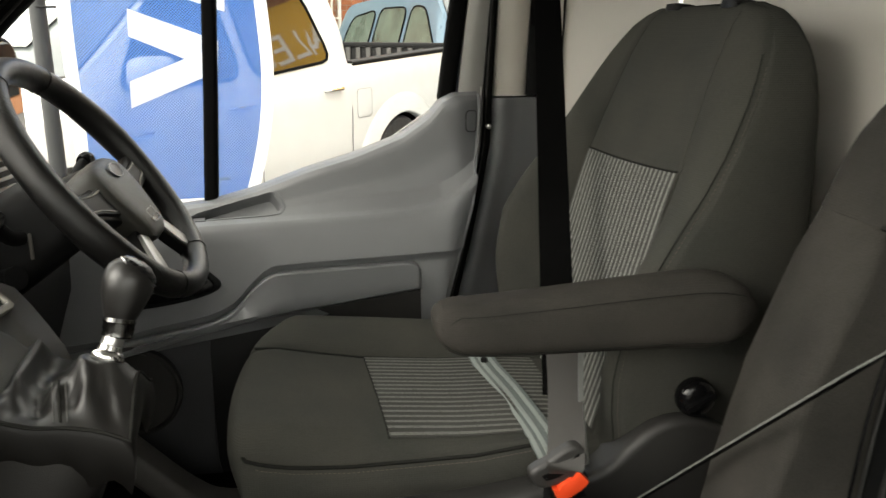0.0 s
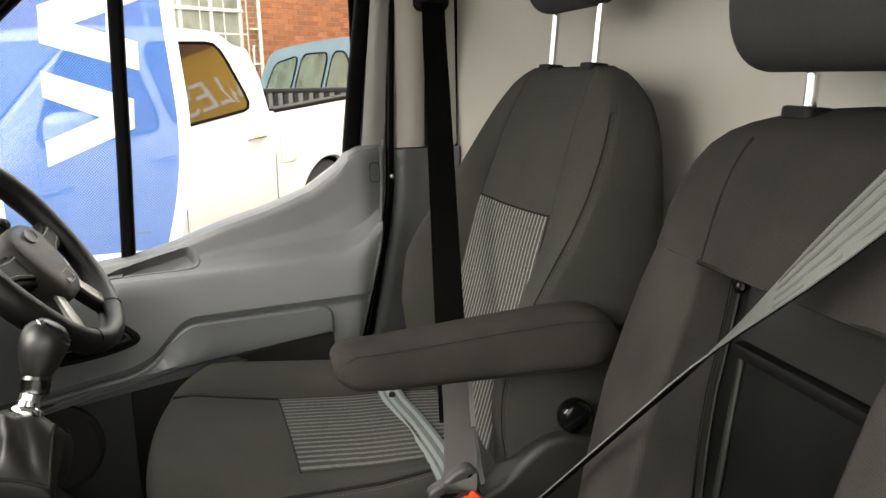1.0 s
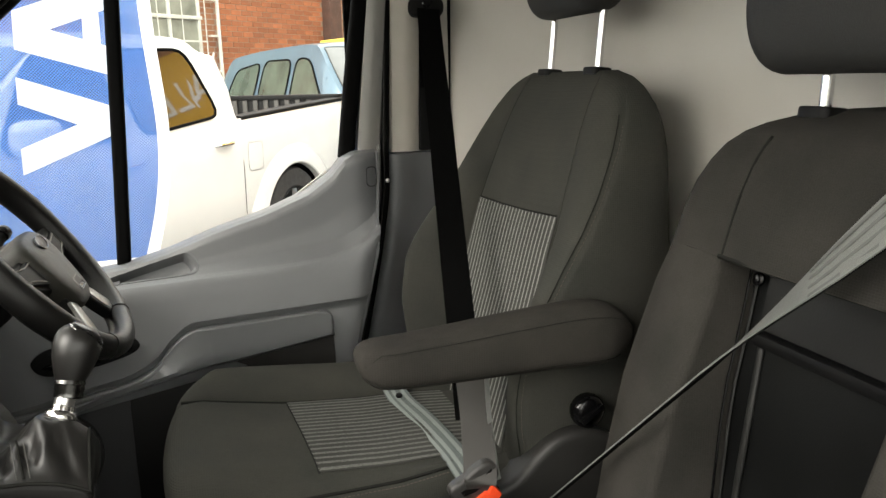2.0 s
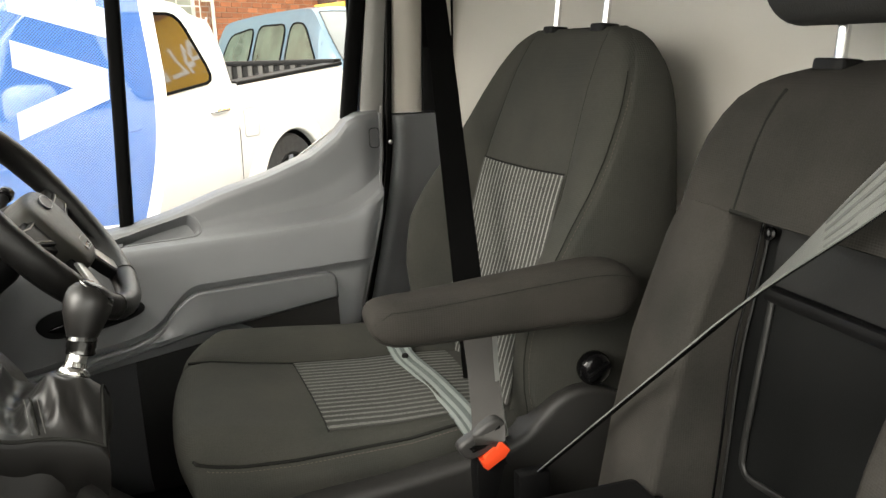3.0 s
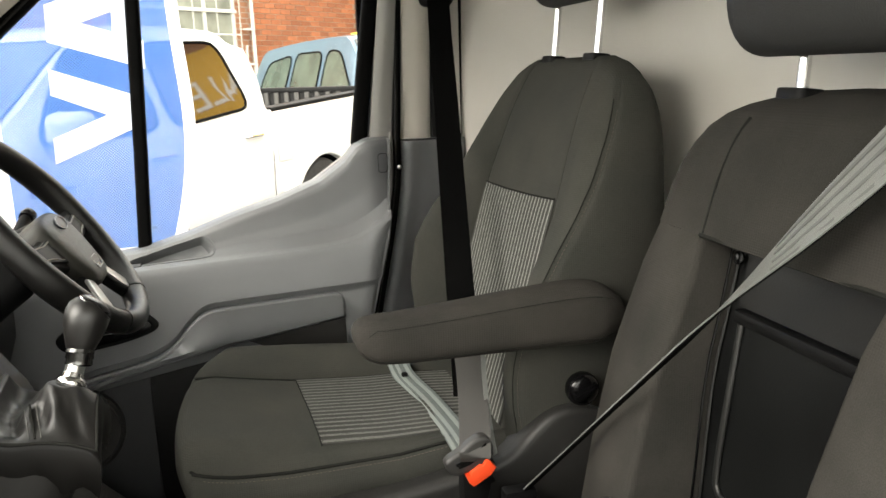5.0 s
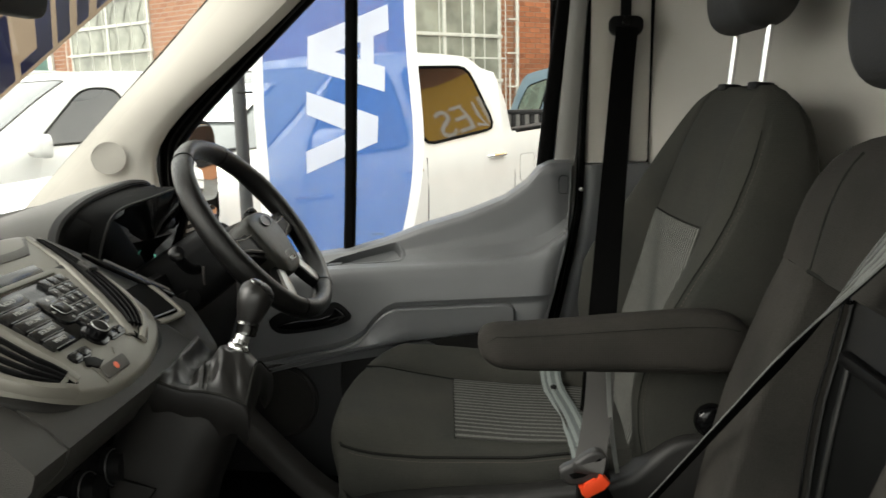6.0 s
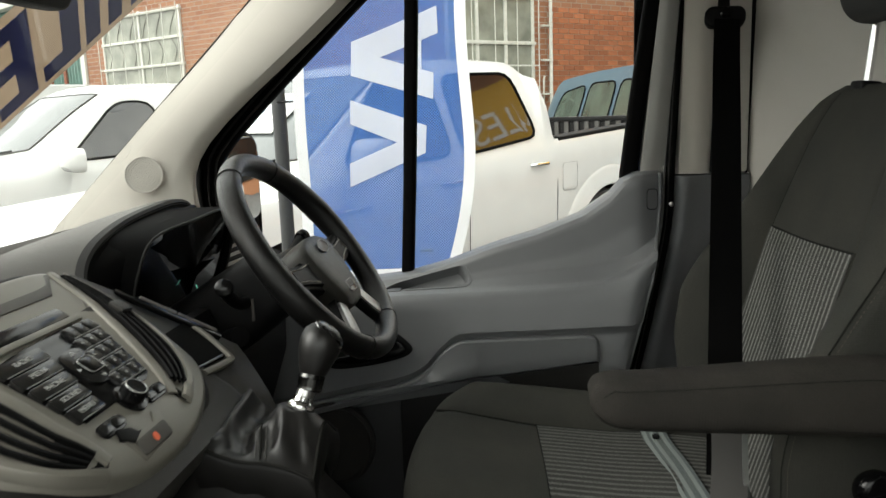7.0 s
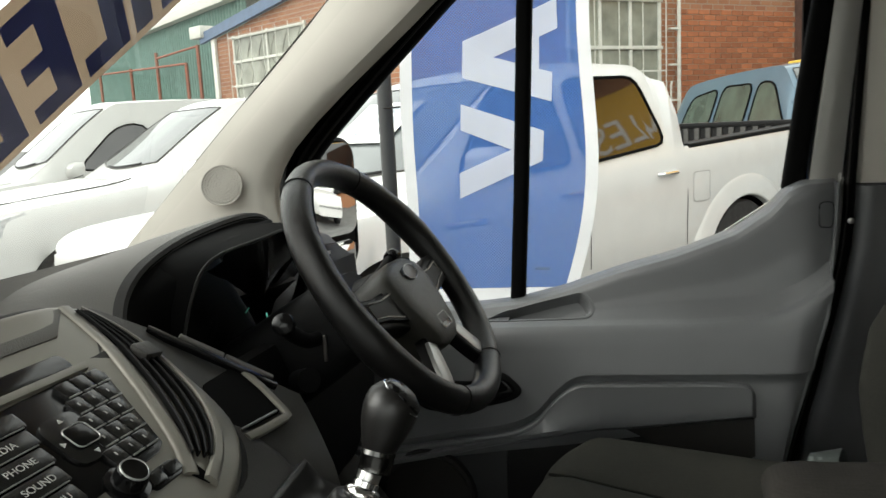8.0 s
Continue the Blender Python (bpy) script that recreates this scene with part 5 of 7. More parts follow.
hz = plate([(-0.046, 0.082), (-0.030, 0.078), (-0.022, 0.085), (0.008, 0.085), (0.016, 0.076), (0.026, 0.080), (0.022, 0.104), (-0.038, 0.108)], 0.0015, FASCIA, "hazard_housing")
plate(quad(-0.036, 0.020, 0.0895, 0.1055, 0.004), 0.0030, DASH_LIGHT, "hazard_switch", parent=hz)
plate([(-0.050, 0.080), (-0.044, 0.070), (-0.028, 0.076), (-0.022, 0.084), (-0.016, 0.084), (-0.036, 0.09)], 0.0030, BLACK, "switch_surround", parent=hz)
GLOW = bpy.data.materials.new("amber_lamp")
GLOW.use_nodes = True
gb = GLOW.node_tree.nodes["Principled BSDF"]
gb.inputs["Base Color"].default_value = (0.6, 0.12, 0.06, 1)
gb.inputs["Emission Color"].default_value = (1.0, 0.16, 0.04, 1)
gb.inputs["Emission Strength"].default_value = 0.15
plate([(-0.007 + 0.0045 * math.cos(q), 0.098 + 0.0045 * math.sin(q)) for q in np.linspace(0, 2 * math.pi, 13)[:-1]], 0.0034, GLOW, "warning_lamp", "small lit amber-red lamp", bevel=0, base=0.001, parent=hz)
RIDGE = [(0.152, -0.140), (0.146, -0.10), (0.138, -0.07), (0.117, -0.02), (0.092, 0.033), (0.066, 0.076)]
RIDGE_FAR = [(0.166, -0.132), (0.180, -0.10), (0.183, -0.062), (0.172, -0.015), (0.148, 0.032), (0.112, 0.070), (0.076, 0.090)]
LEFT_IN = [(-0.120, -0.115), (-0.100, -0.06), (-0.088, -0.012), (-0.088, 0.038), (-0.080, 0.088)]
LEFT_OUT = [(-0.136, -0.125), (-0.158, -0.10), (-0.164, -0.05), (-0.160, 0.0), (-0.150, 0.040), (-0.130, 0.072), (-0.094, 0.096)]
for inner, outer, w0, w1 in ((RIDGE, RIDGE_FAR, 0.004, 0.013), (LEFT_IN, LEFT_OUT, 0.009, 0.011)):
    ia, oa = (smooth_path([(a, b, 0) for a, b in line], 6) for line in (inner, outer))
    walk_ = lambda line, k: line[min(len(line) - 1, int(round(k * (len(line) - 1))))]
    vent = plate([(p.x, p.y) for p in (ia + oa[::-1] if inner is LEFT_IN else oa + ia[::-1])], 0.0012, RUBBER, "air_vent", "black slatted air vent", bevel=0)
    for k in (0.22, 0.42, 0.62, 0.80):
        pts = []
        for t_ in np.linspace(0.06, 0.90, 16):
            p, q = walk_(ia, t_), walk_(oa, t_)
            pts.append(p.lerp(q, k) + Vector((0, 0, 0.0035)))
        part("vent_slat", on_fascia(sweep(pts, rounded(0.0022, 0.0075, 0.0009, 1), up=(0, 0, 1))), BLACK, vent, "" if k > 0.3 else "dark vent slat")
    part("vent_ridge", on_fascia(sweep([(p.x, p.y, -0.0015) for p in ia], rounded(0.015, 0.010, 0.004, 4), up=(0, 0, 1))), FASCIA, vent, "pale ridge beside the vent")
    n_ = len(oa)
    tail = []
    for i, p in enumerate(oa):
        d = (oa[min(i + 1, n_ - 1)] - oa[max(i - 1, 0)]).normalized()
        side = Vector((d.y, -d.x, 0)) * (1 if inner is RIDGE else -1)
        w = w0 + (w1 - w0) * (i / (n_ - 1)) ** 1.5
        tail.append([p + side * (w * q) + Vector((0, 0, h)) for q, h in ((-0.5, -0.006), (-0.5, 0.004), (-0.3, 0.0065), (0.3, 0.0065), (0.5, 0.004), (0.5, -0.006))])
    part("vent_frame", on_fascia(loft(tail, close=True, caps=True)), FASCIA, vent, "silver-grey vent frame")
part("vent_tab", on_fascia(box(0.150, 0.180, -0.062, -0.042, 0.002, 0.012, 0.003)), DASH_MID, stack, "small vent shutter tab")
# stack body below the fascia and lower panels
body = [(-0.66, 1.352), (-0.52, 1.362), (-0.49, 1.346), (-0.30, 1.222), (-0.278, 1.200), (-0.284, 1.182), (-0.312, 1.152), (-0.322, 1.138), (-0.336, 1.130), (-0.9, 1.13), (-0.9, 1.25)]
SIDE_ON = lambda y: Matrix(((1, 0, 0, 0), (0, 0, 1, y), (0, 1, 0, 0), (0, 0, 0, 1)))
part("stack_body", bake(prism(body, 0.35, 0.012, 3, m=SIDE_ON(-0.268)), HM), DASH_MID, dash, "dark grey panel below the fascia")
part("stack_end", bake(prism(body, 0.06, 0.004, 2, m=SIDE_ON(-0.330)), HM), DASH_MID, dash, "dark grey panel beside the fascia, split by a fine joint")
part("stack_recess", bake(prism([(-0.362, 1.145), (-0.37, 0.95), (-0.42, 0.80), (-0.52, 0.66), (-0.9, 0.66), (-0.9, 1.145)], 0.375, 0.008, 2, m=SIDE_ON(-0.30)), HM), BLACK, dash, "black recessed lower stack")
heat = part("heater_panel", bake(prism(rounded(0.22, 0.11, 0.03, 5), 0.012, 0.004, 3, m=frame_of((-0.362, -0.135, 1.075), (0, 1, 0), (1, 0, 0.10))), HM), GLOSS_BLACK, dash, "glossy black heater panel")
for y in (-0.20, -0.135, -0.07):
    hk = part("heater_knob", bake(lathe([(0.027, 0), (0.027, 0.006), (0.020, 0.008), (0.018, 0.022), (0.001, 0.023)], frame_of((-0.350, y, 1.078), (0, 1, 0), (1, 0, 0.10)), 24), HM), BLACK, heat)
    part("knob_ring", bake(tube([frame_of((-0.350, y, 1.078), (0, 1, 0), (1, 0, 0.10)) @ Vector((0.024 * math.cos(q), 0.024 * math.sin(q), 0.007)) for q in np.linspace(0, 2 * math.pi, 25)[:-1]], 0.001, 6, True), HM), STEEL, hk)
part("glove_panel", bake(prism([(-0.86, 0.80), (-0.31, 0.80), (-0.31, 1.14), (-0.34, 1.18), (-0.86, 1.18)], 0.02, 0.008, m=Matrix(((0, 0, 1, -0.452), (1, 0, 0, 0), (0, 1, 0, 0), (0, 0, 0, 1)))), HM), DASH_LIGHT, dash, "grey lower dash panel")
# driver side: silver strip, pocket drawn as a dark sheet, column panel
STRIP = smooth_path([(-0.478, 0.055, 1.368), (-0.458, 0.094, 1.342), (-0.438, 0.130, 1.316), (-0.410, 0.1526, 1.2915), (-0.375, 0.1735, 1.263), (-0.358, 0.183, 1.253), (-0.335, 0.205, 1.232)], 4)
SLOPE = Vector((0.080, -0.088, -0.057))
S0, S1 = Vector((-0.438, 0.130, 1.316)), Vector((-0.360, 0.181, 1.256))
FACING = Vector((0.569, 0.093, 0.817))
pan = lambda a, k, lift=0.0: S0 + (S1 - S0) * a + SLOPE * k + FACING * lift
rows = [[p + SLOPE * k + FACING * l for p in STRIP] for k, l in ((-0.10, -0.012), (-0.06, -0.004), (0.2, -0.001), (0.5, 0.0), (0.8, 0.0), (1.02, -0.004))]
rows += [[p + SLOPE * 1.08 + Vector((0.0, 0.0, -d)) for p in STRIP] for d in (0.02, 0.07, 0.15)]
part("strip_panel", bake(slab(rows, 0.004, (-1, 0, -0.5)), HM), DASH_MID, dash, "dark panel round the cubby")
for a0, a1 in ((0.0, 0.46), (0.485, 1.0)):
    part("trim_strip", bake(sweep([pan(a, -0.02, 0.003) for a in np.linspace(a0, a1, 6)], rounded(0.009, 0.005, 0.002, 2), up=FACING), HM), DASH_LIGHT, dash, "grey trim strip under the instruments")
part("strip_line", bake(sweep([pan(a, 0.085, 0.003) for a in np.linspace(-0.35, 1.0, 8)], rounded(0.010, 0.008, 0.002, 2), up=FACING), HM), GLOSS_BLACK, dash)
# a raised near-black lid stands for the shade inside the cubby
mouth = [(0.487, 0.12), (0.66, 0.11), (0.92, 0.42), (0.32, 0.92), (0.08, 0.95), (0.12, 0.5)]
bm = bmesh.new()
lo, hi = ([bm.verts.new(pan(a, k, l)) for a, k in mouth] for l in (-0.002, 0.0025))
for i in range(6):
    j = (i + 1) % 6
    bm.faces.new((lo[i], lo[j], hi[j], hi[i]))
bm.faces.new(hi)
cubby = part("cubby", bake(bm, HM), RUBBER, dash, "cubby mouth as a black sheet, painted as its inner shade")
part("cubby_rim", bake(sweep([pan(a, k, 0.003) for a, k in ((0.60, 0.06), (0.80, 0.20), (0.97, 0.39), (0.99, 0.44), (0.95, 0.49), (0.66, 0.75), (0.40, 0.965))], rounded(0.010, 0.007, 0.003, 2), up=FACING), HM), FASCIA, cubby, "silver-grey cubby rim")
part("cubby_edge", bake(sweep([pan(0.86, 0.46, 0.0035), pan(0.36, 0.90, 0.0035)], rounded(0.003, 0.003, 0.001, 1), up=FACING), HM), SILVER, cubby)
rows = [[(x, y, z) for x, z in ((-0.43, 1.255), (-0.405, 1.20), (-0.41, 1.10), (-0.45, 0.98), (-0.53, 0.85))] for y in np.linspace(0.12, 0.62, 12)]
part("knee_panel", bake(slab(rows, 0.02, (-1, 0, 0)), HM), BLACK, dash, "near-black knee panel")
# instrument hood and cluster
LIP = smooth_path([(-0.482, 0.112, 1.292), (-0.520, 0.150, 1.318), (-0.545, 0.185, 1.340), (-0.557, 0.222, 1.362), (-0.56, 0.268, 1.381), (-0.56, 0.345, 1.398), (-0.56, 0.448, 1.407), (-0.56, 0.515, 1.408), (-0.56, 0.560, 1.401), (-0.562, 0.590, 1.384), (-0.566, 0.605, 1.355), (-0.57, 0.612, 1.325)], 4)
rows = []
for dx, dz, wide, keep in ((-0.30, -0.03, 1.5, 0.0), (-0.22, -0.012, 1.38, 0.1), (-0.14, -0.004, 1.24, 0.45), (-0.08, 0.0, 1.12, 0.75), (-0.035, 0.001, 1.04, 0.93), (-0.012, 0.001, 1.01, 0.99), (0.0, 0.0, 1.0, 1.0), (0.003, -0.005, 0.992, 1.0), (-0.004, -0.010, 0.985, 1.0), (-0.03, -0.014, 0.98, 1.0)):
    rows.append([Vector((p.x + dx, 0.40 + (p.y - 0.40) * wide, 1.352 + (p.z - 1.352) * keep + dz)) for p in LIP])
part("instrument_hood", bake(slab(rows[:6], 0.003, (0, 0, -1)), HM), DASH_LIGHT, dash, "grained hood over the instruments")
part("hood_lip", bake(slab(rows[5:], 0.003, (0, 0, -1)), HM), DASH, dash, "dark hood lip")
edge = [rows[7][round(k * (len(LIP) - 1) / 24)] for k in range(25)]
arc = [Vector((-0.505, 0.405 + 0.155 * math.cos(math.pi * (1 - k / 24)), 1.262 + 0.130 * max(0.0, math.sin(math.pi * k / 24)) ** 0.42)) for k in range(25)]
rows = []
for s in np.linspace(0, 1, 6):
    rows.append([Vector(edge[k]).lerp(arc[k] + Vector((-0.03 * max(0, 0.3 - k / 24) * 3, 0, 0)), float(s)) + Vector((-0.02 * math.sin(math.pi * float(s)), 0, -0.004 * math.sin(math.pi * float(s)))) for k in range(25)])
part("hood_lining", bake(slab(rows, 0.004, (-1, 0, 0)), HM), RUBBER, dash, "dark lining under the hood")
part("hood_slot", bake(prism(rounded(0.05, 0.007, 0.003), 0.002, 0.0006, m=frame_of((-0.535, 0.515, 1.392), (0, 1, 0.02), (0.55, 0, 0.84))), HM), BLACK, dash)
shroud = smooth_path([(0, 0.250, 1.262), (0, 0.257, 1.335), (0, 0.285, 1.374), (0, 0.37, 1.388), (0, 0.475, 1.393), (0, 0.543, 1.385), (0, 0.565, 1.36), (0, 0.552, 1.27), (0, 0.52, 1.225), (0, 0.40, 1.212), (0, 0.28, 1.220)], 4, True)
cen = Vector((0, 0.395, 1.305))
rows = []
for x, s in ((-0.60, 1.02), (-0.505, 1.02), (-0.485, 1.0), (-0.487, 0.97), (-0.50, 0.955), (-0.548, 0.90)):
    rows.append([(x + (cen.z - p.z) * -0.25 - 0.024 * sstep((0.40 - p.y) / 0.14), cen.y + (p.y - cen.y) * s, cen.z + (p.z - cen.z) * s) for p in shroud])
clus = part("instrument_shroud", bake(loft(rows, close=True), HM), RUBBER, dash, "black instrument surround")
RING = lambda x, s: [Vector((x + (cen.z - p.z) * -0.25 - 0.024 * sstep((0.40 - p.y) / 0.14), cen.y + (p.y - cen.y) * s, cen.z + (p.z - cen.z) * s)) for p in shroud]
lens = part("cluster_lens", bake(loft([RING(-0.494 - 0.006 * (1 - s), s) for s in (0.965, 0.8, 0.5, 0.2, 0.02)], close=True, caps=True), HM), clear_glass("smoked_lens", (0.16, 0.16, 0.165), 0.35), clus, "smoked lens over the instruments")
lens.visible_shadow = False
part("shroud_edge", bake(tube(RING(-0.484, 1.0), 0.0022, 6, True), HM), DASH, clus)
part("cluster_face", bake(prism([(p.y - cen.y, p.z - cen.z) for p in shroud], 0.004, 0, m=frame_of((-0.56, cen.y, cen.z), (0, 1, 0), (1, 0, 0.25))), HM), BLACK, clus)
for y in (0.315, 0.475):
    df = frame_of((-0.548, y, 1.305), (0, 1, 0), (1, 0, 0.25))
    dial = part("dial", bake(lathe([(0.058, 0), (0.058, 0.004), (0.054, 0.004), (0.053, 0.001), (0.001, 0.001)], df, 36), HM), BLACK, clus)
    for q in range(11):
        a = radians(-130 + 26 * q)
        part("tick", bake(box(-0.0008, 0.0008, 0.044, 0.050, 0.001, 0.002), HM @ df @ pose(0, 0, 0, 0, 0, math.degrees(a))), DASH_LIGHT, dial)
    part("needle", bake(box(-0.0015, 0.0015, -0.006, 0.045, 0.004, 0.0055), HM @ df @ pose(0, 0, 0, 0, 0, 118)), KEY, dial)
GREEN = bpy.data.materials.new("green_readout")
GREEN.use_nodes = True
gb = GREEN.node_tree.nodes["Principled BSDF"]
gb.inputs["Base Color"].default_value = (0.1, 0.6, 0.4, 1)
gb.inputs["Emission Color"].default_value = (0.25, 0.9, 0.65, 1)
gb.inputs["Emission Strength"].default_value = 0.45
legend("1", 0, 0, 0.026, clus, GREEN, HM @ frame_of((-0.492, 0.425, 1.262), (0, 1, 0), (1, 0, 0.25)))
far_vent = part("side_vent", bake(prism(rounded(0.10, 0.09, 0.02, 4), 0.01, 0.003, m=frame_of((-0.53, 0.665, 1.28), (0, 1, 0), (1, -0.2, 0.15))), HM), BLACK, dash, "black side air vent")
for k in range(5):
    part("vent_slat", bake(box(-0.045, 0.045, -0.036 + 0.016 * k, -0.030 + 0.016 * k, 0.008, 0.016, 0.001), HM @ frame_of((-0.53, 0.665, 1.28), (0, 1, 0), (1, -0.2, 0.15))), SILVER, far_vent)

# ---- steering wheel ----
wheel = thing("steering_wheel", "black leather steering wheel with silver spoke inserts", "steering wheel", at=(-0.276, 0.39, 1.327))
WF = frame_of((0, 0, 0), (0, 1, 0), (0.804, 0, 0.595))
rim = []
for i in range(64):
    a = 2 * math.pi * i / 64
    r = 0.0188 + 0.002 * max(0, math.cos(2 * (a - radians(20)))) ** 4
    c = Vector((0.182 * math.cos(a), 0.182 * math.sin(a), 0))
    d = c.normalized()
    rim.append([WF @ (c + d * r * 0.92 * math.cos(q) + Vector((0, 0, 1)) * r * 1.05 * math.sin(q)) for q in np.linspace(0, 2 * math.pi, 17)[:-1]])
wrim = part("rim", loft(rim, close=True, ring=True), LEATHER, wheel, "black leather rim")
for a in (62, 118, 242, 298):
    c = Vector((math.cos(radians(a)), math.sin(radians(a)), 0))
    part("stitch_ring", tube([WF @ (c * 0.182 + c * 0.0180 * math.cos(q) + Vector((0, 0, 0.0202 * math.sin(q)))) for q in np.linspace(0, 2 * math.pi, 17)[:-1]], 0.0008, 5, True), THREAD, wrim)
hub = smooth_path([(-0.07, 0.045, 0), (-0.045, 0.066, 0), (0, 0.072, 0), (0.045, 0.066, 0), (0.07, 0.045, 0), (0.072, 0.0, 0), (0.058, -0.05, 0), (0.04, -0.084, 0), (0, -0.092, 0), (-0.04, -0.084, 0), (-0.058, -0.05, 0), (-0.072, 0.0, 0)], 4, True)
rows = []
for s, h in ((0.96, -0.045), (1.0, -0.02), (1.0, 0.002), (0.97, 0.010), (0.88, 0.015), (0.6, 0.019), (0.2, 0.020)):
    rows.append([WF @ Vector((p.x * s * 0.95, p.y * s * 0.82 - 0.031, h)) for p in hub])
hubp = part("hub_pad", loft(rows, close=True, caps=True), material("airbag_vinyl", (0.022, 0.021, 0.0165), 0.42, vary=0.1, bump=0.4, bump_scale=700), wheel, "dark grey airbag cover")
part("hub_emblem", prism(circle(0.022, 24, 0.011), 0.003, 0.001, m=WF @ Matrix.Translation((0, 0.001, 0.0185))), material("emblem_blue", (0.03, 0.035, 0.05), 0.35), hubp, "small oval emblem")
part("emblem_ring", tube([WF @ Vector((0.022 * math.cos(q), 0.001 + 0.011 * math.sin(q), 0.022)) for q in np.linspace(0, 2 * math.pi, 25)[:-1]], 0.0007, 6, True), SILVER, hubp)
part("lower_badge", prism(rounded(0.034, 0.02, 0.004), 0.002, 0.0006, m=WF @ Matrix.Translation((0, -0.076, 0.0165))), KEY, hubp)
part("badge_frame", tube([WF @ Vector((p[0], p[1] - 0.076, 0.0188)) for p in rounded(0.034, 0.02, 0.004)], 0.0008, 6, True), SILVER, hubp)
for sx in (-1, 1):
    spoke = [(0.042, 0.002), (0.10, 0.000), (0.166, 0.012), (0.168, -0.036), (0.10, -0.044), (0.042, -0.066)]
    s = part("spoke", prism([(sx * a, b) for a, b in spoke][::sx], 0.022, 0.006, 3, m=WF @ Matrix.Translation((0, 0, -0.022))), BLACK, wheel, "black side spoke")
    k = part("spoke_insert", prism([(sx * a, b) for a, b in ((0.060, -0.004), (0.11, -0.006), (0.148, 0.000), (0.148, -0.028), (0.11, -0.034), (0.060, -0.050))][::sx], 0.006, 0.002, m=WF @ Matrix.Translation((0, 0, 0.0))), BLACK, s)
    part("spoke_arc", tube([WF @ Vector((sx * a, b, 0.0068)) for a, b in ((0.066, -0.008), (0.10, -0.009), (0.140, -0.004), (0.143, -0.024), (0.11, -0.030), (0.072, -0.042))], 0.0011, 6), FASCIA, k, "dull silver line round the switches")
    low = [(0.022, -0.078), (0.046, -0.066), (0.082, -0.118), (0.100, -0.148), (0.078, -0.166), (0.052, -0.130)]
    l2 = part("lower_spoke", prism([(sx * a, b) for a, b in low][::sx], 0.016, 0.005, 3, m=WF @ Matrix.Translation((0, 0, -0.014))), BLACK, wheel, "black lower spoke")
    part("spoke_inlay", prism([(sx * a, b) for a, b in ((0.040, -0.094), (0.058, -0.084), (0.078, -0.108), (0.100, -0.142), (0.084, -0.158), (0.062, -0.134))][::sx], 0.006, 0.002, m=WF @ Matrix.Translation((0, 0, -0.001))), SILVER, l2, "silver spoke inlay")
part("hub_back", rod(WF @ Vector((0, -0.02, -0.008)), WF @ Vector((0, -0.006, -0.06)), 0.046, 28, 0.044), BLACK, wheel)

column = thing("steering_column", "black steering column cowl with control stalks", "steering column", at=(-0.4, 0.39, 1.24))
CM = Matrix.Translation((0.4, -0.39, -1.24))
rows = []
for x, z, w, h in ((-0.325, 1.295, 0.105, 0.10), (-0.345, 1.282, 0.12, 0.118), (-0.40, 1.245, 0.13, 0.125), (-0.46, 1.205, 0.13, 0.13), (-0.54, 1.16, 0.12, 0.13)):
    rows.append([(x - 0.595 * q[1], 0.39 + q[0], z + 0.804 * q[1]) for q in rounded(w, h, 0.035, 5)])
part("cowl", bake(loft(rows, close=True, caps=True), CM), BLACK, column)
part("cowl_slot", bake(box(-0.360, -0.356, 0.3205, 0.3245, 1.235, 1.270, 0.001), CM), DASH_LIGHT, column)
for y1, z1, nm in ((0.205, 1.315, "wiper_stalk"), (0.585, 1.325, "indicator_stalk")):
    s = 1 if y1 > 0.39 else -1
    st = part(nm, bake(tube(smooth_path([(-0.372, 0.39 + s * 0.055, 1.262), (-0.368, 0.39 + s * 0.10, 1.272), (-0.36, y1 - s * 0.03, z1 - 0.018), (-0.352, y1, z1)], 5), 0.0095, 12), CM), BLACK, column, "black control stalk")
    part("stalk_end", bake(lathe([(0.012, -0.008), (0.0135, 0.0), (0.012, 0.008), (0.006, 0.011), (0.001, 0.0115)], frame_of((-0.352, y1, z1), (1, 0, 0), (0.25, s * 0.85, 0.35)), 18), CM), GLOSS_BLACK, st)
part("key_barrel", bake(rod((-0.40, 0.325, 1.205), (-0.375, 0.305, 1.215), 0.016), CM), BLACK, column)

# ---- gear lever and console ----
console = thing("gear_console", "black plastic console below the dashboard", "console", at=(-0.25, 0.0, 0.66))
KM = Matrix.Translation((0.25, 0, -0.66))
rows = []
for z, x0, x1, y0, y1 in ((0.66, -0.66, -0.42, -0.11, 0.12), (0.80, -0.56, -0.35, -0.10, 0.11), (0.93, -0.46, -0.275, -0.092, 0.10), (1.02, -0.41, -0.245, -0.085, 0.095), (1.07, -0.37, -0.222, -0.076, 0.092), (1.11, -0.345, -0.205, -0.066, 0.088), (1.14, -0.33, -0.185, -0.056, 0.086), (1.165, -0.31, -0.175, -0.046, 0.084)):
    rows.append([((x0 + x1) / 2 + q[0], (y0 + y1) / 2 + q[1], z + 0.05 * (-(q[0]) / 0.17)) for q in rounded(x1 - x0, y1 - y0, 0.05, 5)])
body_k = part("console_body", bake(loft(rows, close=True, caps=True), KM), material("console_vinyl", (0.011, 0.0105, 0.010), 0.55, vary=0.2, scale=12, bump=0.15, bump_scale=900, spec=0.2), console)
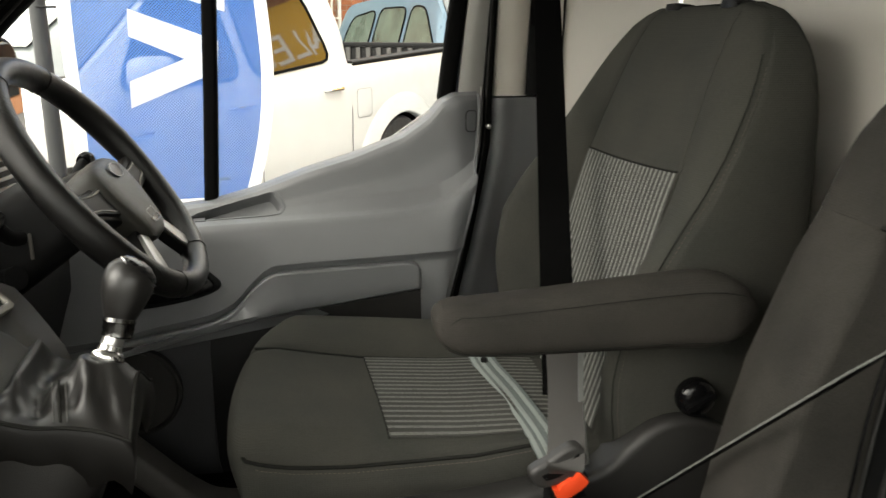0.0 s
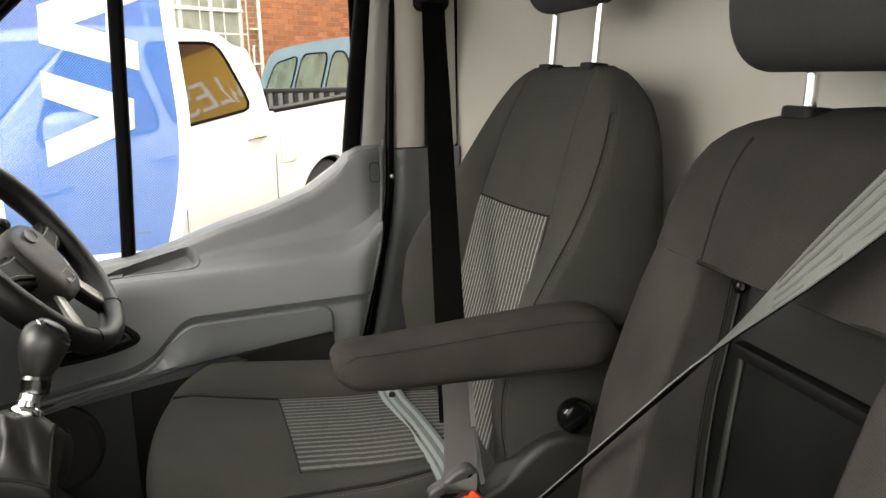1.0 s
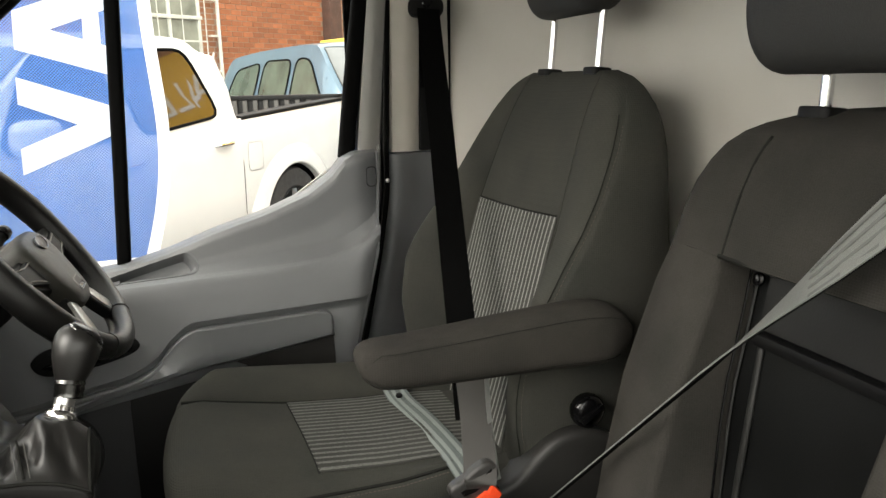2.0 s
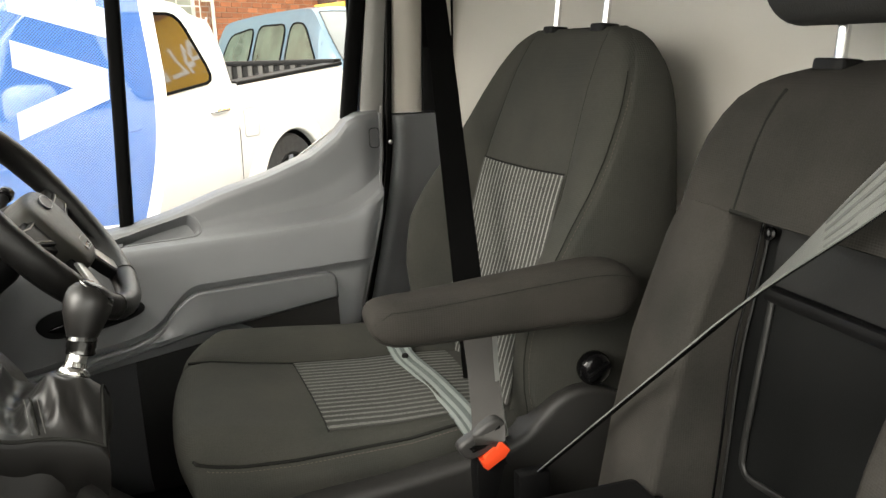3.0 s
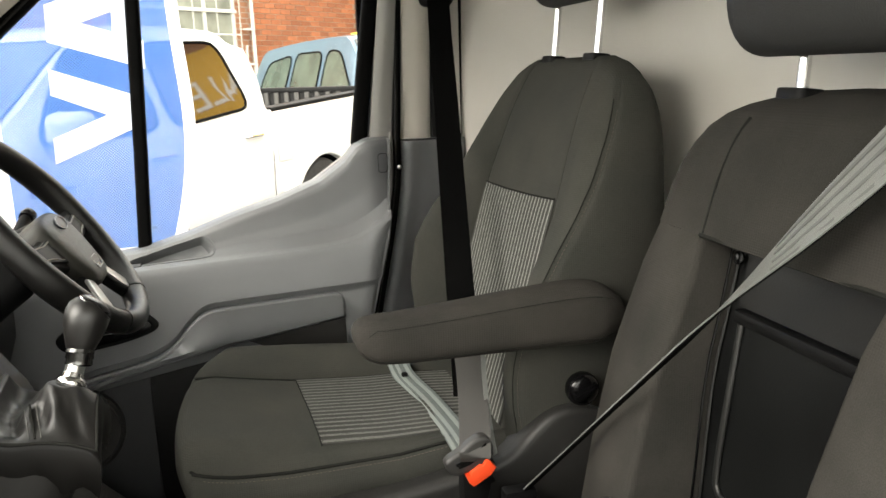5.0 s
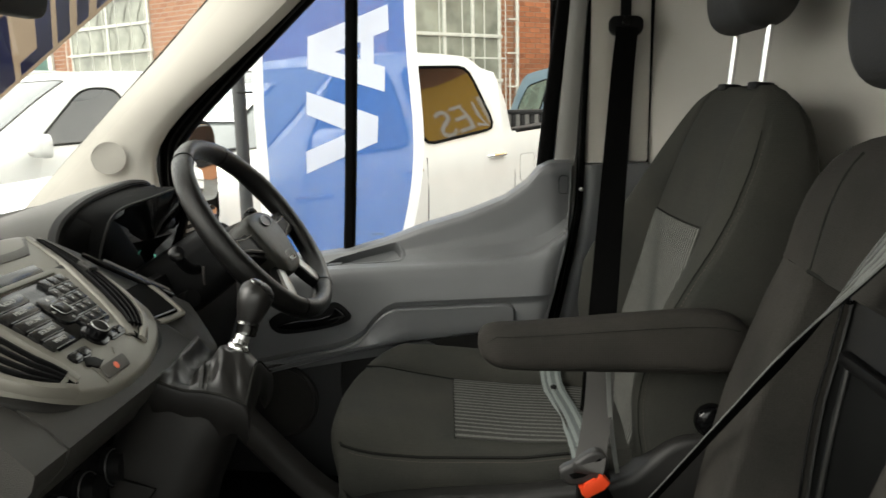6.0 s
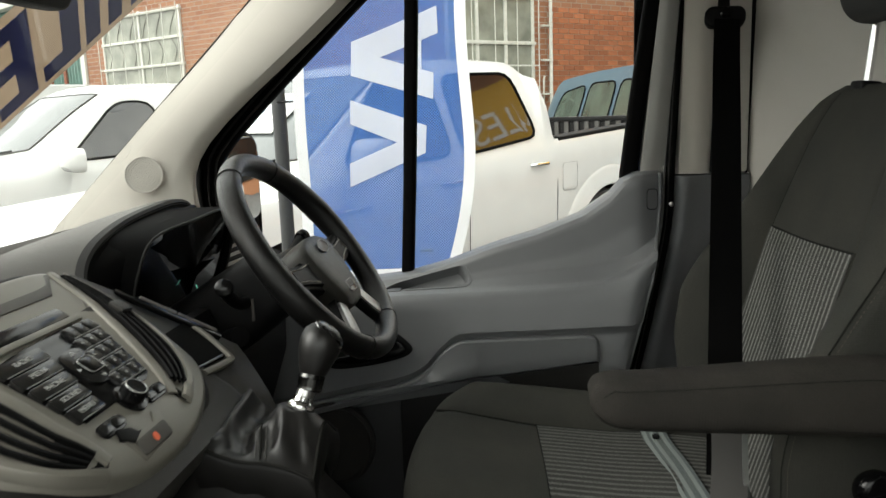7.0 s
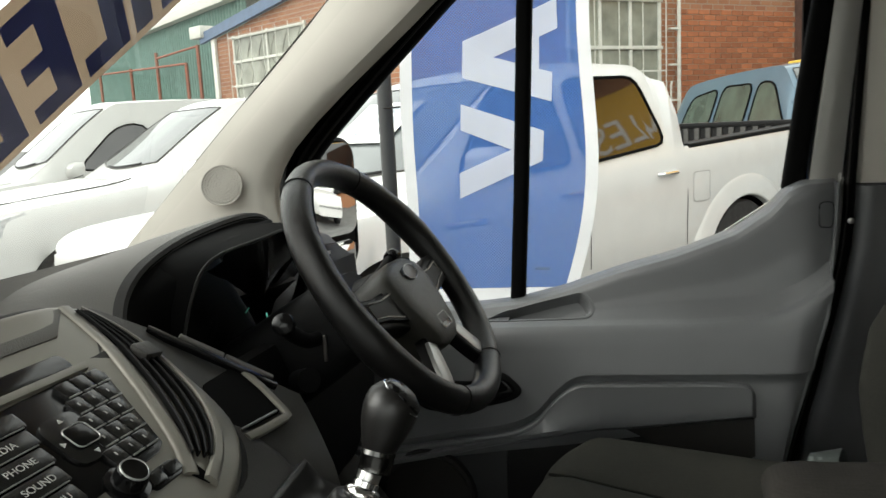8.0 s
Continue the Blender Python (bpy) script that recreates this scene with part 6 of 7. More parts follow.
rows = [[(x0 + 0.055 + (x1 - x0 - 0.11) * k, y0 - 0.003, z + 0.05 * (-((k - 0.5) * (x1 - x0 - 0.11)) / 0.17)) for k in np.linspace(0, 1, 6)] for z, x0, x1, y0 in ((0.74, -0.60, -0.385, -0.104), (0.80, -0.56, -0.36, -0.10), (0.93, -0.46, -0.30, -0.092), (1.02, -0.41, -0.255, -0.085), (1.06, -0.382, -0.228, -0.078))]
part("side_panel", bake(slab(rows, 0.006, (0, 1, 0)), KM), bpy.data.materials["console_vinyl"], body_k, "dark grained side panel")
part("panel_seam", bake(tube([rows[-1][0], rows[-1][2], rows[-1][5], rows[-2][5], rows[-3][5], rows[-4][5]], 0.0015, 6), KM), RUBBER, body_k)
gear = thing("gear_lever", "gear lever with dark knob, chrome collar and creased leather gaiter", "gear lever", at=(-0.215, 0.0, 1.13))
GM = Matrix.Translation((0.215, 0, -1.13))
STITCH_PALE = material("grey_thread", (0.10, 0.10, 0.095), 0.9)
NL, FL, NR, FR = Vector((-0.288, -0.052, 1.196)), Vector((-0.298, 0.098, 1.200)), Vector((-0.162, -0.046, 1.158)), Vector((-0.172, 0.096, 1.155))
LEVER = Vector((-0.201, 0.018, 1.214))


def boot(p, q):
    """Leather stretched over the console's mouth: p from the dash to the seats, q across; a ridge, a valley, then the cone round the lever."""
    base = NL.lerp(NR, p).lerp(FL.lerp(FR, p), q)
    d = Vector((base.x - LEVER.x, base.y - LEVER.y))
    r, a = d.length, math.atan2(d.y, d.x)
    hem = min(1.0, 7 * min(p, 1 - p, q, 1 - q) + 0.08)
    cone = (LEVER.z + 0.004 - base.z) * max(0.0, 1 - max(0.0, r - 0.014) / 0.066) ** 1.25
    folds = (0.0050 * math.sin(5 * a + 0.6 + 40 * r) + 0.0028 * math.sin(9 * a - 55 * r) + 0.0016 * math.sin(17 * a + 90 * r)) * max(0.0, min(1.0, (r - 0.014) / 0.03)) * max(0.0, 1 - r / 0.10)
    ridge = 0.026 * math.exp(-((p - 0.07 - 0.05 * q) / 0.11) ** 2) * (0.45 + 0.55 * q)
    sag = -0.012 * math.exp(-((p - 0.36) / 0.13) ** 2) * math.sin(math.pi * q)
    crease = 0.004 * math.sin(26 * p + 9 * q) * math.exp(-((q - 0.25) / 0.25) ** 2)
    return base + Vector((0.010 * (ridge / 0.026) - 0.004, 0, cone + (folds + ridge + sag + crease) * hem))


GN = 44
boot_bm = loft([[boot(i / GN, j / GN) for j in range(GN + 1)] for i in range(GN + 1)])
gaiter_leather = material("gaiter_leather", (0.012, 0.0115, 0.011), 0.40, spec=0.5, vary=0.25, scale=14, bump=0.12, bump_scale=900)
gaiter = part("gaiter", bake(boot_bm, GM), gaiter_leather, gear, "creased black leather gaiter", angle=80)
hem = [boot(p, 0.0) for p in np.linspace(0, 1, 18)] + [boot(1.0, q) for q in np.linspace(0.06, 1, 16)]
hem = [boot(0.0, q) for q in np.linspace(1, 0.06, 12)] + hem
mid = NL.lerp(FR, 0.5)
rows = []
for k, drop in ((1.0, 0.0), (1.035, 0.002), (1.06, 0.008), (1.075, 0.018), (1.06, 0.032), (1.02, 0.046), (0.95, 0.058)):
    rows.append([Vector((mid.x + (p.x - mid.x) * k, mid.y + (p.y - mid.y) * k, p.z - drop * (1 + 0.12 * math.sin(1.1 * i)))) for i, p in enumerate(hem)])
part("gaiter_skirt", bake(loft(rows), GM), material("skirt_leather", (0.006, 0.0056, 0.0052), 0.5, vary=0.25, scale=14, spec=0.18), gaiter, "leather skirt folded over the console edge", angle=80)
part("gaiter_piping", bake(tube([p + Vector((0, 0, 0.001)) for p in rows[1]], 0.0018, 6), GM), THREAD, gaiter)
seam_pts = [boot(0.46 + 0.10 * (1 - q / 0.42), q) + Vector((0, 0, 0.0008)) for q in np.linspace(0.02, 0.42, 12)]
part("gaiter_seam", bake(tube(seam_pts, 0.0011, 6), GM), THREAD, gaiter)
for w in (-0.006, 0.006):
    part("gaiter_stitching", bake(tube([p + Vector((w, 0, 0.0002)) for p in seam_pts], 0.0005, 5), GM), STITCH_PALE, gaiter)
LA, LB = Vector((-0.199, 0.018, 1.203)), Vector((-0.184, 0.042, 1.248))
part("lever_shaft", bake(rod(LA, LB, 0.0105), GM), STEEL, gear, "brushed steel shaft")
ax = (LB - LA).normalized()
part("chrome_collar", bake(lathe([(0.012, -0.006), (0.0155, -0.004), (0.0168, -0.001), (0.0168, 0.002), (0.0155, 0.005), (0.0125, 0.007), (0.012, 0.012), (0.0105, 0.013)], frame_of(LA + ax * 0.012, (1, 0, 0), ax), 24), GM), CHROME, gear, "chrome collar")
GK = frame_of(LB, (1, 0, -0.2), (0.18, 0.28, 0.94))
rows = []
for h, rx, ry, ox in ((-0.004, 0.0135, 0.0135, 0), (0.0, 0.017, 0.016, 0), (0.012, 0.0215, 0.020, 0.001), (0.024, 0.0255, 0.024, 0.002), (0.036, 0.0275, 0.026, 0.003), (0.045, 0.0262, 0.0245, 0.003), (0.053, 0.0215, 0.020, 0.002), (0.0585, 0.0135, 0.0125, 0.001), (0.0605, 0.003, 0.003, 0)):
    rows.append([GK @ Vector((ox + 0.92 * rx * math.cos(a), 0.92 * ry * math.sin(a), h)) for a in np.linspace(0, 2 * math.pi, 29)[:-1]])
gk = part("gear_knob", bake(loft(rows, close=True, caps=True), GM), material("knob_leather", (0.0085, 0.008, 0.0077), 0.36, vary=0.15, bump=0.1, bump_scale=900), gear, "dark grey gear knob")
part("knob_cap", bake(lathe([(0.024, 0.0), (0.022, 0.005), (0.014, 0.009), (0.001, 0.010)], GK @ Matrix.Translation((0.010, 0, 0.0475)) @ pose(0, 0, 0, 0, 36, 0) @ Matrix.Diagonal((0.9, 0.75, 1, 1)), 24), GM), GLOSS_BLACK, gk, "glossy shift diagram cap")
part("knob_band", bake(tube([GK @ Matrix.Translation((0.010, 0, 0.0475)) @ pose(0, 0, 0, 0, 36, 0) @ Vector((0.0218 * math.cos(a), 0.0182 * math.sin(a), 0.0005)) for a in np.linspace(0, 2 * math.pi, 29)[:-1]], 0.0008, 8, True), GM), CHROME, gk, "thin chrome band")
part("reverse_collar", bake(lathe([(0.013, -0.020), (0.0152, -0.018), (0.0145, -0.013), (0.0155, -0.011), (0.0150, -0.006), (0.0160, -0.004), (0.0150, 0.0)], GK, 20), GM), material("dark_chrome", (0.10, 0.10, 0.098), 0.22, metal=1.0), gear, "ribbed dark chrome reverse collar")

# ---- rear-view mirror at the windscreen ----
rvm = thing("rear_view_mirror", "dark grey rear-view mirror hanging at the windscreen", "mirror", at=(-0.42, 0.06, 1.82))
VM = Matrix.Translation((0.42, -0.06, -1.82))
part("mirror_shell", bake(loft([[Vector((-0.435 + 0.03 * k, -0.085, 1.705)) + Vector((0, q[0] * s, q[1] * s)) for q in rounded(0.24, 0.075, 0.03, 5)] for k, s in ((-1, 0.7), (-0.6, 0.92), (0, 1.0), (0.4, 0.99), (0.5, 0.95))], close=True, caps=True), VM), DASH, rvm)
part("stem", bake(tube([(-0.45, -0.05, 1.73), (-0.475, -0.03, 1.78), (-0.55, 0.0, 1.83)], 0.01, 10), VM), DASH, rvm)

# ---- outside: ground, buildings, parked vehicles, flags ----
ground = part("ground", box(-300, 300, -300, 300, -0.3, 0.0), ASPHALT)
tagged(ground, "worn grey asphalt yard", "ground", kind="structure")


def brick_paint(name):
    m = material(name, (0.26, 0.08, 0.04), 0.9, vary=0.2, scale=3)
    n, l = m.node_tree.nodes, m.node_tree.links
    b = n["Principled BSDF"]
    co = n.new("ShaderNodeTexCoord")
    br = n.new("ShaderNodeTexBrick")
    br.inputs["Scale"].default_value = 1.0
    br.inputs["Brick Width"].default_value = 0.24
    br.inputs["Row Height"].default_value = 0.086
    br.inputs["Mortar Size"].default_value = 0.009
    br.inputs["Color1"].default_value = (0.35, 0.165, 0.085, 1)
    br.inputs["Color2"].default_value = (0.27, 0.112, 0.056, 1)
    br.inputs["Mortar"].default_value = (0.34, 0.26, 0.20, 1)
    l.new(co.outputs["Object"], br.inputs["Vector"])
    l.new(br.outputs["Color"], b.inputs["Base Color"])
    bump = n.new("ShaderNodeBump")
    bump.inputs["Distance"].default_value = 0.006
    bump.invert = True
    l.new(br.outputs["Fac"], bump.inputs["Height"])
    l.new(bump.outputs[0], b.inputs["Normal"])
    return m


BRICKWORK = brick_paint("brickwork")
BRICK = material("brick", (0.35, 0.125, 0.053), 0.9, vary=0.15, scale=8, bump=0.5, bump_scale=150)
bn = BRICK.node_tree.nodes
info = bn.new("ShaderNodeObjectInfo")
hs = bn.new("ShaderNodeHueSaturation")
mr = bn.new("ShaderNodeMapRange")
mr.inputs[3].default_value, mr.inputs[4].default_value = 0.72, 1.25
BRICK.node_tree.links.new(info.outputs["Random"], mr.inputs[0])
BRICK.node_tree.links.new(mr.outputs[0], hs.inputs["Value"])
old = bn["Principled BSDF"].inputs["Base Color"].links[0].from_socket
BRICK.node_tree.links.new(old, hs.inputs["Color"])
BRICK.node_tree.links.new(hs.outputs[0], bn["Principled BSDF"].inputs["Base Color"])
MORTAR = material("mortar", (0.33, 0.25, 0.19), 0.95, vary=0.15)
FRAME_PAINT = material("pale_window_paint", (0.62, 0.62, 0.56), 0.6, vary=0.1, scale=12)
PANE = material("old_pane", (0.27, 0.28, 0.23), 0.2, vary=0.35, scale=2.5, spec=0.6)
TIN = material("green_sheet", (0.155, 0.265, 0.225), 0.6, vary=0.15)
BARGE = material("blue_barge_board", (0.10, 0.15, 0.24), 0.6)
RUST = material("rusty_rail", (0.27, 0.10, 0.06), 0.8, vary=0.3, scale=20)


def wall_frame(origin, along):
    """Local x along a wall, y out of it towards the yard, z up."""
    a = Vector((along[0], along[1], 0)).normalized()
    out = Vector((a.y, -a.x, 0))
    m = Matrix((a, out, Vector((0, 0, 1)))).transposed().to_4x4()
    return Matrix.Translation((origin[0], origin[1], 0)) @ m


def upright(poly, depth, m, bevel=0.0):
    """A polygon of (along, height) as a wall of that depth, its face at y = 0."""
    return prism(poly, depth, bevel, m=m @ Matrix(((1, 0, 0, 0), (0, 0, -1, 0), (0, 1, 0, 0), (0, 0, 0, 1))))


def yard_window(parent, m, x0, x1, z0, z1, cols, rows_, cage):
    w = part("window", bake(box(x0, x1, -0.03, 0.012, z0, z1), m), PANE, parent, "old pale-framed factory window")
    t = 0.055
    for i in range(cols + 1):
        x = x0 + (x1 - x0) * i / cols
        part("mullion", bake(box(x - t / 2, x + t / 2, -0.04, 0.04, z0 - t, z1 + t, 0.006), m), FRAME_PAINT, w)
    for j in range(rows_ + 1):
        z = z0 + (z1 - z0) * j / rows_
        part("transom", bake(box(x0 - t, x1 + t, -0.035, 0.05, z - t / 2, z + t / 2, 0.006), m), FRAME_PAINT, w)
    if cage:
        n = int((x1 - x0) / cage)
        for i in range(n + 1):
            x = x0 - 0.05 + (x1 - x0 + 0.1) * i / n
            part("bar", bake(rod((x, 0.12, z0 - 0.1), (x, 0.12, z1 + 0.1), 0.008, 8), m), FRAME_PAINT, w)
        for z in (z0, (z0 + z1) / 2, z1):
            part("rail", bake(box(x0 - 0.05, x1 + 0.05, 0.105, 0.12, z - 0.012, z + 0.012), m), FRAME_PAINT, w)
    return w


factory = thing("brick_factory", "two-winged red brick factory with pale barred windows", "building", at=(-1.55, 10.9, 0))
FM = Matrix.Translation((1.55, -10.9, 0))
WR = wall_frame((-1.55, 10.9), (0.75, 0.66))
WL = wall_frame((-1.55, 10.9), (0.87, -0.49))
right_wall = part("right_wall", bake(upright([(0, 0), (14, 0), (14, 5.2), (0, 5.2)], 0.3, Matrix.Identity(4)), Matrix.Identity(4)), BRICKWORK, factory)
right_wall.matrix_local = FM @ WR @ Matrix.Rotation(radians(90), 4, "X")
right_wall.data.transform(Matrix.Rotation(radians(-90), 4, "X"))
left_wall = part("left_wall", upright([(-9.0, 0), (0, 0), (0, 5.0), (-9.0, 3.72)], 0.3, Matrix.Identity(4)), BRICKWORK, factory)
left_wall.matrix_local = FM @ WL @ Matrix.Rotation(radians(90), 4, "X")
left_wall.data.transform(Matrix.Rotation(radians(-90), 4, "X"))
yard_window(factory, FM @ WR, 0.5, 2.22, 1.15, 3.3, 3, 3, 0.42)
lw = yard_window(factory, FM @ WL, -8.22, -5.62, 1.6, 3.64, 2, 4, 0.42)
for i in range(6):
    x = -8.1 + 0.44 * i
    part("inner_bar", bake(tube(smooth_path([(x, 0.018, 2.6), (x + 0.12, 0.018, 2.9), (x - 0.05, 0.018, 3.2), (x + 0.16, 0.018, 3.6)], 5), 0.006, 6), FM @ WL), DASH_LIGHT, lw)
part("downpipe", bake(rod((2.55, 0.10, 0.0), (2.55, 0.10, 5.1), 0.03, 10), FM @ WR), FRAME_PAINT, factory, "pale downpipe")
for z in (1.75, 2.3, 2.85):
    part("pipe_valve", bake(box(2.36, 2.58, 0.06, 0.12, z, z + 0.03, 0.006), FM @ WR), FRAME_PAINT, factory)
part("thin_pipe", bake(tube([(2.42, 0.06, 1.0), (2.42, 0.06, 2.0), (2.44, 0.06, 2.06)], 0.018, 8), FM @ WR), FRAME_PAINT, factory)
part("cable_conduit", bake(tube([(5.0, 0.05, 0.6), (5.0, 0.05, 2.0), (5.05, 0.05, 2.08), (5.3, 0.05, 2.1)], 0.02, 8), FM @ WR), FRAME_PAINT, factory)
part("dark_pier", bake(box(5.25, 5.6, -0.02, 0.2, 0, 5.2, 0.02), FM @ WR), material("dark_brick", (0.10, 0.055, 0.04), 0.9, vary=0.25), factory, "dark brown brick pier")
part("corner_board", bake(box(-9.12, -8.96, -0.05, 0.06, 0, 3.85, 0.01), FM @ WL), FRAME_PAINT, factory, "white corner board")
part("barge_board", bake(upright([(-9.5, 3.65), (-9.5, 3.87), (0, 5.22), (0, 5.0)], 0.1, WL @ Matrix.Translation((0, 0.12, 0))), FM), BARGE, factory, "blue-grey barge board")
part("gutter_end", bake(box(-9.8, -9.3, -0.2, 0.2, 3.78, 4.05, 0.03), FM @ WL), FRAME_PAINT, factory)

shed = thing("sheet_shed", "green corrugated sheet-metal shed with a pale roof edge", "shed", at=(-17, 17, 0))
HS = wall_frame((-10.2, 18.3), (0.80, -0.60))
SHM = Matrix.Translation((17, -17, 0))
rows = []
for k in range(0, 321):
    x = -16 + 16 * k / 320
    rows.append([(x, 0.10 * (0, 0, 1, 1)[k % 4], z) for z in (0.0, 5.1)])
part("sheet_wall", bake(slab(rows, 0.02, (0, -1, 0)), SHM @ HS), TIN, shed, "green corrugated wall", angle=10)
part("roof_edge", bake(box(-16.2, 0.2, -6, 0.35, 5.1, 5.4, 0.03), SHM @ HS), FRAME_PAINT, shed, "pale roof edge")
rail = thing("yard_rail", "rust-red steel rail in front of the shed", "railing", at=(-11, 14, 0))
RL = Matrix.Translation((11, -14, 0))
for a, top_ in ((-12.5, 4.2), (-8.6, 4.05), (-5.84, 4.3), (-3.3, 3.75), (-2.3, 4.15)):
    p = HS @ Vector((a, 0.5, 0))
    part("post", bake(box(p.x - 0.04, p.x + 0.04, p.y - 0.04, p.y + 0.04, 0, top_, 0.008), RL), RUST, rail)
for a, za, b, zb_ in ((-12.5, 4.16, -3.3, 3.73), (-5.84, 4.12, -2.3, 4.12)):
    part("rail_bar", bake(rod(HS @ Vector((a, 0.5, za)), HS @ Vector((b, 0.5, zb_)), 0.035, 8), RL), RUST, rail)

# bricks that show one by one, between the downpipe and the pier
unit = box(-0.113, 0.113, -0.02, 0.012, -0.038, 0.038, 0.004, 1)
brick_mesh = finish(unit, "brick", BRICK)
for j in range(21):
    for i in range(12):
        x = 2.68 + 0.24 * i + (0.12 if j % 2 else 0)
        if x > 5.2:
            continue
        o = new("brick", brick_mesh)
        o.parent = factory
        o.matrix_local = FM @ WR @ Matrix.Translation((x, 0.004 + 0.002 * random.random(), 1.42 + 0.086 * j))
part("brick_joint", bake(box(2.56, 5.26, -0.01, 0.008, 1.37, 3.19), FM @ WR), MORTAR, factory)


# vehicles: local x to the rear from the nose, y to the far side, z up
def place(origin, rear, lift=0.0):
    a = Vector((rear[0], rear[1], 0)).normalized()
    m = Matrix((a, Vector((-a.y, a.x, 0)), Vector((0, 0, 1)))).transposed().to_4x4()
    return Matrix.Translation((origin[0], origin[1], lift)) @ m


CAR_GLASS = material("dark_car_glass", (0.004, 0.0042, 0.0042), 0.03, vary=0.1, spec=0.8, coat=0.8)
SCREEN_GLASS = material("pale_windscreen", (0.10, 0.11, 0.11), 0.05, vary=0.3, scale=2, spec=0.8)
TYRE = material("tyre", (0.03, 0.03, 0.03), 0.8, vary=0.4, scale=30, bump=0.6, bump_scale=60)
ALLOY = material("alloy_rim", (0.5, 0.5, 0.5), 0.3, metal=0.8)
# grey of the sign letters that are painted as a windscreen reflection
REFLECTED_GREY = material("reflected_letter_grey", (0.36, 0.40, 0.44), 0.6)
LAMP = material("headlamp_glass", (0.55, 0.56, 0.56), 0.1, vary=0.2, scale=30)


def road_wheel(parent, m, x, y, r, w):
    s = 1 if y > 0 else -1
    f = m @ frame_of((x, y, r), (1, 0, 0), (0, s, 0))
    t = part("wheel", lathe([(r * 0.62, -w), (r * 0.95, -w), (r, -w * 0.8), (r, -0.03), (r * 0.96, 0), (r * 0.66, 0.0), (r * 0.64, -0.01), (r * 0.62, -w)], f, 36), TYRE, parent)
    rim_ = part("rim", lathe([(r * 0.64, -0.01), (r * 0.62, 0.004), (r * 0.58, -0.02), (r * 0.2, -0.05), (r * 0.19, -0.01), (0.001, -0.008)], f, 36), BLACK, t)
    for k in range(6):
        part("spoke", prism([(-0.045, 0.04), (0.045, 0.04), (0.03, r * 0.6), (-0.03, r * 0.6)], 0.03, 0.008, m=f @ Matrix.Translation((0, 0, -0.03)) @ pose(0, 0, 0, 0, 0, 60 * k)), ALLOY, rim_)
    return t


def eased(pairs):
    """The same line with its corners rounded."""
    return [(p.x, p.y) for p in smooth_path([(a, b, 0) for a, b in pairs], 4)]


def vehicle(name, label, m, paint, top, belt, low, width, roof_w, windows, screen, wheels, r=0.37, screen_glass=None, glass=None, bed=None, length=5.2, handles=(), mirror_at=None, corner=0.06):
    """A road vehicle from its side lines. top, belt: height along the length; roof_w: half width at the top edge along the length."""
    origin = m.translation
    car = thing(name, label, "car", "cars parked in the yard", at=(origin.x, origin.y, 0))
    inv = Matrix.Translation((-origin.x, -origin.y, 0)) @ m
    tf, bf, rf, wf = table(eased(top)), table(belt), table(eased(roof_w)), table(eased(width))
    xs_ = sorted(set(list(np.linspace(0, length, 81)) + [p[0] for p in eased(top)]))
    rows = []
    for x in xs_:
        w, zb, zt, rw = wf(x), bf(x), tf(x), rf(x)
        side = []
        for k, (wy, z) in enumerate(((w * 0.90, low), (w * 0.975, low + 0.12), (w * 0.995, low + 0.35), (w, zb - 0.22), (w * 0.985, zb - 0.06), (w * 0.955, zb))):
            # wheel arches cut up into the side
            for wx in wheels:
                d = abs(x - wx)
                if d < r + 0.10 and z < 0.38 + math.sqrt(max(0, (r + 0.10) ** 2 - d * d)):
                    z = min(zb - 0.05, 0.38 + math.sqrt(max(0, (r + 0.10) ** 2 - d * d)))
            side.append((wy, z))
        if bed and bed[0] < x < bed[1]:
            side += [(0.86, zb + 0.008), (0.80, zb + 0.008), (0.785, zb - 0.02), (0.78, zb - 0.30), (0.6, zb - 0.33), (0.3, zb - 0.33), (0.05, zb - 0.33)]
        elif zt > zb + 0.05:
            for s in (0.15, 0.5, 0.85, 0.96, 1.0):
                wy = w * 0.955 + (rw - w * 0.955) * s
                zz = zb + (zt - 0.03 - zb) * s
                side.append((wy if s < 0.9 else wy - 0.02 * (s - 0.85) / 0.15, zz + (0.012 if s == 1.0 else 0)))
            side.append((rw * 0.72, zt + 0.006))
            side.append((rw * 0.3, zt + 0.02))
        else:
            for s in (0.2, 0.4, 0.6, 0.8, 0.9, 0.95, 0.98):
                side.append((w * 0.955 * (1 - s * 0.85), zb + (zt - zb) * min(1, s * 1.6) + 0.012 * s))
        rows.append([inv @ Vector((x, -y, z)) for y, z in side] + [inv @ Vector((x, y, z)) for y, z in reversed(side)])
    part("body", loft(rows, caps=True), paint, car, angle=35)
    sy = lambda x, z: (lambda w, zb, zt, rw: w * 0.955 + (rw - w * 0.955) * min(1, max(0, (z - zb) / max(0.05, zt - 0.03 - zb))))(wf(x), bf(x), tf(x), rf(x))
    for poly in windows:
        n = len(poly)
        cx, cz = sum(p[0] for p in poly) / n, sum(p[1] for p in poly) / n
        ring_ = []
        for i in range(n):
            a, c, d = Vector((*poly[i - 1], 0)), Vector((*poly[i], 0)), Vector((*poly[(i + 1) % n], 0))
            p, q = c + (a - c).normalized() * corner, c + (d - c).normalized() * corner
            for s in (0, 0.33, 0.66, 1):
                v = p.lerp(c, s).lerp(c.lerp(q, s), s)
                ring_.append(Vector((v.x, 0, v.y)))
        for s in (-1, 1):
            rws = []
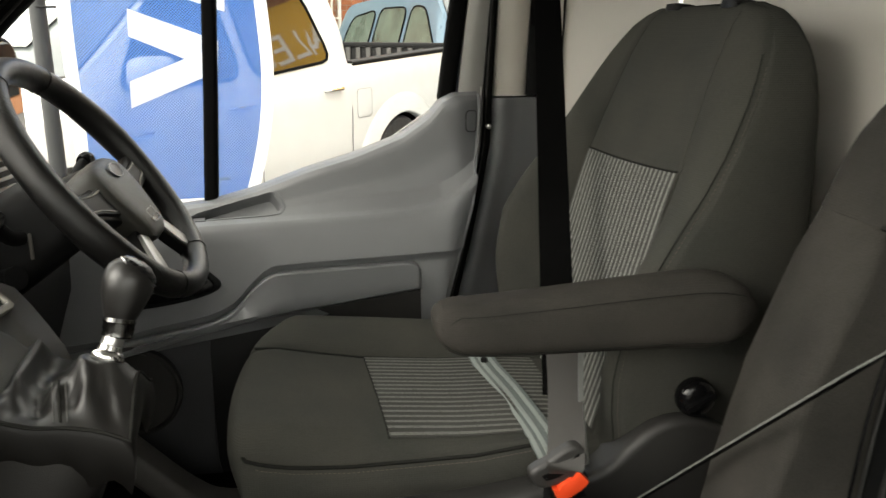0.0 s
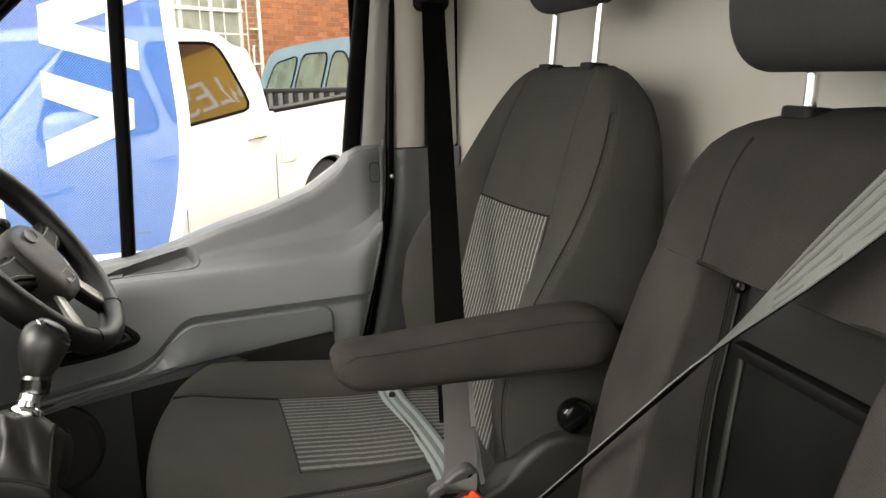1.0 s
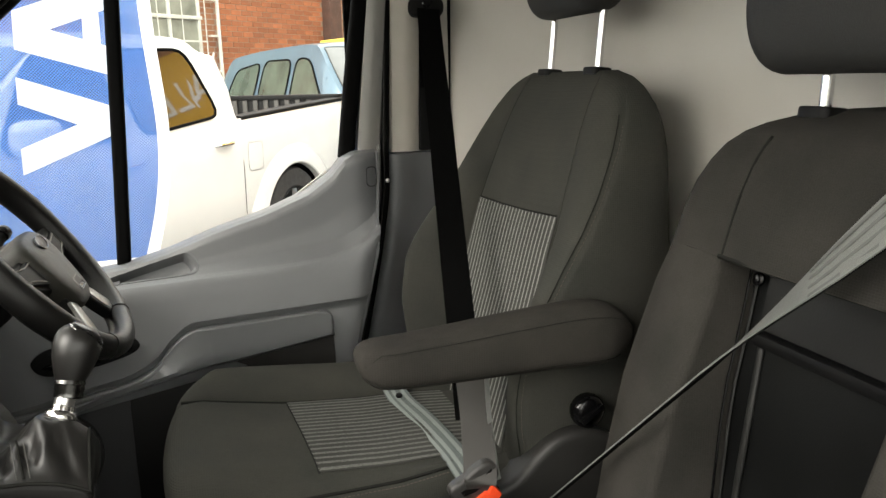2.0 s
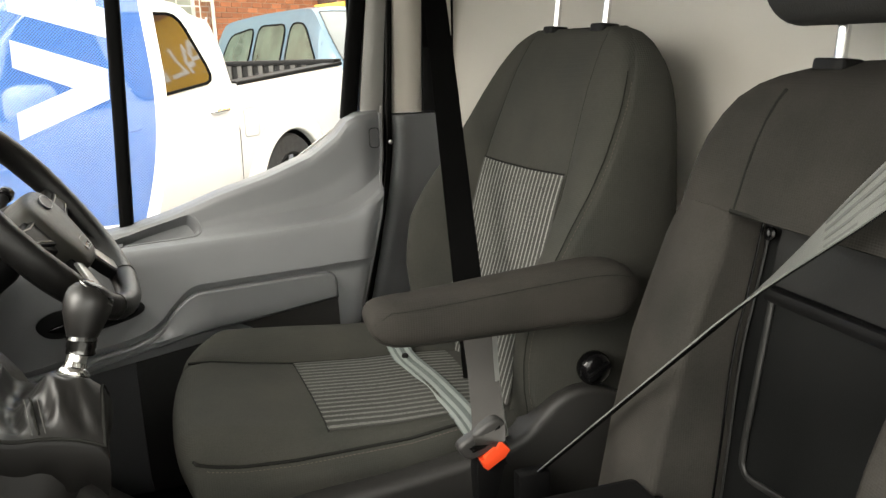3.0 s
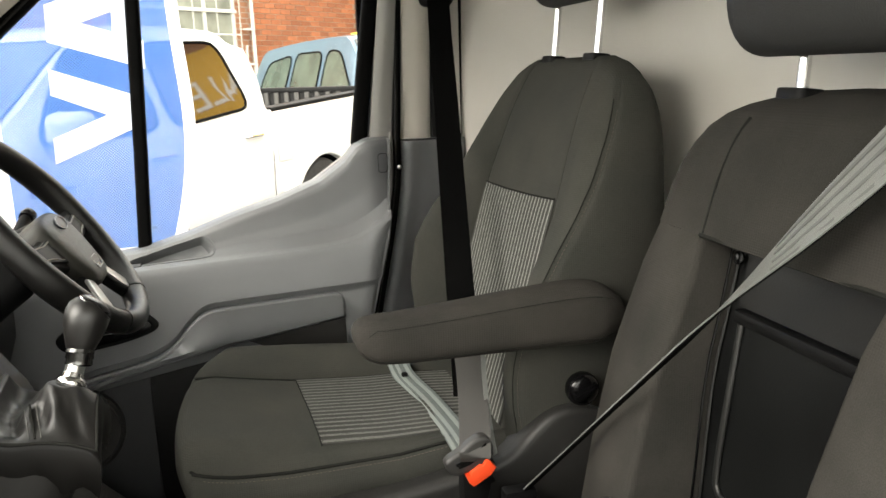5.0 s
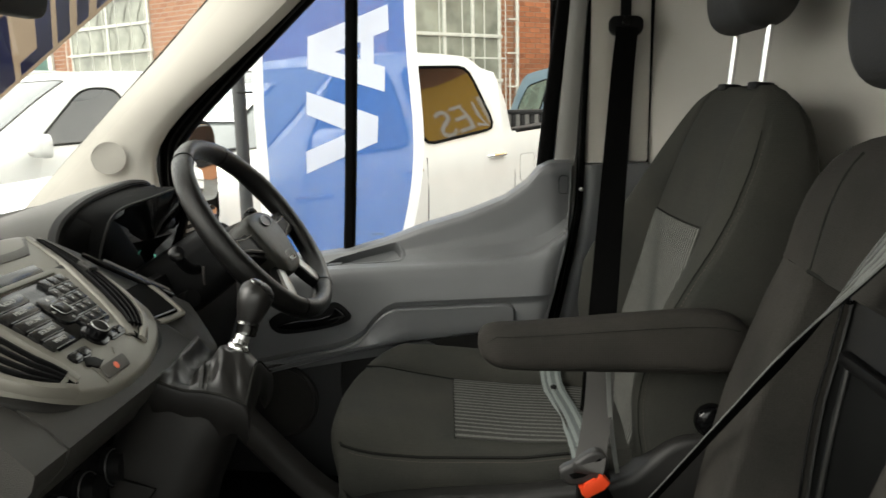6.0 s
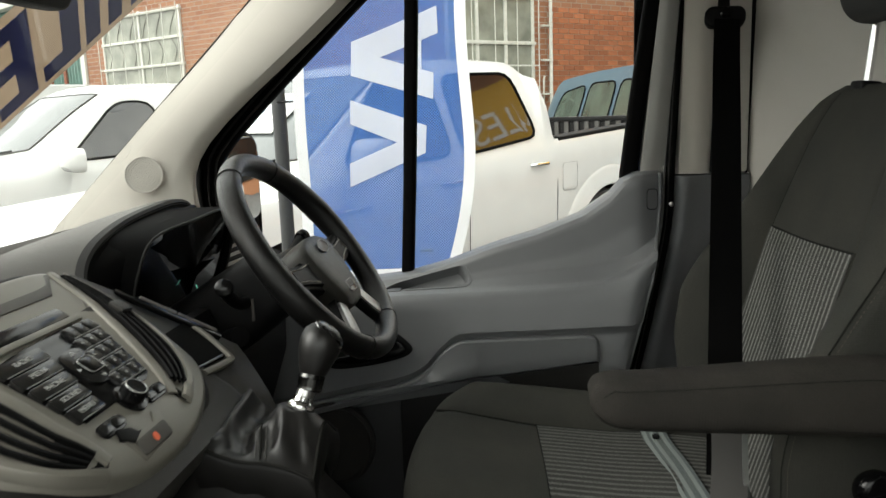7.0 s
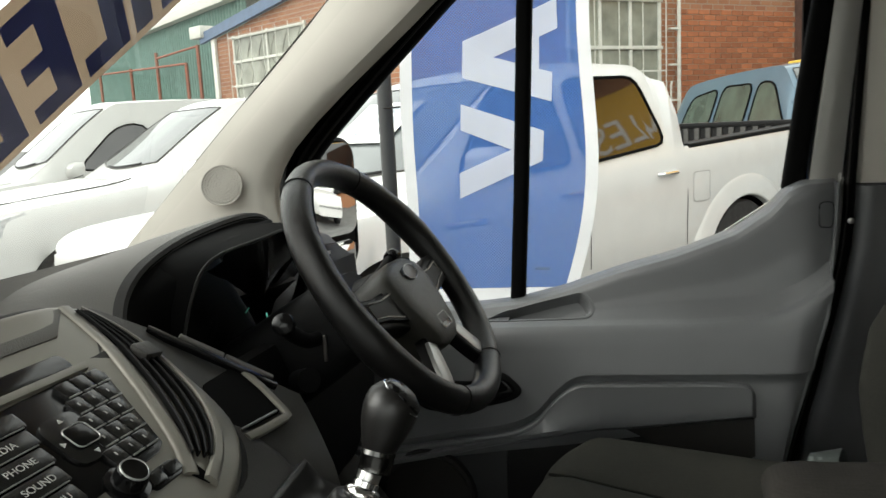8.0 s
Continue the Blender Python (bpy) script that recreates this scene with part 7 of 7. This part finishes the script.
            for q in (1.0, 0.6, 0.2):
                rws.append([inv @ Vector((cx + (p.x - cx) * q, s * (sy(cx + (p.x - cx) * q, cz + (p.z - cz) * q) + 0.006), cz + (p.z - cz) * q)) for p in ring_])
            wn_ = part("side_window", loft(rws, close=True, caps=True), glass or CAR_GLASS, car, "reflecting side window")
            part("window_seal", tube([inv @ Vector((p.x, s * (sy(p.x, p.z) + 0.006), p.z)) for p in ring_], 0.011, 6, True), RUBBER, wn_)
    if screen:
        xa, xb = screen
        crown = lambda x, y: float(np.interp(abs(y), [rf(x) * 0.3, rf(x) * 0.72, rf(x) - 0.02, rf(x)], [tf(x) + 0.02, tf(x) + 0.006, tf(x) - 0.018, tf(x) - 0.03]))
        rws = []
        for k in np.linspace(0.03, 0.97, 9):
            row = []
            for u in np.linspace(-1, 1, 15):
                x = xa + (xb - xa) * k + 0.13 * u * u * (1 - k) + 0.04 * (u * u - 1) * k
                y = u * (rf(x) - 0.075)
                row.append(inv @ Vector((x - 0.004, y, crown(x, y) + 0.006)))
            rws.append(row)
        ws_ = part("windscreen", loft(rws), screen_glass or SCREEN_GLASS, car, "windscreen reflecting the sky")
        edge_ = rws[0] + [r_[-1] for r_ in rws[1:]] + rws[-1][-2::-1] + [r_[0] for r_ in rws[-2:0:-1]]
        part("screen_seal", tube(edge_, 0.006, 6, True), DASH_MID, ws_)
        part("wiper", tube([p + Vector((0, 0, 0.012)) for p in rws[0][2:10]], 0.009, 6), BLACK, ws_)
    for wx in wheels:
        for s in (-1, 1):
            road_wheel(car, inv, wx, s * (wf(wx) - 0.02), r, 0.24)
    for hx, hz in handles:
        for s in (-1, 1):
            y = s * (wf(hx) * 0.99 + 0.004)
            h_ = part("door_handle", bake(tube([(hx - 0.10, y, hz - 0.004), (hx - 0.08, y + s * 0.03, hz), (hx + 0.07, y + s * 0.03, hz + 0.004), (hx + 0.10, y, hz + 0.004)], 0.014, 8), inv), CHROME, car, "chrome door handle")
            part("handle_cup", bake(prism(rounded(0.16, 0.05, 0.02), 0.003, 0.001, m=frame_of((hx, y - s * 0.002, hz), (1, 0, 0), (0, s, 0))), inv), paint, h_)
    if mirror_at:
        mx, mz = mirror_at
        for s in (-1, 1):
            y = s * (wf(mx) + 0.12)
            part("door_mirror", bake(loft([[Vector((mx + dx, y, mz)) + Vector((0, q[0] * k, q[1] * k)) for q in rounded(0.26, 0.19, 0.06, 4)] for dx, k in ((-0.10, 0.45), (-0.06, 0.85), (0.0, 1.0), (0.04, 0.98), (0.045, 0.9))], close=True, caps=True), inv), paint, car, "door mirror")
    return car, inv, wf


A_ = (0.588, 0.809)
UO = (-2.634, 2.570)
UTE = place(UO, A_)
ute, UI, uwf = vehicle("utility_truck", "white double-cab utility truck parked on the asphalt", UTE, WHITE_PAINT,
    top=[(0, 0.95), (0.06, 1.04), (0.3, 1.10), (1.24, 1.180), (1.38, 1.215), (2.1, 1.745), (2.4, 1.855), (2.8, 1.89), (3.3, 1.892), (3.44, 1.866), (3.55, 1.80), (3.64, 1.66), (3.70, 1.48), (3.735, 1.345), (3.78, 1.318), (5.5, 1.40)],
    belt=[(0, 0.93), (0.3, 1.05), (1.2, 1.125), (1.35, 1.145), (1.6, 1.19), (2.65, 1.235), (3.4, 1.28), (3.735, 1.315), (5.5, 1.392)],
    low=0.42, width=[(0, 0.70), (0.25, 0.84), (0.8, 0.92), (5.2, 0.92), (5.5, 0.88)], roof_w=[(0, 0.70), (1.5, 0.78), (2.2, 0.70), (3.4, 0.70), (3.55, 0.73), (3.735, 0.84), (5.5, 0.86)],
    windows=[[(1.66, 1.235), (2.56, 1.265), (2.50, 1.775), (2.06, 1.745)], [(2.67, 1.262), (3.50, 1.345), (3.34, 1.795), (2.62, 1.778)]],
    screen=(1.38, 2.18), wheels=(1.25, 4.42), r=0.44, handles=((2.50, 1.10), (3.44, 1.148)), mirror_at=(1.72, 1.32), length=5.5, corner=0.11, bed=(3.79, 5.44))
part("bed_liner", bake(box(3.80, 5.42, -0.76, 0.74, 0.98, 1.02, 0.01), UI), BLACK, ute, "black load bed")
for s in (-1, 1):
    part("bed_rail", bake(sweep([(3.73, s * 0.83, 1.312), (4.6, s * 0.83, 1.358), (5.5, s * 0.83, 1.402)], rounded(0.13, 0.036, 0.012, 3)), UI), BLACK, ute, "black bed rail cap")
part("bed_headboard", bake(box(3.72, 3.77, -0.8, 0.8, 1.1, 1.34, 0.01), UI), BLACK, ute)
for i in range(30):
    part("liner_rib", bake(box(3.82 + 0.054 * i, 3.848 + 0.054 * i, 0.690, 0.712, 1.0, 1.362 + 0.0027 * i, 0.006), UI), DASH_MID, ute)
part("far_liner", bake(prism([(3.79, 1.0), (5.45, 1.0), (5.45, 1.448), (3.79, 1.366)], 0.03, 0.006, m=Matrix(((1, 0, 0, 0), (0, 0, 1, 0.708), (0, 1, 0, 0), (0, 0, 0, 1)))), UI), BLACK, ute, "black ribbed far side of the load bed")
part("tailgate_liner", bake(box(5.395, 5.425, -0.76, 0.70, 1.0, 1.442, 0.01), UI), BLACK, ute, "black tailgate lining")
for i in range(12):
    part("liner_rib", bake(box(5.38, 5.396, -0.70 + 0.115 * i, -0.65 + 0.115 * i, 1.0, 1.43, 0.005), UI), DASH_MID, ute)
part("tailgate_cap", bake(box(5.37, 5.52, -0.88, 0.88, 1.400, 1.446, 0.012), UI), BLACK, ute, "black tailgate cap")
part("fuel_flap", bake(prism(rounded(0.19, 0.20, 0.03), 0.003, 0.001, m=frame_of((3.83, -0.925, 1.03), (1, 0, 0), (0, -1, 0))), UI), WHITE_PAINT, ute, "fuel flap")
part("flap_gap", bake(tube([(3.83 + p[0], -0.9285, 1.03 + p[1]) for p in rounded(0.20, 0.21, 0.03)], 0.0009, 6, True), UI), RUBBER, ute)
for x in (1.60, 2.645, 3.655):
    part("door_gap", bake(tube([(x, -uwf(x) * 0.9995 - 0.001, 0.62), (x + 0.01, -uwf(x) - 0.0015, 0.95), (x + 0.02, -uwf(x) * 0.985 - 0.001, 1.18)], 0.0024, 6), UI), RUBBER, ute)
flare = [[(4.42 + r_ * 1.04 * math.cos(a), -0.916 - b_, 0.41 + r_ * math.sin(a)) for a in np.linspace(-0.02, math.pi + 0.02, 30)] for r_, b_ in ((0.68, -0.006), (0.665, 0.006), (0.63, 0.016), (0.56, 0.026), (0.515, 0.030), (0.505, 0.022), (0.50, -0.03))]
part("wheel_flare", bake(loft(flare), UI), WHITE_PAINT, ute, "flared rear wheel arch")
part("arch_liner", bake(loft([[(4.42 + r_ * math.cos(a), y_, 0.41 + r_ * math.sin(a)) for a in np.linspace(0, math.pi, 20)] for r_, y_ in ((0.50, -0.90), (0.49, -0.62), (0.02, -0.62))]), UI), RUBBER, ute, "dark wheel housing")
# white panel and grey bars imitate a sign mirrored in the windscreen
REFLECTION_AT = Matrix.Translation((1.80, 0.06, 1.572)) @ pose(0, 0, 0, 0, -36.5, 0)
part("price_notice", bake(box(-0.20, 0.20, -0.30, 0.30, -0.002, 0.003), UI @ REFLECTION_AT), WHITE_PAINT, ute, "white panel painted as a sign's reflection in the windscreen")
for x_, w_ in ((0.12, 0.20), (0.02, 0.24), (-0.09, 0.18)):
    part("notice_line", bake(box(x_ - 0.028, x_ + 0.028, -w_, w_ - 0.05, 0.003, 0.005), UI @ REFLECTION_AT), REFLECTED_GREY, ute)
part("name_badge", bake(box(1.52, 1.80, -0.936, -0.93, 1.0, 1.035, 0.002), UI), CHROME, ute, "small bright name badge")
part("headlamp", bake(prism([(0.02, 0.82), (0.5, 0.98), (0.42, 1.06), (0.08, 0.98)], 0.02, 0.006, m=Matrix(((1, 0, 0, 0), (0, 0, -1, -0.86), (0, 1, 0, 0), (0, 0, 0, 1)))), UI), LAMP, ute, "headlamp")

SUV_TOP = [(0, 0.9), (0.06, 1.02), (0.3, 1.12), (1.2, 1.22), (1.4, 1.27), (2.15, 1.78), (2.5, 1.87), (3.6, 1.88), (4.3, 1.82), (4.6, 1.5), (4.7, 1.2)]
SUV_BELT = [(0, 0.9), (0.3, 1.06), (1.2, 1.17), (1.6, 1.21), (4.4, 1.27), (4.7, 1.15)]
SUV_W = [(0, 0.70), (0.25, 0.85), (0.8, 0.93), (4.3, 0.93), (4.7, 0.86)]
SUV_R = [(0, 0.70), (1.4, 0.80), (2.15, 0.70), (4.2, 0.69), (4.7, 0.8)]
SUV_WIN = [[(1.78, 1.26), (2.62, 1.29), (2.60, 1.72), (2.28, 1.73)], [(2.74, 1.295), (3.5, 1.32), (3.48, 1.74), (2.72, 1.735)], [(3.62, 1.325), (4.3, 1.35), (4.15, 1.68), (3.6, 1.73)]]
ey = Vector((-A_[1], A_[0]))
so = Vector(UO) - 0.35 * Vector(A_) + 3.1 * ey
suv, SI, _ = vehicle("off_roader", "white off-road wagon with a pale reflecting windscreen, parked beside the truck", place((so.x, so.y), A_), WHITE_PAINT,
    SUV_TOP, SUV_BELT, 0.40, SUV_W, SUV_R, SUV_WIN, (1.4, 2.2), (0.92, 3.75), handles=((2.5, 1.12), (3.4, 1.14)), mirror_at=(1.75, 1.27), length=4.7, corner=0.12)
part("headlamp", bake(prism([(0.02, 0.80), (0.62, 1.0), (0.5, 1.07), (0.08, 0.96)], 0.02, 0.006, m=Matrix(((1, 0, 0, 0), (0, 0, -1, -0.875), (0, 1, 0, 0), (0, 0, 0, 1)))), SI), LAMP, suv, "headlamp")
stf, srf = table(SUV_TOP), table(SUV_R)
for s in (-1, 1):
    part("bonnet_gap", bake(tube([(x, s * srf(x) * 0.9, stf(x) - 0.006) for x in np.linspace(0.12, 1.33, 14)], 0.005, 6), SI), RUBBER, suv)
so2 = Vector(UO) - 0.7 * Vector(A_) + 5.35 * ey
vehicle("off_roader", "white off-road wagon parked behind the van, shown in its door mirror", place((4.3, 3.8), (0.998, 0.06)), WHITE_PAINT,
    SUV_TOP, SUV_BELT, 0.40, SUV_W, SUV_R, SUV_WIN, (1.4, 2.2), (0.92, 3.75), mirror_at=(1.75, 1.27), length=4.7, corner=0.12, screen_glass=CAR_GLASS)
SILVER_PAINT = material("silver_car_paint", (0.45, 0.45, 0.43), 0.3, metal=0.3, vary=0.05, coat=0.4)
vehicle("off_roader", "silver-white off-road wagon further along the row", place((so2.x, so2.y), A_), SILVER_PAINT,
    [(x, z + (0.10 if x > 1.5 else 0.0)) for x, z in SUV_TOP], SUV_BELT, 0.40, SUV_W, SUV_R, SUV_WIN, (1.4, 2.2), (0.92, 3.75), mirror_at=(1.75, 1.27), length=4.7, corner=0.17)
BLUE_PAINT = material("teal_blue_paint", (0.075, 0.13, 0.175), 0.3, metal=0.3, vary=0.08, coat=0.4)
wag, WI, _ = vehicle("blue_wagon", "faded teal-blue wagon with three side windows by the wall", place((2.54, 6.0), (-0.33, 0.94)), BLUE_PAINT,
    [(0, 0.95), (0.3, 1.1), (0.9, 1.2), (1.15, 1.3), (1.75, 1.86), (2.2, 1.97), (3.8, 1.93), (4.4, 1.80), (4.7, 1.2)], SUV_BELT, 0.40, SUV_W, SUV_R,
    [[(1.52, 1.30), (2.35, 1.32), (2.33, 1.82), (1.98, 1.80)], [(2.47, 1.32), (3.2, 1.34), (3.18, 1.81), (2.45, 1.81)], [(3.32, 1.34), (4.15, 1.36), (4.0, 1.72), (3.3, 1.80)]], (1.15, 1.85), (0.92, 3.75), length=4.7, corner=0.13, glass=material("greenish_glass", (0.055, 0.075, 0.06), 0.10, vary=0.3, scale=3, spec=0.4))
part("roof_tray", bake(box(1.95, 2.6, -0.5, 0.3, 1.965, 2.02, 0.01), WI), material("yellow_board", (0.55, 0.36, 0.04), 0.6), wag, "yellow board on the roof")


# sales banner outside the driver's window
def mesh_cloth(name, color, clear, through=0.5):
    m = bpy.data.materials.new(name)
    m.use_nodes = True
    n, l = m.node_tree.nodes, m.node_tree.links
    n.remove(n["Principled BSDF"])
    co = n.new("ShaderNodeTexCoord")
    noise_ = n.new("ShaderNodeTexNoise")
    noise_.inputs["Scale"].default_value = 4
    l.new(co.outputs["Object"], noise_.inputs["Vector"])
    mixc = n.new("ShaderNodeMix")
    mixc.data_type = "RGBA"
    mixc.inputs[6].default_value = (*[c * 0.85 for c in color], 1)
    mixc.inputs[7].default_value = (*[min(1, c * 1.15) for c in color], 1)
    l.new(noise_.outputs[0], mixc.inputs[0])
    df, tl_, ad, tr, mx = n.new("ShaderNodeBsdfDiffuse"), n.new("ShaderNodeBsdfTranslucent"), n.new("ShaderNodeMixShader"), n.new("ShaderNodeBsdfTransparent"), n.new("ShaderNodeMixShader")
    l.new(mixc.outputs[2], df.inputs[0])
    l.new(mixc.outputs[2], tl_.inputs[0])
    ad.inputs[0].default_value = through
    l.new(df.outputs[0], ad.inputs[1])
    l.new(tl_.outputs[0], ad.inputs[2])
    # the open mesh: the share of holes swings round its mean from thread to thread
    flat = n.new("ShaderNodeMapping")
    flat.inputs["Scale"].default_value = (1, 0, 1)
    l.new(co.outputs["Object"], flat.inputs["Vector"])
    vo = n.new("ShaderNodeTexChecker")
    vo.inputs["Scale"].default_value = 200
    l.new(flat.outputs[0], vo.inputs["Vector"])
    lt = n.new("ShaderNodeMapRange")
    lt.inputs[1].default_value, lt.inputs[2].default_value = 0.35, 0.65
    lt.inputs[3].default_value, lt.inputs[4].default_value = clear * 0.15, min(1, clear * 1.85)
    l.new(vo.outputs["Fac"], lt.inputs[0])
    l.new(lt.outputs[0], mx.inputs[0])
    l.new(ad.outputs[0], mx.inputs[1])
    l.new(tr.outputs[0], mx.inputs[2])
    l.new(mx.outputs[0], n["Material Output"].inputs[0])
    return m


BAN_BLUE = mesh_cloth("banner_blue_mesh", (0.115, 0.245, 0.56), 0.30, 0.6)
BAN_WHITE = mesh_cloth("banner_white_mesh", (0.88, 0.89, 0.91), 0.04)
banner = thing("sales_banner", "blue mesh sales banner with white lettering on a dark grey pole", "banner", at=(-0.84, 2.0, 0))
NM = Matrix.Translation((0.84, -2.0, 0))


def wave(x, z, lift=0.0):
    return (x, 1.95 + 0.018 * math.sin(5 * x + 2.2 * z) + 0.012 * math.sin(9 * z + 4 * x) - lift, z)


def right_edge(z):
    return -0.128 - 0.06 * max(0, (1.5 - z) / 0.5) ** 2 + 0.012 * math.sin(6 * z)


def cloth(x0, x1, z0, z1, mat, name, lift=0.0, label=""):
    rws = [[wave(x0(z) + (x1(z) - x0(z)) * k, z + (0.0 if z > z0 + 0.01 else 0.10 * (1 - k) * 0), lift) for k in np.linspace(0, 1, 12)] for z in np.linspace(z0, z1, 40)]
    return part(name, bake(slab(rws, 0.0012, (0, -1, 0)), NM), mat, banner, label)


cloth(lambda z: -0.725, lambda z: right_edge(z) - 0.04, 0.98, 2.6, BAN_BLUE, "banner_cloth", label="blue perforated cloth")
cloth(lambda z: -0.765, lambda z: -0.7252, 0.98, 2.6, BAN_WHITE, "banner_border", label="white border")
cloth(lambda z: right_edge(z) - 0.0398, lambda z: right_edge(z), 0.98, 2.6, BAN_WHITE, "banner_border", label="white border")
cloth(lambda z: -0.765, lambda z: right_edge(z), 0.935, 0.979, BAN_WHITE, "banner_border", label="white border")


def letter(polys, name):
    for poly in polys:
        bm = bmesh.new()
        f = bm.faces.new([bm.verts.new((x, 0, z)) for x, z in poly])
        bmesh.ops.triangulate(bm, faces=[f])
        bmesh.ops.subdivide_edges(bm, edges=bm.edges[:], cuts=3, use_grid_fill=True)
        for v in bm.verts:
            v.co = wave(v.co.x, v.co.z, 0.004)
        part(name, bake(bm, NM), BAN_WHITE, banner, "white letter")


letter([[(-0.553, 1.800), (-0.24, 1.905), (-0.24, 1.815), (-0.452, 1.742)], [(-0.553, 1.80), (-0.452, 1.742), (-0.558, 1.682)], [(-0.558, 1.682), (-0.452, 1.742), (-0.262, 1.682), (-0.266, 1.590)], [(-0.352, 1.780), (-0.300, 1.796), (-0.304, 1.690), (-0.356, 1.708)]], "letter_a")
letter([[(-0.563, 1.597), (-0.292, 1.498), (-0.298, 1.402), (-0.40, 1.442), (-0.565, 1.512)], [(-0.578, 1.286), (-0.574, 1.372), (-0.40, 1.442), (-0.298, 1.402)]], "letter_v")
letter([[(-0.55, 2.02), (-0.25, 2.02), (-0.25, 2.10), (-0.55, 2.10)]], "letter_l")
part("banner_pole", bake(rod((-0.842, 2.0, 0.0), (-0.842, 2.0, 2.9), 0.026, 16), NM), material("grey_pole", (0.035, 0.036, 0.037), 0.45, vary=0.1), banner, "dark grey pole")
part("pole_foot", bake(lathe([(0.22, 0.0), (0.22, 0.03), (0.05, 0.06), (0.03, 0.2), (0.001, 0.2)], Matrix.Translation((-0.842, 2.0, 0)), 24), NM), BLACK, banner)
for z in (1.05, 1.6, 2.15, 2.55):
    part("cloth_tie", bake(tube([(-0.765, 1.95, z), (-0.81, 1.975, z), (-0.842, 1.978, z)], 0.004, 6), NM), BLACK, banner)
part("small_print", bake(box(-0.33, -0.28, 1.93, 1.934, 1.045, 1.055), NM), BARGE, banner)

# a sand-coloured vinyl band stuck slantwise across the outside of the windscreen, its letters seen from behind
VINYL = mesh_cloth("sand_vinyl", (0.47, 0.405, 0.335), 0.0, 0.7)
VINYL_BLUE = mesh_cloth("blue_vinyl", (0.20, 0.235, 0.50), 0.0, 0.7)
band = thing("windscreen_band", "sand-coloured vinyl band with blue letters stuck on the windscreen", "sticker", at=(-0.618, 0.262, 1.607))
VB = Matrix.Translation((0.618, -0.262, -1.607))


def on_screen(u, w, lift=0.0):
    """u runs up along the band's lower edge, w across it."""
    y = 0.262 + 0.42 * u - 0.72 * w
    z = 1.607 + (0.907 * u + 0.69 * w) * 0.732
    k = (z - 1.285) / 0.68
    return Vector(WS(y, k)) + Vector((-0.732, 0, 0.681)) * (0.0022 + lift)


def vinyl(poly, mat, name, lift, label=""):
    bm = bmesh.new()
    f = bm.faces.new([bm.verts.new((u, w, 0)) for u, w in poly])
    bmesh.ops.triangulate(bm, faces=[f])
    bmesh.ops.subdivide_edges(bm, edges=bm.edges[:], cuts=5, use_grid_fill=True)
    r = bmesh.ops.extrude_face_region(bm, geom=bm.faces[:])
    bmesh.ops.translate(bm, verts=[v for v in r["geom"] if isinstance(v, bmesh.types.BMVert)], vec=(0, 0, 0.0004))
    for v in bm.verts:
        v.co = on_screen(v.co.x, v.co.y, lift + v.co.z)
    return part(name, bake(bm, VB), mat, band, label)


vinyl([(-0.42, -0.016), (0.42, -0.016), (0.42, 0.20), (-0.42, 0.20)], VINYL, "vinyl_sheet", 0.0)
rect = lambda u0, u1, w0, w1: [(u0, w0), (u1, w0), (u1, w1), (u0, w1)]
glyphs = {"letter_e": [rect(-0.045, -0.013, 0, 0.182), rect(-0.082, -0.045, 0, 0.03), rect(-0.078, -0.045, 0.076, 0.106), rect(-0.082, -0.045, 0.152, 0.182)],
          "letter_l": [rect(0.036, 0.068, 0, 0.182), rect(0.0, 0.036, 0, 0.036)],
          "letter_i": [rect(0.079, 0.106, 0, 0.182)],
          "letter_m": [rect(0.122, 0.148, 0, 0.182), rect(0.166, 0.192, 0, 0.182)],
          "letter_bar": [rect(-0.130, -0.100, 0, 0.182), rect(-0.19, -0.130, 0, 0.03), rect(0.21, 0.24, 0, 0.182), rect(0.26, 0.29, 0, 0.182)]}
for nm, polys in glyphs.items():
    for poly in polys:
        vinyl(poly, VINYL_BLUE, nm, -0.0012, "blue letter, seen from behind")

# the sales office across the yard, behind the open passenger door
office = thing("sales_office", "orange brick sales office with a yellow sign across the yard", "building", at=(11, 7, 0))
OM = Matrix.Translation((-11, -7, 0))
part("office_wall", bake(box(10.6, 10.9, -4, 18, 0, 7.4, 0.02), OM), material("office_brick", (0.34, 0.16, 0.08), 0.85, vary=0.08), office)
part("sign_board", bake(box(10.4, 10.55, 4.5, 17, 4.85, 6.5, 0.02), OM), material("yellow_sign", (0.62, 0.35, 0.03), 0.5, vary=0.05), office, "yellow sign board")
part("office_window", bake(box(10.5, 10.58, 5, 16, 0.9, 4.5, 0.02), OM), CAR_GLASS, office, "dark shop window")
part("office_roof", bake(box(9.2, 16, -4.5, 18.5, 7.4, 7.7, 0.03), OM), SILVER_PAINT, office)
for k in range(3):
    legend("SALES", 0, 0, 0.95, office, material("sign_white", (0.8, 0.78, 0.75), 0.5), OM @ frame_of((10.38, 5.2 + 3.4 * k, 5.5), (0, -1, 0), (-1, 0, 0)))
# unseen wall, added to close the yard; height and tone tuned for the cab's light
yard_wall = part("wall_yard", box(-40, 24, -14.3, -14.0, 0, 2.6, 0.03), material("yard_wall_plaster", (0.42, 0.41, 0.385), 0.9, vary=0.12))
tagged(yard_wall, "plain grey unseen wall added to close the yard behind", "wall", kind="structure")
